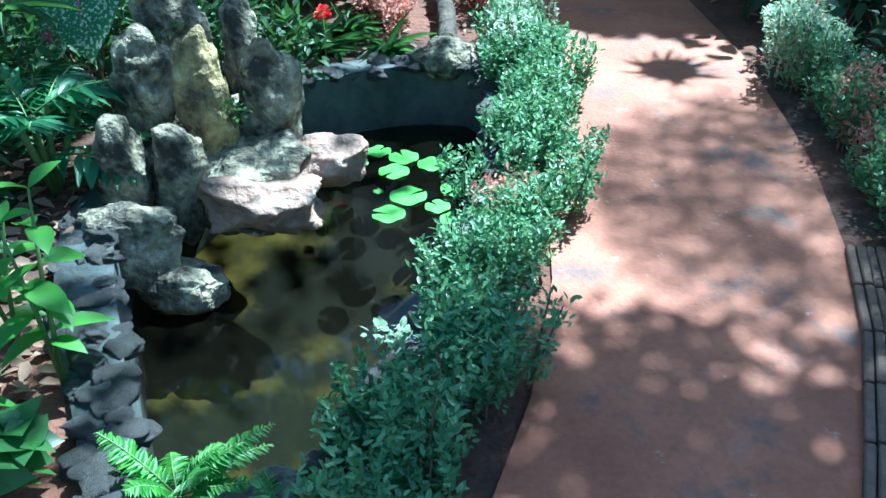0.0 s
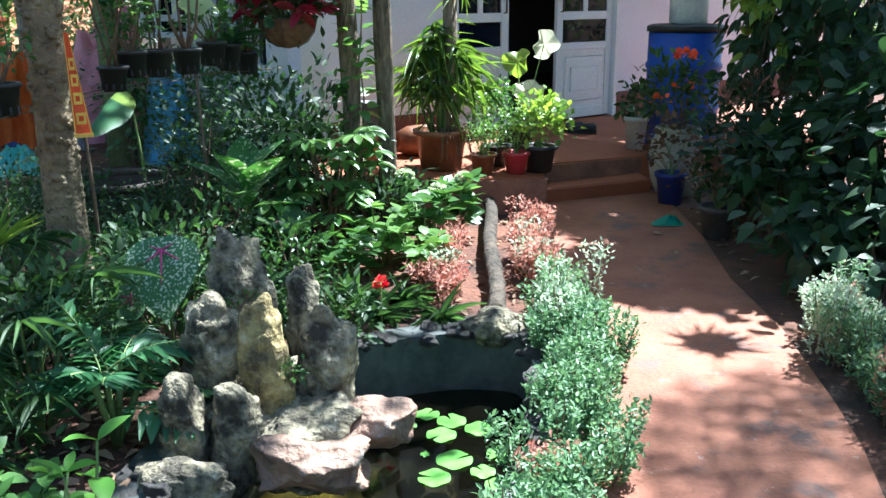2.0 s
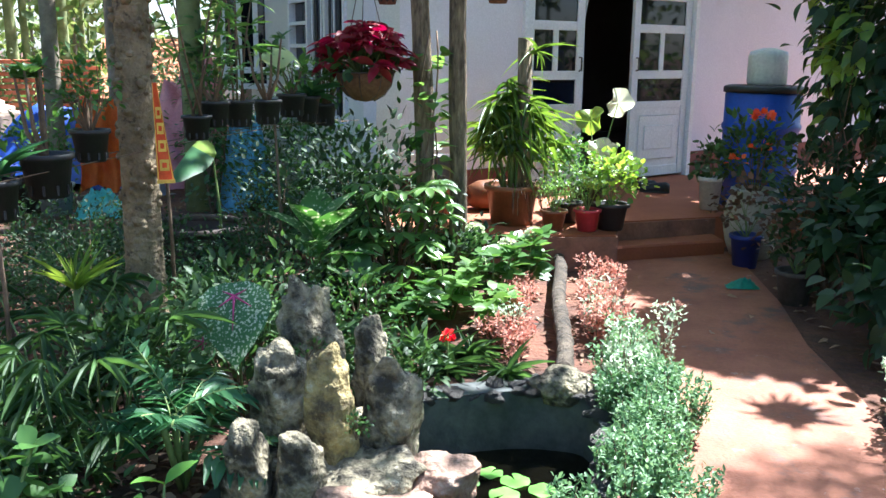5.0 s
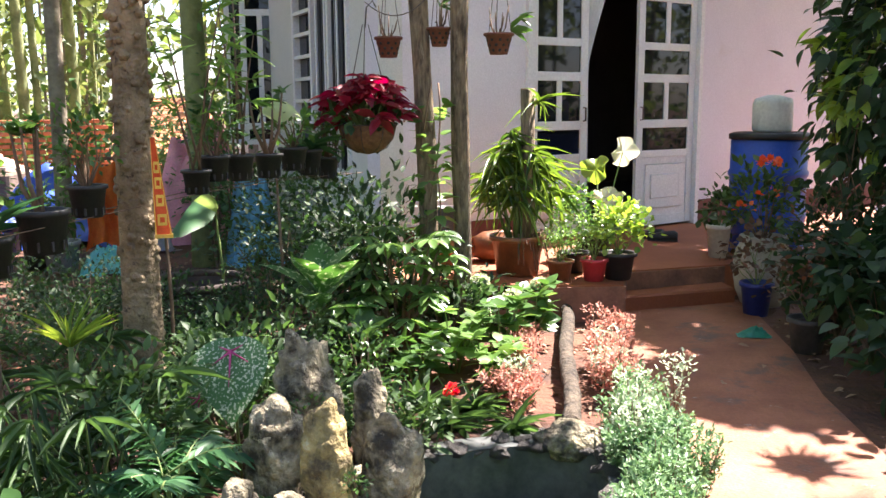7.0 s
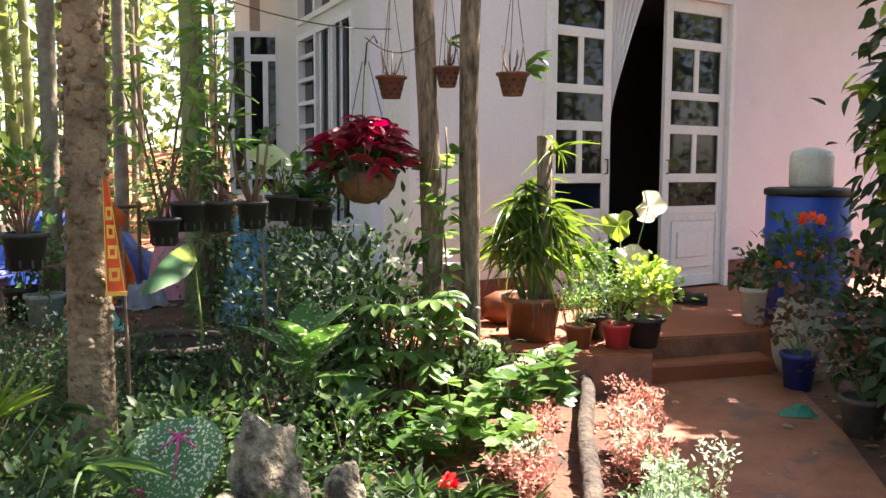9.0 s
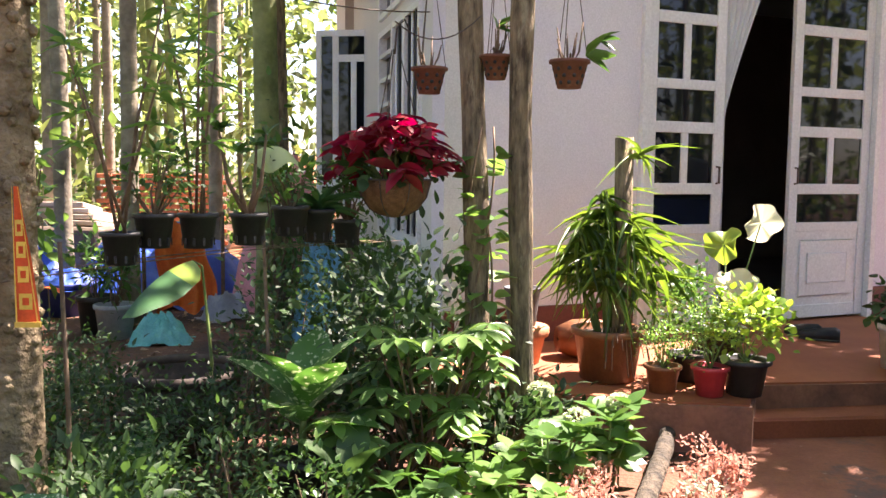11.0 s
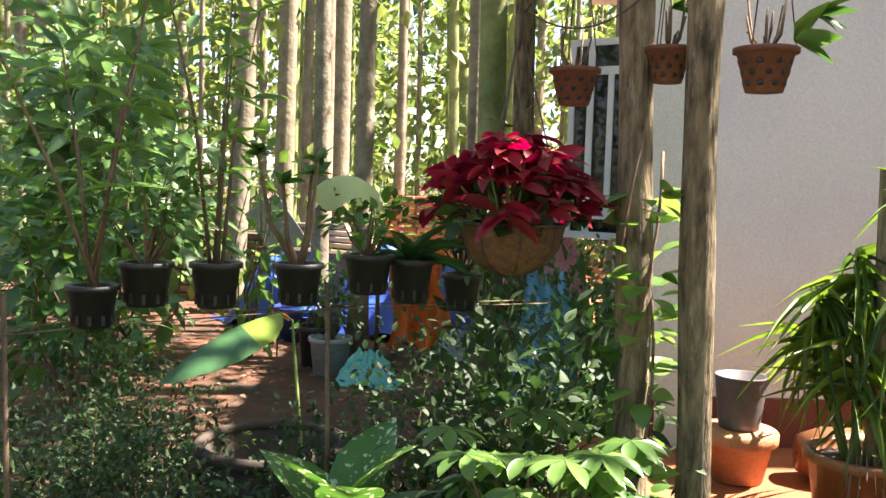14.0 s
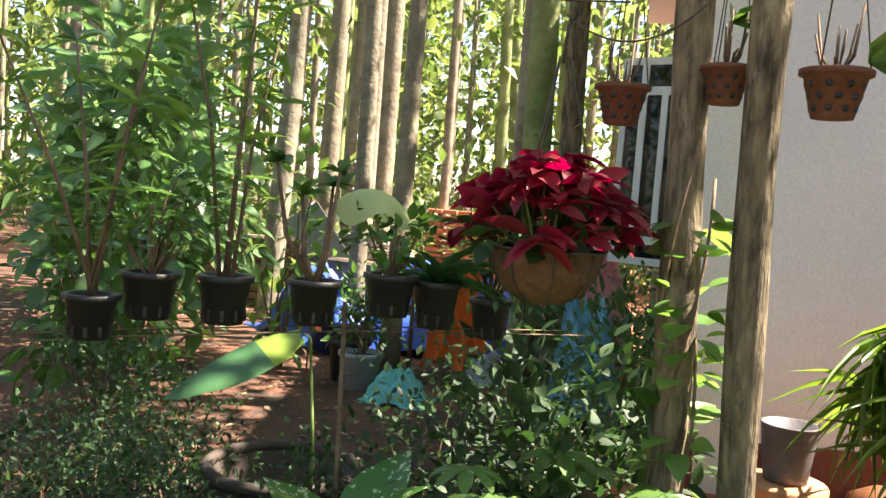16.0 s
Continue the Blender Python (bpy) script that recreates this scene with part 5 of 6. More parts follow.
def shoe(at, turn):
    root = thing("shoe", at, "black rubber shoe lying on the terrace", "shoe", "pair of black shoes", turn=turn)
    g = G()
    rows = [(-0.13, 0.030, 0.05), (-0.10, 0.040, 0.062), (-0.03, 0.040, 0.058), (0.04, 0.046, 0.05), (0.10, 0.044, 0.042), (0.14, 0.022, 0.030)]
    k = 10
    v = [(x, w_ * math.cos(a), max(0.006, h_ * 1.45 * (0.5 + 0.62 * math.sin(a)))) for x, w_, h_ in rows for a in np.linspace(0, math.tau, k, endpoint=False)]
    f = [(i * k + j, i * k + (j + 1) % k, (i + 1) * k + (j + 1) % k, (i + 1) * k + j) for i in range(5) for j in range(k)] + [tuple(range(k - 1, -1, -1)), tuple(range(5 * k, 6 * k))]
    g.add(v, f)
    part("upper", g, M_SHOE, root)
    g = G()
    g.add([(x, w_ * sg * 1.05, z) for z in (0, 0.012) for sg in (-1, 1) for x, w_, _ in rows], [tuple(range(5, -1, -1)) + tuple(range(6, 12)), tuple(range(12, 18)) + tuple(range(23, 17, -1))] + [(i, i + 1, i + 13, i + 12) for i in range(5)] + [(i + 1, i, i + 12, i + 13) for i in range(6, 11)])
    part("sole", g, M_BLACKPOT, root)


shoe((0.92, 8.60, tz(0.92, 8.6)), 150)
shoe((1.02, 8.50, tz(1.02, 8.5)), 175)


def drum():
    x, y = 1.84, 8.15
    root = thing("water_drum", (x, y, tz(x, y)), "big blue plastic drum with a black lid", "drum")
    g = G()
    R = 0.315
    prof = [(0.02, 0), (R - 0.02, 0), (R, 0.02), (R, 0.30), (R + 0.014, 0.32), (R + 0.014, 0.35), (R, 0.37), (R, 0.66), (R + 0.014, 0.68), (R + 0.014, 0.71), (R, 0.73), (R, 0.97), (R - 0.015, 1.0), (0.02, 1.0)]
    g.lathe(prof, 40)
    part("body", g, M_BLUE, root)
    g = G()
    g.lathe([(0.02, 1.001), (R - 0.01, 1.001), (R + 0.018, 0.985), (R + 0.018, 1.03), (R - 0.02, 1.045), (R - 0.04, 1.03), (0.02, 1.03)], 40)
    part("lid", g, M_BLACKPOT, root, "black clamped lid")
    j = thing("water_jug", (x + 0.02, y + 0.02, tz(x, y) + 1.046), "cloudy white plastic jug on the blue drum", "jug")
    g = G()
    g.lathe([(0.01, 0), (0.15, 0), (0.165, 0.02), (0.165, 0.24), (0.15, 0.28), (0.08, 0.30), (0.05, 0.31), (0.01, 0.31)], 26)
    part("body", g, M_JUG, j)


drum()
root = thing("flower_jar", (1.64, 7.30, 0), "big beige cement jar planted with orange flowers", "potted plant")
g = G()
g.lathe([(0.02, 0), (0.15, 0), (0.20, 0.12), (0.225, 0.28), (0.21, 0.42), (0.17, 0.50), (0.185, 0.53), (0.18, 0.545), (0.16, 0.545), (0.15, 0.50), (0.01, 0.47)], 32)
part("jar", g, M_BEIGE, root)
g, s = G(), G()
ends = bush(g, (-0.06, 0, 0.78), (0.22, 0.22, 0.26), 380, 0.075, T_LANCE, 0.5, 18)
twigs(s, (0, 0, 0.45), ends, 0.007)
part("foliage", g, L_DARK, root)
part("branching_stem", s, M_STEM, root)
for c, k in (((0.0, -0.06, 1.10), 46), ((-0.18, -0.12, 0.76), 8), ((-0.02, -0.2, 0.88), 8)):
    g = G()
    d = dirs(k, -0.2, 1)
    g.leaves(np.array(c) + d * 0.05 * (1.3, 1, 0.8), d, 0.045, T_OVAL, 0.9, tilt=0.8)
    part("flower_head", g, L_ORANGE, root, "bright orange flower cluster")
herb((1.40, 7.86, tz(1.40, 7.86)), 0.10, 0.28, M_JUG, "dark-leaved plant in a white pot", L_DARK, 160, 0.06, 0.12, 0.14, 0.008, T_OVAL)
herb((1.52, 6.92, 0), 0.115, 0.25, M_DBLUE, "dry twiggy plant in a dark blue pot", L_BROWN, 150, 0.05, 0.2, 0.2, 0.012, T_OVAL)
herb((1.62, 5.92, 0), 0.12, 0.22, mat("dark_grey_cement", (0.05, 0.045, 0.04), (0.11, 0.10, 0.09), 8, 0.8, 0.3, 50), "dry twiggy plant in a dark grey pot", L_BROWN, 220, 0.05, 0.26, 0.24, 0.012, T_OVAL)


def cloth(name, at, size, material, label, category="cloth", seed=0.0, turn=0.0, peak=0.6, nx=26, power=2.0):
    """A crumpled sheet lying over something."""
    root_m = G()

    def shape(a, b):
        x, y = (a - 0.5) * 2, (b - 0.5) * 2
        r = min(1.0, math.hypot(x, y * 0.95))
        q = Vector((a * 3 + seed, b * 3, seed))
        z = size[2] * max(0.0, 1 - r ** power) * (0.75 + 0.5 * noise.noise(q)) + size[2] * (1.1 - r ** 4) * (0.34 * abs(noise.noise(q * 2.6)) + 0.16 * abs(noise.noise(q * 6.5)) + 0.05 * noise.noise(q * 15))
        return (x * size[0] / 2 * (1 + 0.15 * noise.noise(q * 2)), y * size[1] / 2 * (1 + 0.15 * noise.noise(q * 2 + Vector((5, 0, 0)))), max(0.004, z))
    root_m.add(*sheet(nx, nx, shape))
    ob = tagged(new(name, root_m.mesh(name, material)), label, category)
    ob.matrix_basis = pose(*at, 0, 0, turn)
    return ob


cloth("plastic_scrap", (1.36, 6.22, 0.013), (0.22, 0.12, 0.07), mat("green_plastic", (0.01, 0.16, 0.10), (0.03, 0.26, 0.17), 8, 0.5, 0.2, 40), "crumpled green plastic scrap beside the path", "plastic scrap", 3.0)

# pots by the wall
herb_black = thing("plant_pot", (-0.80, 7.02, tz(-0.8, 7.02) + 0.23), "grey-black ribbed plastic pot standing in a terracotta pot", "pot")
g = G()
g.lathe([(0.02, 0), (0.085, 0)] + [(0.088 + 0.022 * t + 0.002 * (i % 2), 0.02 + 0.20 * t) for i, t in enumerate(np.linspace(0, 1, 15))] + [(0.116, 0.23), (0.104, 0.23), (0.09, 0.05), (0.01, 0.05)], 30)
part("pot", g, mat("faded_black_plastic", (0.07, 0.065, 0.07), (0.13, 0.12, 0.125), 8, 0.55, 0.1, 50), herb_black)
root = thing("terracotta_pot", (-0.80, 7.02, tz(-0.8, 7.02)), "orange terracotta pot carrying a black plastic pot", "pot")
g = G()
g.lathe([(0.02, 0), (0.11, 0), (0.145, 0.16), (0.165, 0.165), (0.17, 0.18), (0.17, 0.215), (0.16, 0.225), (0.01, 0.226)], 30)
part("pot", g, mat("orange_terracotta", (0.48, 0.20, 0.09), (0.60, 0.28, 0.14), 8, 0.8, 0.3, 60), root)
root = thing("clay_jar", (-0.42, 7.32, tz(-0.42, 7.32) + 0.12), "reddish clay jar lying on its side by the wall", "jar", turn=30)
g = G()
prof = [(0.01, -0.22), (0.08, -0.22), (0.12, -0.12), (0.125, 0.02), (0.10, 0.14), (0.07, 0.19), (0.085, 0.22), (0.07, 0.22), (0.05, 0.17), (0.01, 0.10)]
k = 24
v = [(z, r * math.cos(a), r * math.sin(a)) for r, z in prof for a in np.linspace(0, math.tau, k, endpoint=False)]
g.add(v, [(i * k + j, i * k + (j + 1) % k, (i + 1) * k + (j + 1) % k, (i + 1) * k + j) for i in range(len(prof) - 1) for j in range(k)] + [tuple(range(k)), tuple(range((len(prof) - 1) * k, len(prof) * k))])
part("body", g, M_TERRAB, root)

# ---- the beds left of the path ----
def broad_leaf_plant(at, h, n, size, material, label, stems=5, spread=0.16, category="leafy plant", group="", tpl=T_OVAL, width=0.62, whorl=7, name="leafy_plant"):
    """Upright stems with whorls of broad leaves, each leaf a part."""
    root = thing(name, at, label, category, group)
    s = G()
    for k in range(stems):
        a = k * 2.4 + rng.uniform(-0.3, 0.3)
        e = np.array([spread * math.cos(a) * rng.uniform(0.4, 1), spread * math.sin(a) * rng.uniform(0.4, 1), h * rng.uniform(0.65, 1.05)])
        s.tube([(0.02 * math.cos(a), 0.02 * math.sin(a), -0.03), (e * (0.5, 0.5, 0.55)).tolist(), e.tolist()], [0.009, 0.007, 0.004], 6)
        for lev, m_ in ((1.0, whorl), (0.72, whorl - 2), (0.45, max(2, whorl - 4))):
            c = e * (lev ** 0.8, lev ** 0.8, lev)
            for j in range(m_):
                b = j * math.tau / m_ + rng.uniform(-0.3, 0.3)
                g = G()
                g.leaves([c], [(math.cos(b), math.sin(b), rng.uniform(-0.1, 0.75) if lev == 1.0 else rng.uniform(-0.3, 0.3))], size * rng.uniform(0.7, 1.15) * (1.1 - 0.2 * (lev == 1.0)), tpl, width)
                part("leaf", g, material, root)
    part("branching_stem", s, M_GSTEM, root)
    return root


def young_plant(at, h, size, stems, spread, label="young plant with paired broad bright green leaves"):
    """Soft upright stems with crosswise pairs of broad leaves, each leaf a part."""
    root = thing("young_plant", at, label, "leafy plant", "bright young plants by the pond")
    for k in range(stems):
        a0 = k * 2.4 + rng.uniform(0, 1)
        e = np.array([spread * math.cos(a0), spread * math.sin(a0), h * (1.0 if k == 0 else rng.uniform(0.6, 0.9))])
        g = G()
        g.tube([(0, 0, -0.02), (e * (0.35, 0.35, 0.5)).tolist(), e.tolist()], [0.007, 0.006, 0.003], 6)
        part("stem", g, M_GSTEM, root)
        levels = np.linspace(0.32, 1.0, 5 if h > 0.4 else 4)
        for i, t in enumerate(levels):
            c = e * (t ** 1.4, t ** 1.4, t)
            for sg in (0, math.pi):
                b = a0 + i * math.pi / 2 + sg + rng.uniform(-0.25, 0.25)
                up = 0.9 if i == len(levels) - 1 else rng.uniform(-0.1, 0.35)
                g = G()
                g.leaves([c], [(math.cos(b), math.sin(b), up)], size * rng.uniform(0.8, 1.15) * (0.75 if i == len(levels) - 1 else 1.0), T_YOUNG, 0.46, tilt=0.15)
                part("leaf", g, L_YOUNG, root)
    return root


young_plant((-0.92, 1.99, 0), 0.55, 0.135, 2, 0.05)
young_plant((-1.12, 2.20, 0), 0.36, 0.095, 2, 0.06)
young_plant((-1.28, 1.88, 0), 0.36, 0.14, 4, 0.12)
young_plant((-1.08, 1.72, 0), 0.24, 0.12, 3, 0.08)
young_plant((-1.58, 1.95, 0), 0.30, 0.13, 3, 0.10)
young_plant((-1.76, 2.42, 0), 0.20, 0.075, 2, 0.05)
for at, h, sz in (((-1.62, 2.42, 0), 0.42, 0.085), ((-1.32, 2.38, 0), 0.28, 0.075)):
    broad_leaf_plant(at, h, 0, sz, L_MID, "thin branching seedling with small oval leaves", 4, 0.16, whorl=5, width=0.75)
broad_leaf_plant((-0.98, 1.66, 0), 0.22, 0, 0.09, L_MID, "low soft-leaved green plant beside the stone rim", 6, 0.15, tpl=T_HEART, width=0.95, whorl=5)
fern("fern", (-0.55, 1.60, 0.03), 20, 0.27, 0.042, L_YOUNG, "bright green fern at the pond's near edge", 0.4, 0.2, 0.9, 26, 0.28)
fern("fern", (-0.30, 1.48, 0.02), 11, 0.22, 0.035, L_YOUNG, "small green fern between the rim stones", 0.35, 0.3, 0.85, 26, 0.15)
lady_palm((-1.62, 3.10, 0), 20, 0.60, 0.21, L_DARK, "lady palm with fans of narrow drooping leaflets", 0.34)
lady_palm((-1.80, 2.75, 0), 12, 0.40, 0.19, L_DUSK, "dark lady palm with thin drooping fans", 0.30)
lady_palm((-2.05, 3.45, 0), 16, 0.58, 0.22, L_DUSK, "dark lady palm in the flower bed", 0.36)
fern("fern", (-1.27, 2.98, 0.02), 15, 0.40, 0.14, L_FERN, "large glossy fern leaning over the rockery", 0.32, 0.2, 0.85, 12, 0.25, aim=(0.25, -0.1, 0), height=0.30)
fern("fern", (-0.98, 3.10, 0.18), 5, 0.14, 0.05, L_MID, "small blue-green fern rooted between rocks", 0.2, 0.1, 0.6, 10, 0.4)
shrub("moss_tuft", (-0.655, 3.10, 0.22), (0.05, 0.05, 0.04), 90, 0.022, T_SMALL, L_MID, "little green plant growing in a rock cleft", 0.9, 8, "plant", r=0.003)
shrub("moss_tuft", (-0.90, 3.33, 0.42), (0.09, 0.06, 0.035), 120, 0.02, T_SMALL, L_MID, "moss growing over the rock", 0.9, 8, "plant", r=0.003)

for at, rad, n_, m_ in (((-1.35, 3.85, 0), (0.30, 0.22, 0.28), 900, L_DARK), ((-0.95, 3.85, 0), (0.24, 0.16, 0.24), 700, L_DARK), ((-1.65, 3.35, 0), (0.28, 0.25, 0.28), 900, L_DARK), ((-0.62, 3.95, 0), (0.20, 0.10, 0.16), 400, L_DARK), ((-2.05, 2.85, 0), (0.30, 0.28, 0.20), 700, L_MID), ((-1.75, 2.75, 0), (0.25, 0.22, 0.18), 600, L_DARK)):
    shrub("low_shrub", at, rad, n_, 0.06, T_LANCE, m_, "dark leafy undergrowth behind the rockery", 0.45, 26, group="dark undergrowth")

# caladium
root = thing("caladium", (-1.25, 3.60, 0), "caladium with white-speckled leaves and pink ribs", "leafy plant")
for (x, y, z), d, s_ in (((0.0, -0.06, 0.58), (0.12, -0.55, -0.75), 0.29), ((-0.16, -0.02, 0.36), (-0.7, -0.5, -0.45), 0.17)):
    g = G()
    g.leaves([(x, y, z)], [d], s_, T_HEART, 1.08, tilt=0.02, up=(0, -0.8, 0.6))
    leaf = part("leaf", g, L_CALAD, root)
    dv = Vector(d).normalized()
    side = Vector((0, -0.8, 0.6)).cross(dv).normalized()
    nrm = dv.cross(side)
    g = G()
    for a in (-2.1, -1.0, 0.0, 1.0, 2.1):
        b = Vector((x, y, z)) + nrm * 0.006
        e = b + (dv * math.cos(a) + side * math.sin(a)) * s_ * (0.5 if a == 0 else 0.30 if abs(a) < 1.5 else 0.20) - Vector((0, 0, 0.004))
        g.tube([b[:], e[:]], [0.006, 0.0015], 5)
    part("rib", g, mat("pink_leaf_rib", (0.45, 0.04, 0.16), (0.55, 0.08, 0.22), 8, 0.5, 0.0, 40), leaf, "crimson pink leaf ribs")
    g = G()
    g.tube([(0, 0, -0.02), (x * 0.6, y * 0.6, z * 0.6), (x, y, z)], [0.007, 0.006, 0.005], 6)
    part("stalk", g, M_GSTEM, root)


def dieffenbachia(at, label, h=0.55, n=9, size=0.30, m=L_DIEF):
    root = thing("dieffenbachia", at, label, "leafy plant")
    g = G()
    g.tube([(0, 0, -0.02), (0.01, 0, h * 0.5), (0.02, -0.01, h)], [0.02, 0.017, 0.013], 8)
    part("stem", g, M_GSTEM, root)
    for k in range(n):
        a = k * 2.4
        t = 0.45 + 0.55 * k / n
        g = G()
        g.leaves([(0.02 * t, 0, h * t)], [(math.cos(a), math.sin(a), 0.5 + 3.2 * (t - 0.45))], size * rng.uniform(0.8, 1.15), T_YOUNG, 0.5, tilt=0.1)
        part("leaf", g, m, root)


dieffenbachia((-1.34, 5.16, 0.18), "dieffenbachia with cream-speckled pointed leaves", 0.35, 9, 0.39)
dieffenbachia((-1.9, 4.75, 0), "speckled dieffenbachia low in the bed", 0.25, 7, 0.28)
dieffenbachia((-1.05, 5.0, 0), "broad dark glossy leaves low in the bed", 0.25, 7, 0.28, L_DARK)
root = thing("plant_pot", (-1.32, 5.17, 0), "black plastic pot under the dieffenbachia", "pot")
pot(root, 0.15, 0.12, 0.24, M_BLACKPOT)
root = thing("clay_tub", (-2.26, 5.62, 0), "large dull clay tub standing open in the bed", "tub")
g = G()
g.lathe([(0.02, 0), (0.20, 0), (0.27, 0.2), (0.30, 0.42), (0.285, 0.42), (0.25, 0.2), (0.01, 0.12)], 36)
M_TUB = mat("dull_clay_tub", (0.03, 0.024, 0.02), (0.085, 0.06, 0.045), 6, 0.85, 0.3, 40)
part("basin", g, M_TUB, root)
g = G()
g.tube([(0.305 * math.cos(a), 0.305 * math.sin(a), 0.438) for a in np.linspace(0, math.tau, 37)], 0.026, 8, cap=False)
part("rim", g, M_TUB, root)
root = thing("taro", (-2.12, 5.62, 0), "taro with one long drooping green leaf, yellowing at its stalk", "leafy plant")
g = G()
tv, tf = blade(0.30, -0.35, ((0, 0.06), (0.08, 0.28), (0.2, 0.42), (0.34, 0.48), (0.5, 0.5), (0.66, 0.44), (0.8, 0.31), (0.92, 0.14), (1, 0)))
dv, sv, uv = Vector((-0.02, -0.97, -0.05)), Vector((0.97, -0.02, 0.22)), Vector((-0.2, -0.05, 0.97))
tp = [(Vector((-0.03, -0.06, 1.02)) + (dv * q[0] + sv * q[1] * 0.42 + uv * (q[2] + 0.012 * math.sin(19 * q[0]) * (q[1] != 0))) * 0.60)[:] for q in tv]
g.add(tp, tf[6:]).add(tp, tf[:6], 1)
part("leaf", g, [L_FERN, L_LIME], root)
g = G()
g.tube([(0, 0, -0.02), (0.03, 0.01, 0.5), (0.0, -0.02, 0.99), (-0.03, -0.06, 1.02)], [0.012, 0.009, 0.006, 0.005], 6)
part("stalk", g, M_GSTEM, root)
root = thing("withered_stalk", (-5.46, 8.19, 0), "single orange leaf on a thin dry stick", "plant")
g = G()
g.tube([(0, 0, -0.02), (0.005, 0, 0.2), (0, 0, 0.39)], 0.008, 6)
part("stick", g, M_STEM, root)
g = G()
g.leaves([(-0.08, 0, 0.39)], [(1, 0.3, -0.1)], 0.19, T_OBLONG, 0.6, tilt=0.02)
part("leaf", g, L_ORANGE, root)

# bright hydrangea-like plants and scheffleras, one object each
for at, h, sz, m_ in (((-0.55, 5.25, 0), 0.34, 0.12, L_BRIGHT), ((-0.30, 5.45, 0), 0.38, 0.12, L_MID), ((-0.30, 5.05, 0), 0.26, 0.11, L_BRIGHT), ((-0.72, 5.0, 0), 0.26, 0.11, L_MID), ((-0.10, 5.85, 0), 0.40, 0.12, L_MID)):
    broad_leaf_plant(at, h, 0, sz, m_, "bushy plant with broad serrated green leaves", 6, 0.17, group="leafy bedding plants", whorl=6, width=0.7)
for i, (x, y, z) in enumerate(((-0.23, 5.72, 0.36), (-0.06, 5.9, 0.40), (-0.46, 6.0, 0.40))):
    root = thing("hydrangea", (x, y, 0), "white hydrangea flower head on leafy stem", "flower", "white hydrangeas")
    g = G()
    d = dirs(170, -0.4, 1)
    g.leaves(np.array((0, 0, z)) + d * (0.05, 0.05, 0.035), d + rng.normal(0, 0.3, (170, 3)), 0.022, T_OVAL, 0.95, tilt=0.8)
    part("flower_head", g, L_HYDR, root)
    g = G()
    g.tube([(0, 0, -0.02), (0, 0, z)], 0.006, 6)
    part("stem", g, M_GSTEM, root)
    g = G()
    g.leaves([(0, 0, z * t) for t in (0.45, 0.6, 0.8, 0.9) for _ in range(3)], dirs(12, -0.1, 0.4), 0.12, T_OVAL, 0.7)
    part("foliage", g, L_BRIGHT, root)


def schefflera(at, label, heads, h, leaf=0.125, m=L_SCHEF):
    root = thing("schefflera", at, label, "shrub")
    g, s = G(), G()
    for k in range(heads):
        d = dirs(1, 0.15, 0.95)[0]
        e = np.array([d[0] * 0.32, d[1] * 0.32, h * rng.uniform(0.45, 1.0)])
        s = G()
        s.tube([(0, 0, -0.02), (e * (0.5, 0.5, 0.5)).tolist(), e.tolist()], [0.009, 0.007, 0.004], 5, cap=False)
        part("stem", s, M_STEM, root)
        a = np.arange(8) * math.tau / 8 + rng.uniform(0, 1)
        g.leaves([e] * 8, np.c_[np.cos(a), np.sin(a), np.full(8, -0.12)], leaf * rng.uniform(0.85, 1.15), T_OBLONG, 0.40, tilt=0.1)
    part("foliage", g, m, root)


schefflera((-0.92, 5.62, 0), "schefflera shrub with glossy finger-like leaves", 34, 0.78)
schefflera((-1.02, 5.42, 0), "low schefflera with sunlit finger-like leaves", 20, 0.45, 0.13)
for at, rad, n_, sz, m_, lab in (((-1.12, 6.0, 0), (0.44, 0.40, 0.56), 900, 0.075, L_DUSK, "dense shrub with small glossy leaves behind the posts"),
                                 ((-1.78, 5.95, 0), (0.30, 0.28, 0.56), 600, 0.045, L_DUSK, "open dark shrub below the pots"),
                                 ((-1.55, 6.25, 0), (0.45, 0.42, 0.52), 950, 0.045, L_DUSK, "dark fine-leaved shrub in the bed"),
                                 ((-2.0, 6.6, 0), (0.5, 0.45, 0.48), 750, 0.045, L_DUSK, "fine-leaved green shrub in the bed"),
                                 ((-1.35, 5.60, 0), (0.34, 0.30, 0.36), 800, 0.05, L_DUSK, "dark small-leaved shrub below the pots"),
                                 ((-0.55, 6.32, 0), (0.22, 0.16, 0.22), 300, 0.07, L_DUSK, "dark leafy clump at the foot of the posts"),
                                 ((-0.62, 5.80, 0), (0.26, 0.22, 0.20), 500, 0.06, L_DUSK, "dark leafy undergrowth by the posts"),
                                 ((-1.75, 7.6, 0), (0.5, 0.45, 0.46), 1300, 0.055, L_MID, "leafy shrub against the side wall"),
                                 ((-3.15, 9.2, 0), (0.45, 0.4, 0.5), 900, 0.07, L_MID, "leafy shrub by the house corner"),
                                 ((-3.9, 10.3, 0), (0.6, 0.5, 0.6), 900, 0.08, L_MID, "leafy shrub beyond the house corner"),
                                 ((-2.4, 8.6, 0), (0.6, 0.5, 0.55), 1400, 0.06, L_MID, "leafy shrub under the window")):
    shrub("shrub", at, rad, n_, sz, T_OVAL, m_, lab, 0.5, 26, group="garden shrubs")
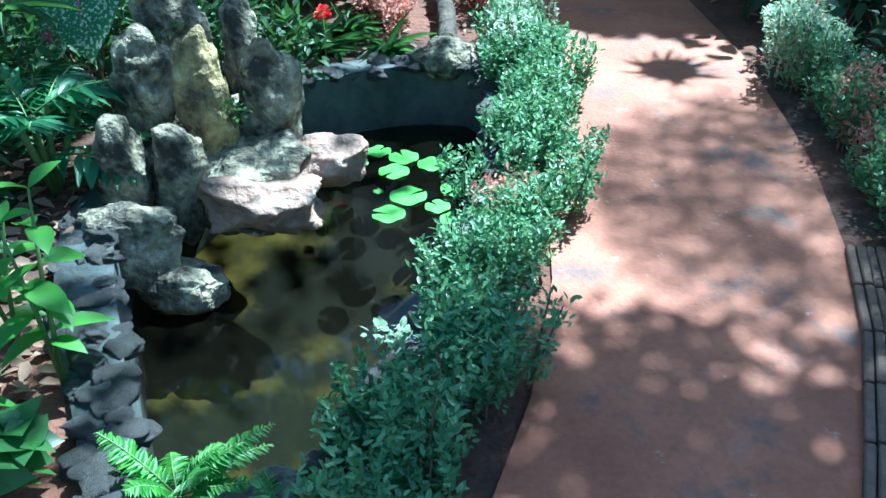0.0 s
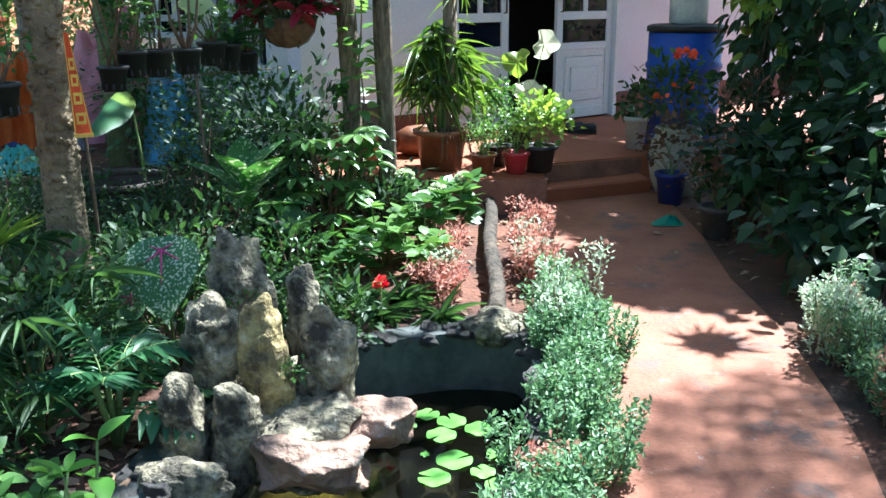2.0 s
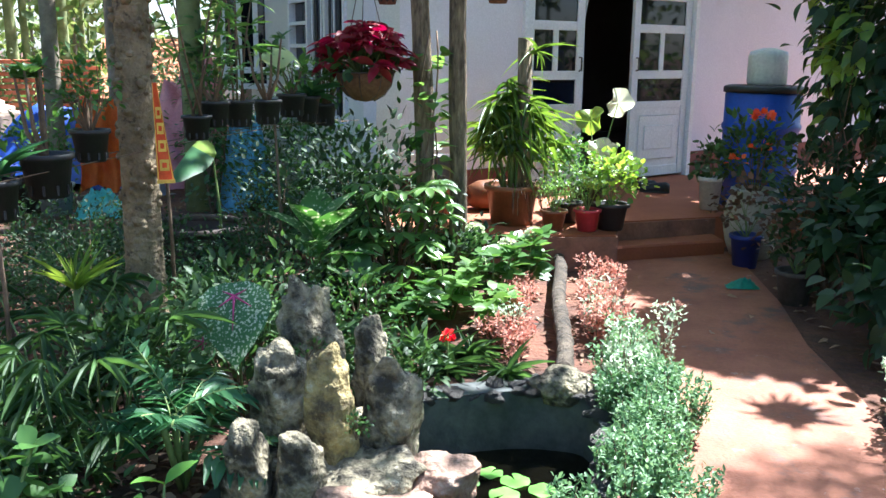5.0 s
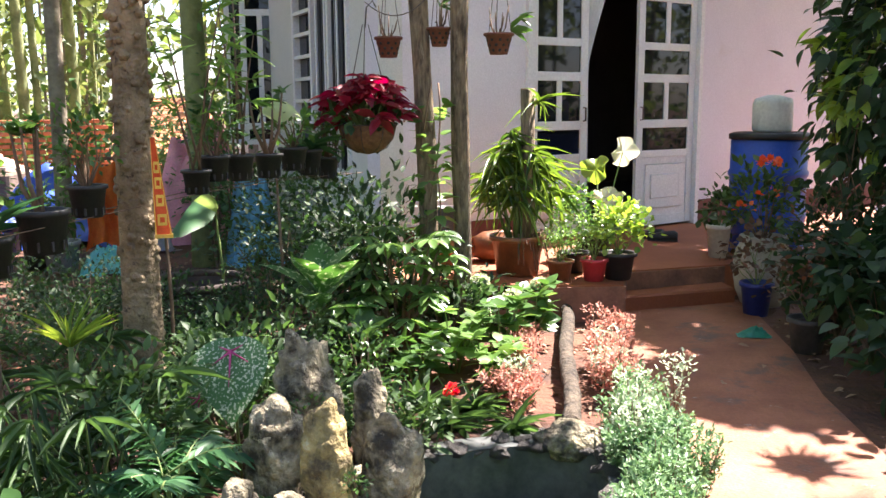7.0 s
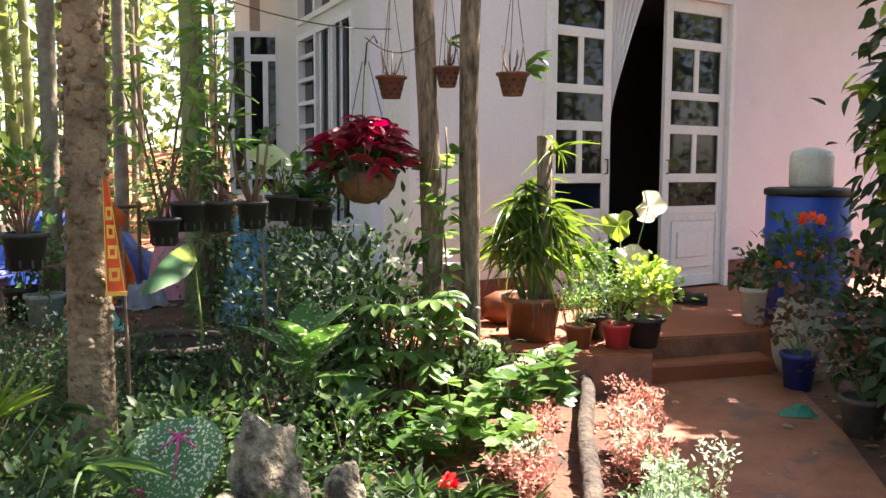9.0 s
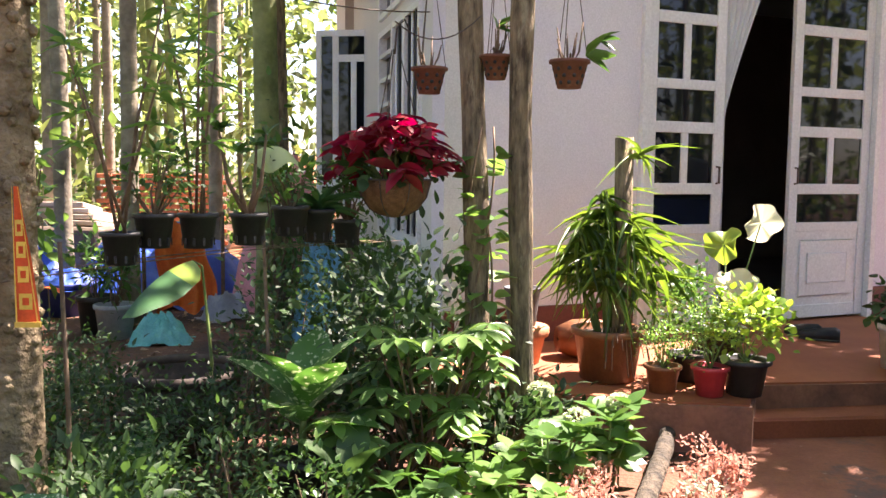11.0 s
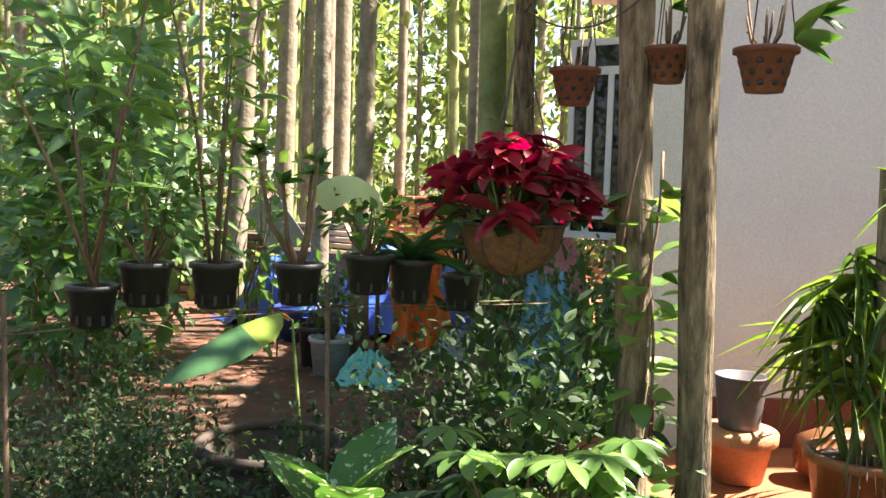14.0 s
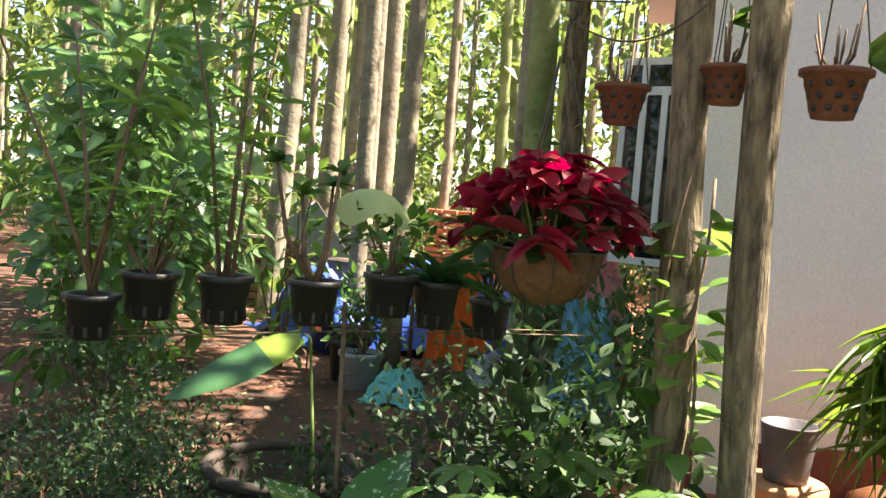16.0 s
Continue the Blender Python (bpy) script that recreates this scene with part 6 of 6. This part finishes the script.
for at, rad, n_, m_ in (((-2.2, 4.95, 0), (0.40, 0.32, 0.34), 1900, L_DARK), ((-2.65, 4.9, 0), (0.40, 0.35, 0.36), 1900, L_DARK), ((-3.1, 5.6, 0), (0.45, 0.4, 0.32), 1600, L_DARK), ((-3.7, 5.6, 0), (0.45, 0.4, 0.36), 1600, L_DARK), ((-1.75, 5.35, 0), (0.25, 0.25, 0.34), 1100, L_DARK), ((-1.95, 4.45, 0), (0.38, 0.32, 0.26), 1700, L_MID), ((-2.45, 4.6, 0), (0.42, 0.38, 0.30), 1800, L_DARK), ((-1.70, 5.0, 0), (0.32, 0.32, 0.28), 1500, L_MID), ((-2.75, 5.3, 0), (0.42, 0.38, 0.26), 1500, L_MID), ((-1.55, 4.25, 0), (0.32, 0.25, 0.26), 1300, L_DARK),
                        ((-2.1, 4.0, 0), (0.35, 0.3, 0.25), 1300, L_MID), ((-2.9, 4.2, 0), (0.4, 0.35, 0.3), 1300, L_MID), ((-3.3, 5.0, 0), (0.4, 0.35, 0.28), 1100, L_DARK), ((-1.3, 4.5, 0), (0.3, 0.25, 0.28), 1200, L_DARK), ((-0.95, 4.45, 0), (0.25, 0.22, 0.24), 900, L_MID)):
    # shrubs past y 4.7 take the leaf colour with shade put in
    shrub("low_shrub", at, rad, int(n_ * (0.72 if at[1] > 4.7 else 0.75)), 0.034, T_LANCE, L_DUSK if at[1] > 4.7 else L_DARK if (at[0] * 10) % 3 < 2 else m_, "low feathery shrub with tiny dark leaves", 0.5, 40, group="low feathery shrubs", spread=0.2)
for at in ((-0.75, 4.25, 0), (-0.45, 4.30, 0), (-0.15, 4.28, 0), (-0.35, 4.55, 0), (-0.62, 4.6, 0)):
    root = thing("grassy_plant", at, "low grassy plant with narrow dark leaves", "plant", "grassy edging plants")
    g = G()
    g.leaves([(0, 0, 0)] * 46, dirs(46, 0.15, 0.9), rng.uniform(0.12, 0.24, 46), T_STRAP, 0.10)
    part("foliage", g, L_DARK, root)
root = thing("red_flower", (-0.44, 4.18, 0), "single scarlet flower on a leafy stem", "flower")
g = G()
d = dirs(34, -0.4, 1)
g.leaves(np.array((0, 0, 0.24)) + d * 0.016, d, 0.03, T_OVAL, 0.9, tilt=0.8)
part("flower_head", g, L_FLOWER, root)
g = G()
g.tube([(0, 0, 0), (0, 0, 0.24)], 0.004, 5)
part("stem", g, M_GSTEM, root)
root = thing("papyrus", (-1.98, 3.62, 0), "tuft of upright narrow yellow-green leaves", "plant")
g = G()
g.leaves([(0, 0, 0.55)] * 26, dirs(26, 0.62, 0.98), rng.uniform(0.15, 0.27, 26), T_LANCE, 0.06)
part("foliage", g, L_LIME, root)
g = G()
g.tube([(0, 0, 0), (0, 0, 0.56)], 0.012, 6)
part("stalk", g, M_GSTEM, root)
root = thing("grow_bag", (-2.42, 3.30, 0), "black plastic grow bag full of soil", "grow bag")
pot(root, 0.22, 0.2, 0.36, M_BLACKPOT, 0.004)
root = thing("garden_spotlight", (-0.66, 1.50, 0.03), "small black garden spotlight on the stone rim", "lamp", turn=25)
g = G()
g.box((-0.08, -0.05, 0.03), (0.08, 0.05, 0.075), c=0.008)
part("housing", g, M_BLACKPOT, root, smooth=False)
g = G()
g.tube([(0, 0, -0.02), (0, 0, 0.04)], 0.012, 8)
part("foot", g, M_BLACKPOT, root)
rock((-0.33, 1.56, 0.03), (0.10, 0.08, 0.07), M_RIM, 75, label="grey rim stone by the hedge", category="rock")
root = thing("water_weed", (-0.06, 2.42, -0.25), "pale sprig of water weed at the pond's edge", "plant")
g = G()
bush(g, (-0.05, 0, 0.05), (0.09, 0.05, 0.04), 110, 0.03, T_OVAL, 0.7, 8)
part("foliage", g, L_HEDGEW, root)

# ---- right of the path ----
shrub("pepper_bush", (2.66, 6.75, 0), (0.78, 0.95, 1.65), 3000, 0.118, T_HEART, L_PEPPER, "tall bush with heart-shaped hanging leaves, coloured dark for shade", 0.62, 70, r=0.02, lift=0.85, hang=0.9, spread=0.17)
shrub("pepper_bush", (2.75, 5.0, 0), (0.75, 0.9, 0.75), 1700, 0.11, T_HEART, L_PEPPER, "bush with heart-shaped leaves, coloured dark for shade", 0.65, 34, r=0.015, hang=0.8)
shrub("dry_shrub", (1.95, 6.4, 0), (0.35, 0.4, 0.45), 800, 0.05, T_LANCE, L_BROWN, "straggly brownish shrub beside the steps", 0.5, 30)
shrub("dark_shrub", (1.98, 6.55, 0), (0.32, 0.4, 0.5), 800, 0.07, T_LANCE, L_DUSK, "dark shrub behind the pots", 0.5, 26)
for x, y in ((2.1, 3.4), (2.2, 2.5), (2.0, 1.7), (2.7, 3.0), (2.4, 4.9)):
    shrub("low_shrub", (x, y, 0), (0.4, 0.4, 0.28), 900, 0.06, T_LANCE, L_DUSK, "low undergrowth beside the path, deep shade in its dark leaves", 0.5, 30, group="dark undergrowth")

# lit copy of the pepper leaves: lime colour paints the backlit bush edge
shrub("pepper_bush", (2.18, 6.70, 0), (0.44, 0.45, 1.15), 190, 0.12, T_HEART, L_LIME, "sprigs of the pepper bush, backlight put into their yellow-green", 0.6, 24, r=0.007, lift=1.15, hang=0.5, spread=0.06)

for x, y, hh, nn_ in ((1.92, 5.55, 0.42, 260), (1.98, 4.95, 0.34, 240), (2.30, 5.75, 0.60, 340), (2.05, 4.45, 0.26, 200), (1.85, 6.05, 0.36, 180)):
    shrub("pepper_plant", (x, y, 0), (0.34, 0.36, hh), nn_, 0.10, T_HEART, L_PEPPER, "pepper vine seedling with heart-shaped leaves, coloured dark for shade", 0.75, 18, group="pepper vines beside the path", lift=0.8, r=0.008, hang=0.6)

# ---- far left: sheets, tubs and timber on the red earth ----
cloth("tarpaulin", (-5.6, 10.1, 0), (2.2, 1.4, 0.8), M_TARPB, "blue tarpaulin thrown over a heap", "tarpaulin", 1.0, 20)
cloth("tarpaulin", (-6.9, 9.4, 0), (1.5, 1.0, 0.75), M_TARPB, "blue tarpaulin over crates", "tarpaulin", 8.0, -10)
cloth("mint_cloth", (-4.2, 8.1, 0), (0.52, 0.42, 0.24), M_MINT, "crumpled mint-green cloth on the ground", "cloth", 5.0, 30, nx=44)
cloth("woven_sack", (-4.35, 9.35, 0), (0.5, 0.4, 0.32), M_WSACK, "grey printed sack on the ground", "sack", 7.0, 60)
cloth("blue_sheet", (-3.0, 8.75, 0), (0.55, 0.5, 1.05), M_CYAN, "light blue plastic sheet over a stack", "plastic sheet", 2.0, 40, power=2.6)
cloth("pink_sheet", (-4.1, 10.2, 0), (1.2, 0.7, 1.25), M_PINK, "pink plastic sheet over a stack", "plastic sheet", 4.0, 30, power=2.6)
root = thing("clothes_stand", (-4.75, 9.25, 0), "orange cloth hung over a short pole", "cloth", turn=40)
g = G()
g.add(*sheet(24, 20, lambda a, b: (0.50 * (a - 0.5) * (1.15 - 0.3 * b) + 0.04 * math.sin(b * 7), 0.06 * math.sin(a * 17 + b * 2) * (1.2 - b) + 0.05 * math.sin(b * 5), 0.10 * math.sin(a * 5) ** 2 * (1 - b) + 0.03 + (0.96 + 0.05 * math.cos(a * 9)) * b)))
part("cloth", g, M_ORANGE, root)
g = G()
g.tube([(-0.4, 0.06, 1.02), (0.4, 0.06, 1.02)], 0.02, 8).tube([(-0.38, 0.06, -0.02), (-0.38, 0.06, 1.05)], 0.02, 8).tube([(0.38, 0.06, -0.02), (0.38, 0.06, 1.05)], 0.02, 8)
part("pole", g, M_STEM, root)
for at, r, h, m_, lab in (((-4.68, 8.12, 0), 0.17, 0.30, M_GREYPOT, "grey plastic pot with a sapling"), ((-4.98, 8.25, 0), 0.17, 0.34, M_BLACKPOT, "black plastic pot on the red earth"), ((-6.0, 9.0, 0), 0.33, 0.33, M_DBLUE, "dark blue plastic tub on the ground")):
    root = thing("tub" if r > 0.3 else "plant_pot", at, lab, "tub" if r > 0.3 else "pot")
    pot(root, r, r * 0.8, h, m_)
    if r < 0.3:
        g, s = G(), G()
        ends = bush(g, (0, 0, h + 0.3), (0.2, 0.2, 0.28), 160, 0.10, T_LANCE, 0.4, 12)
        twigs(s, (0, 0, h * 0.8), ends, 0.006)
        part("foliage", g, L_MID, root)
        part("branching_stem", s, M_STEM, root)
cloth("blue_cloth", (-6.0, 9.0, 0.265), (0.6, 0.55, 0.22), M_TARPB, "blue cloth heaped in the tub", "cloth", 9.0)
root = thing("timber_stack", (-8.8, 10.3, 0), "stack of old timber and boards", "timber", turn=35)
for i in range(9):
    for k in range(3):
        g = G()
        g.box((-1.1 + 0.05 * ((i * 7) % 3), -0.3 + k * 0.21, i * 0.1), (1.1 - 0.06 * ((i * 5) % 4), -0.12 + k * 0.21, i * 0.1 + 0.085), c=0.006)
        part("plank", g, M_WOODPLANK, root, smooth=False)
root = thing("board", (-7.3, 9.82, 0), "dark green board leaning slantwise on the heap", "board", turn=25)
g = G()
g.box((-0.62, -0.012, -0.22), (0.75, 0.012, 0.22), Matrix.Translation((0, 0, 0.80)) @ Matrix.Rotation(radians(52), 4, "Y") @ Matrix.Rotation(radians(-20), 4, "X"), c=0.004)
part("board_face", g, mat("dark_green_paint", (0.02, 0.03, 0.022), (0.05, 0.065, 0.045), 4, 0.6, 0.2, 40), root, smooth=False)
root = thing("plank_pile", (-7.05, 10.25, 0), "pale sawn planks lying on a dark heap", "planks", turn=10)
for k in range(4):
    g = G()
    g.box((-0.55, -0.3, 0.78 + k * 0.07), (0.55 - 0.1 * k, 0.3, 0.835 + k * 0.07), Matrix.Rotation(radians(6 * k - 9), 4, "Z") @ Matrix.Rotation(radians(-9), 4, "X"), c=0.006)
    part("plank", g, mat("pale_sawn_timber", (0.48, 0.36, 0.28), (0.62, 0.50, 0.40), 6, 0.85, 0.3, 50, stretch=(0.3, 1, 1)), root, smooth=False)
g = G()
g.box((-0.6, -0.4, -0.02), (0.6, 0.4, 0.80), c=0.03)
part("crate", g, M_WOODPLANK, root, "dark wooden crate", smooth=False)

# bricks stacked by the track
stack = thing("brick_stack", (-8.0, 13.4, 0), "stack of orange-red bricks beside the earth track", "bricks", turn=35)
g = G()
g.box((-0.105, -0.05, 0), (0.105, 0.05, 0.06), c=0.005)
brick = g.mesh("brick", mat("orange_red_brick", (0.44, 0.13, 0.06), (0.58, 0.22, 0.11), 12, 0.9, 0.4, 60, vary=0.25), False)
for i in range(15):
    for k in range(8):
        for d in (0, 1):
            ob = new("brick", brick)
            ob.parent = stack
            ob.location = (-0.84 + 0.235 * k + 0.05 * (i % 2) + rng.uniform(-0.012, 0.012), 0.13 * d + rng.uniform(-0.01, 0.01), 0.095 * i)

# ---- trees and woods ----
GT = "garden and forest trees"
tree("tree", (-3.42, 8.55, 0), 0.10, 11, "straight green mossy trunk overgrown with creeper", M_TREEG, (-3.2, 8.9, 10.0), (1.9, 1.6, 1.2), 1200, 0.19, group=GT)
tree("tree", (-5.0, 8.66, 0), 0.075, 10, "slim pale grey forest tree", M_TREE, None, (1.5, 1.5, 1.5), 700, 0.22, lean=(0.1, 0.2), group=GT)
tree("tree", (-6.5, 9.55, 0), 0.085, 10, "slim pale grey forest tree", M_TREE, None, (1.5, 1.5, 1.5), 700, 0.22, lean=(-0.2, 0.1), group=GT)
tree("tree", (-8.0, 11.2, 0), 0.12, 11, "pale grey forest tree", M_TREE, None, (1.7, 1.7, 1.6), 800, 0.24, group=GT)
# this tree's unseen crown is offset to shade the red earth
tree("tree", (-3.9, 9.6, 0), 0.09, 11, "slim dark forest tree with creeper", M_POST, (-2.8, 10.0, 7.0), (2.5, 2.0, 0.5), 2600, 0.16, group=GT)
tree("tree", (-7.4, 10.4, 0), 0.09, 11, "pale grey forest tree", M_TREE, None, (1.6, 1.6, 1.5), 700, 0.22, group=GT)
# unseen tree, crown placed so that it half shades the path
tree("tree", (4.6, 5.6, 0), 0.10, 6.8, "unseen tree added to thin the sun on the path", M_POST, (4.52, 6.40, 7.4), (1.08, 0.92, 0.25), 8600, 0.045, group=GT, dense=True)
# an added crown out of view, its lobes set to shade steps and terrace
tree("tree", (4.3, 8.4, 0), 0.10, 4.6, "unseen tree added to shade the steps and terrace", M_POST, (3.85, 8.5, 4.6), (1.0, 1.0, 0.25), 25000, 0.11, L_MID, group=GT,
     lobes=((-0.74, -1.20, 0.88, 0.62, 0.24), (-0.62, 0.05, 0.90, 0.75, 0.19), (-0.72, 0.95, 0.95, 0.65, 0.17), (-1.0, 1.95, 0.95, 0.75, 0.15), (0.0, 2.45, 0.9, 0.7, 0.12), (0.40, -1.0, 0.75, 0.80, 0.16), (0.35, 0.45, 0.85, 0.85, 0.19), (0.20, 1.45, 0.85, 0.60, 0.12)))
# two more unseen trees, added for the shade of their crowns
tree("tree", (3.2, 1.6, 0), 0.11, 5.0, "unseen tree added to shade the near path", M_POST, (2.8, 3.05, 5.2), (1.5, 1.7, 0.3), 21000, 0.08, L_MID, group=GT, dense=True)
tree("tree", (-3.4, 2.6, 0), 0.11, 5.2, "unseen tree added to shade the flower beds", M_POST, (-1.7, 7.3, 5.8), (2.7, 1.7, 0.5), 4000, 0.15, group=GT)

# an unseen spiky plant hung by the path's tree, added to cast the spiky shadow
root = thing("shadow_plant", (2.31, 5.45, 3.0), "unseen spiky plant hung up to cast its shadow on the path", "fern")
g = G()
for k in range(46):
    a = k * 2.4
    g.leaves([(0, 0, 0.03 * (k % 3))], [(math.cos(a), math.sin(a), 0.1 + 0.5 * ((k * 7) % 5) / 5)], 0.15 + 0.09 * ((k * 5) % 7) / 7, T_STRAP, 0.14, tilt=0.1)
part("foliage", g, L_MID, root)
g = G()
g.lathe([(0.01, -0.06), (0.10, -0.04), (0.13, 0.02), (0.10, 0.06), (0.01, 0.07)], 14)
part("root_ball", g, M_FIBRE, root)
g = G()
g.tube([(0, 0, 0.05), (0.3, 0.1, 0.9), (1.0, 0.0, 1.35)], 0.006, 6)
part("cord", g, M_WIRE, root)

# creeper on the green trunk and the leafy climber far left
for at, rad, n_, sz, m_, lab in (((-3.25, 8.45, 0), (0.20, 0.20, 0.9), 260, 0.08, L_MID, "creeper climbing the green trunk"), ((-5.9, 6.9, 0), (0.7, 0.6, 1.5), 750, 0.20, L_CLIMB, "tall climber with broad leaves on a pole"), ((-4.6, 5.9, 0), (0.45, 0.4, 0.75), 420, 0.15, L_MID, "young leafy sapling with drooping leaves"),
                                 ((-7.5, 7.6, 0), (0.9, 0.8, 1.4), 900, 0.19, L_CLIMB, "tall leafy bush at the wood's edge"), ((-5.6, 8.0, 0), (0.35, 0.3, 0.9), 130, 0.15, L_BRIGHT, "pale green slender sapling with thin leaves"), ((-7.61, 17.01, 0), (0.7, 0.6, 0.75), 900, 0.13, L_CLIMB, "leafy bush at the edge of the earth track"), ((-9.4, 8.4, 0), (1.0, 0.9, 1.5), 1200, 0.16, L_MID, "tall leafy bush at the wood's edge")):
    shrub("climber" if "climb" in lab else "sapling", at, rad, n_, sz, T_HEART if "climb" in lab else T_LANCE, m_, lab, 0.6, 40, "climbing plant" if "climb" in lab else "shrub", lift=0.8, r=0.014, hang=0.5)

# the rising dirt track between the trees
g = G()
g.add(*sheet(10, 40, lambda a, b: (-5.2 - 7.5 * b + (a - 0.5) * (1.8 + 1.0 * b), 12.0 + 16 * b + (a - 0.5) * 1.0, 0.01 + 1.9 * b * b + 0.02 * noise.noise(Vector((a * 6, b * 30, 0))))))
M_TRACK = mat("bright_red_earth", (0.36, 0.12, 0.05), (0.50, 0.20, 0.10), 2, 0.95, 0.5, 20, worldspace=True)
tagged(part("dirt_track", g, M_TRACK), "red earth track rising between the trees", "track", kind="structure")


def woods():
    """Far trunks, undergrowth and leaves all round, joined."""
    g = G()
    r = np.random.default_rng(3)
    spots = []
    while len(spots) < 420:
        a, d = r.uniform(0, math.tau), r.uniform(9.5, 44)
        x, y = d * math.cos(a), 2 + d * math.sin(a)
        ux, uy = (x - P_F[0]) * FX.x + (y - P_F[1]) * FX.y, -(x - P_F[0]) * FN.x - (y - P_F[1]) * FN.y
        if -2.6 < ux < 9 and -1.5 < uy < 9 or abs((x + 5.2) * 16 + (y - 12) * 7.5) / 17.7 < 0.9 and y > 11.5:
            continue
        left = 90 < math.degrees(a) % 360 < 190
        if not left and len(spots) % 2:
            spots.append(None)
            continue
        spots.append((x, y, d))
    for s in [q for q in spots if q]:
        x, y, d = s
        rad = r.uniform(0.05, 0.15)
        h = r.uniform(8, 13)
        lx, ly = r.normal(0, 0.35, 2)
        g.tube([(x + lx * t * t, y + ly * t, h * t - 0.1) for t in (0, 0.3, 0.65, 1)], [rad * 1.2, rad, rad * 0.8, rad * 0.4], 7, 0 if r.random() < 0.7 else 1, cap=False)
        m = 300
        z = r.uniform(0.5, h + 1, m) if r.random() < 0.55 else r.uniform(3.5, h + 1.5, m)
        q = r.normal(0, 0.9, (m, 2)) * (0.5 + 0.6 * (z[:, None] / h))
        g.leaves(np.c_[x + q[:, 0], y + q[:, 1], z], r.normal(0, 1, (m, 3)), r.uniform(0.14, 0.30, m) * (1 + d / 40), T_SMALL, 0.9, 2, tilt=0.8)
        m = 150
        g.leaves(np.c_[x + r.normal(0, 0.9, m), y + r.normal(0, 0.9, m), np.abs(r.normal(0, 0.95, m))], r.normal(0, 1, (m, 3)) + (0, 0, 0.5), r.uniform(0.12, 0.30, m), T_SMALL, 0.8, 3 if r.random() < 0.5 else 2, tilt=0.6)
    for k in range(170):
        a, d = r.uniform(radians(95), radians(188)), r.uniform(10, 40)
        x, y = d * math.cos(a), 2 + d * math.sin(a)
        if abs((x + 5.2) * 16 + (y - 12) * 7.5) / 17.7 < 0.8 and y > 11.5 or x > -3.2:
            continue
        rad, lx = r.uniform(0.035, 0.09), r.normal(0, 0.3)
        g.tube([(x + lx * t * t, y, 13 * t - 0.1) for t in (0, 0.4, 1)], [rad * 1.15, rad, rad * 0.5], 6, 0 if r.random() < 0.75 else 1, cap=False)
    m = 15000
    a, d = r.uniform(radians(80), radians(200), m), r.uniform(27, 47, m)
    g.leaves(np.c_[d * np.cos(a), 2 + d * np.sin(a), r.uniform(0, 15, m)], r.normal(0, 1, (m, 3)), r.uniform(0.4, 0.8, m), T_SMALL, 0.9, 2, tilt=0.8)
    ob = new("woods", g.mesh("woods", [M_TREE, M_TREEG, L_FOREST, L_MID]))
    return tagged(ob, "dense sunlit wood of slim straight trees", "woods", kind="stuff")


woods()


def litter():
    """Dry leaves on the soil."""
    g = G()
    n_ = 5200
    x, y = rng.uniform(-9, 3.2, n_), rng.uniform(0.2, 10.5, n_)
    x, y = np.r_[x, rng.uniform(-2.8, -0.95, 1300)], np.r_[y, rng.uniform(1.1, 3.3, 1300)]
    n_ = len(x)
    keep = np.ones(n_, bool)
    pl = np.array(POND)
    for i in range(n_):
        if np.min(np.hypot(pl[:, 0] - x[i], pl[:, 1] - y[i])) < 0.12 or (-0.95 < x[i] < 0.3 and 1.5 < y[i] < 4.1):
            keep[i] = False
        if (x[i] - P_F[0]) * FN.x + (y[i] - P_F[1]) * FN.y < 2.4 and x[i] > -2.2 and y[i] > 6.3:
            keep[i] = False
        if 0.4 < x[i] < 1.55 and rng.random() < 0.93 or y[i] < 2.6 and -0.4 < x[i] < 1.6:
            keep[i] = False
    x, y = x[keep], y[keep]
    n_ = len(x)
    z = 0.012 + 0.012 * rng.random(n_)
    z[(x > 0.3) & (x < 1.6)] += 0.006
    g.leaves(np.c_[x, y, z], np.c_[rng.normal(0, 1, (n_, 2)), rng.normal(0, 0.12, n_)], rng.uniform(0.03, 0.09, n_), T_LANCE, 0.5, tilt=0.25)
    return tagged(part("leaf_litter", g, leafmat("dry_brown_leaf", (0.12, 0.06, 0.03), (0.42, 0.28, 0.17), 0.8, 0.1)), "dry brown leaves scattered on the soil", "leaves", kind="stuff")


litter()
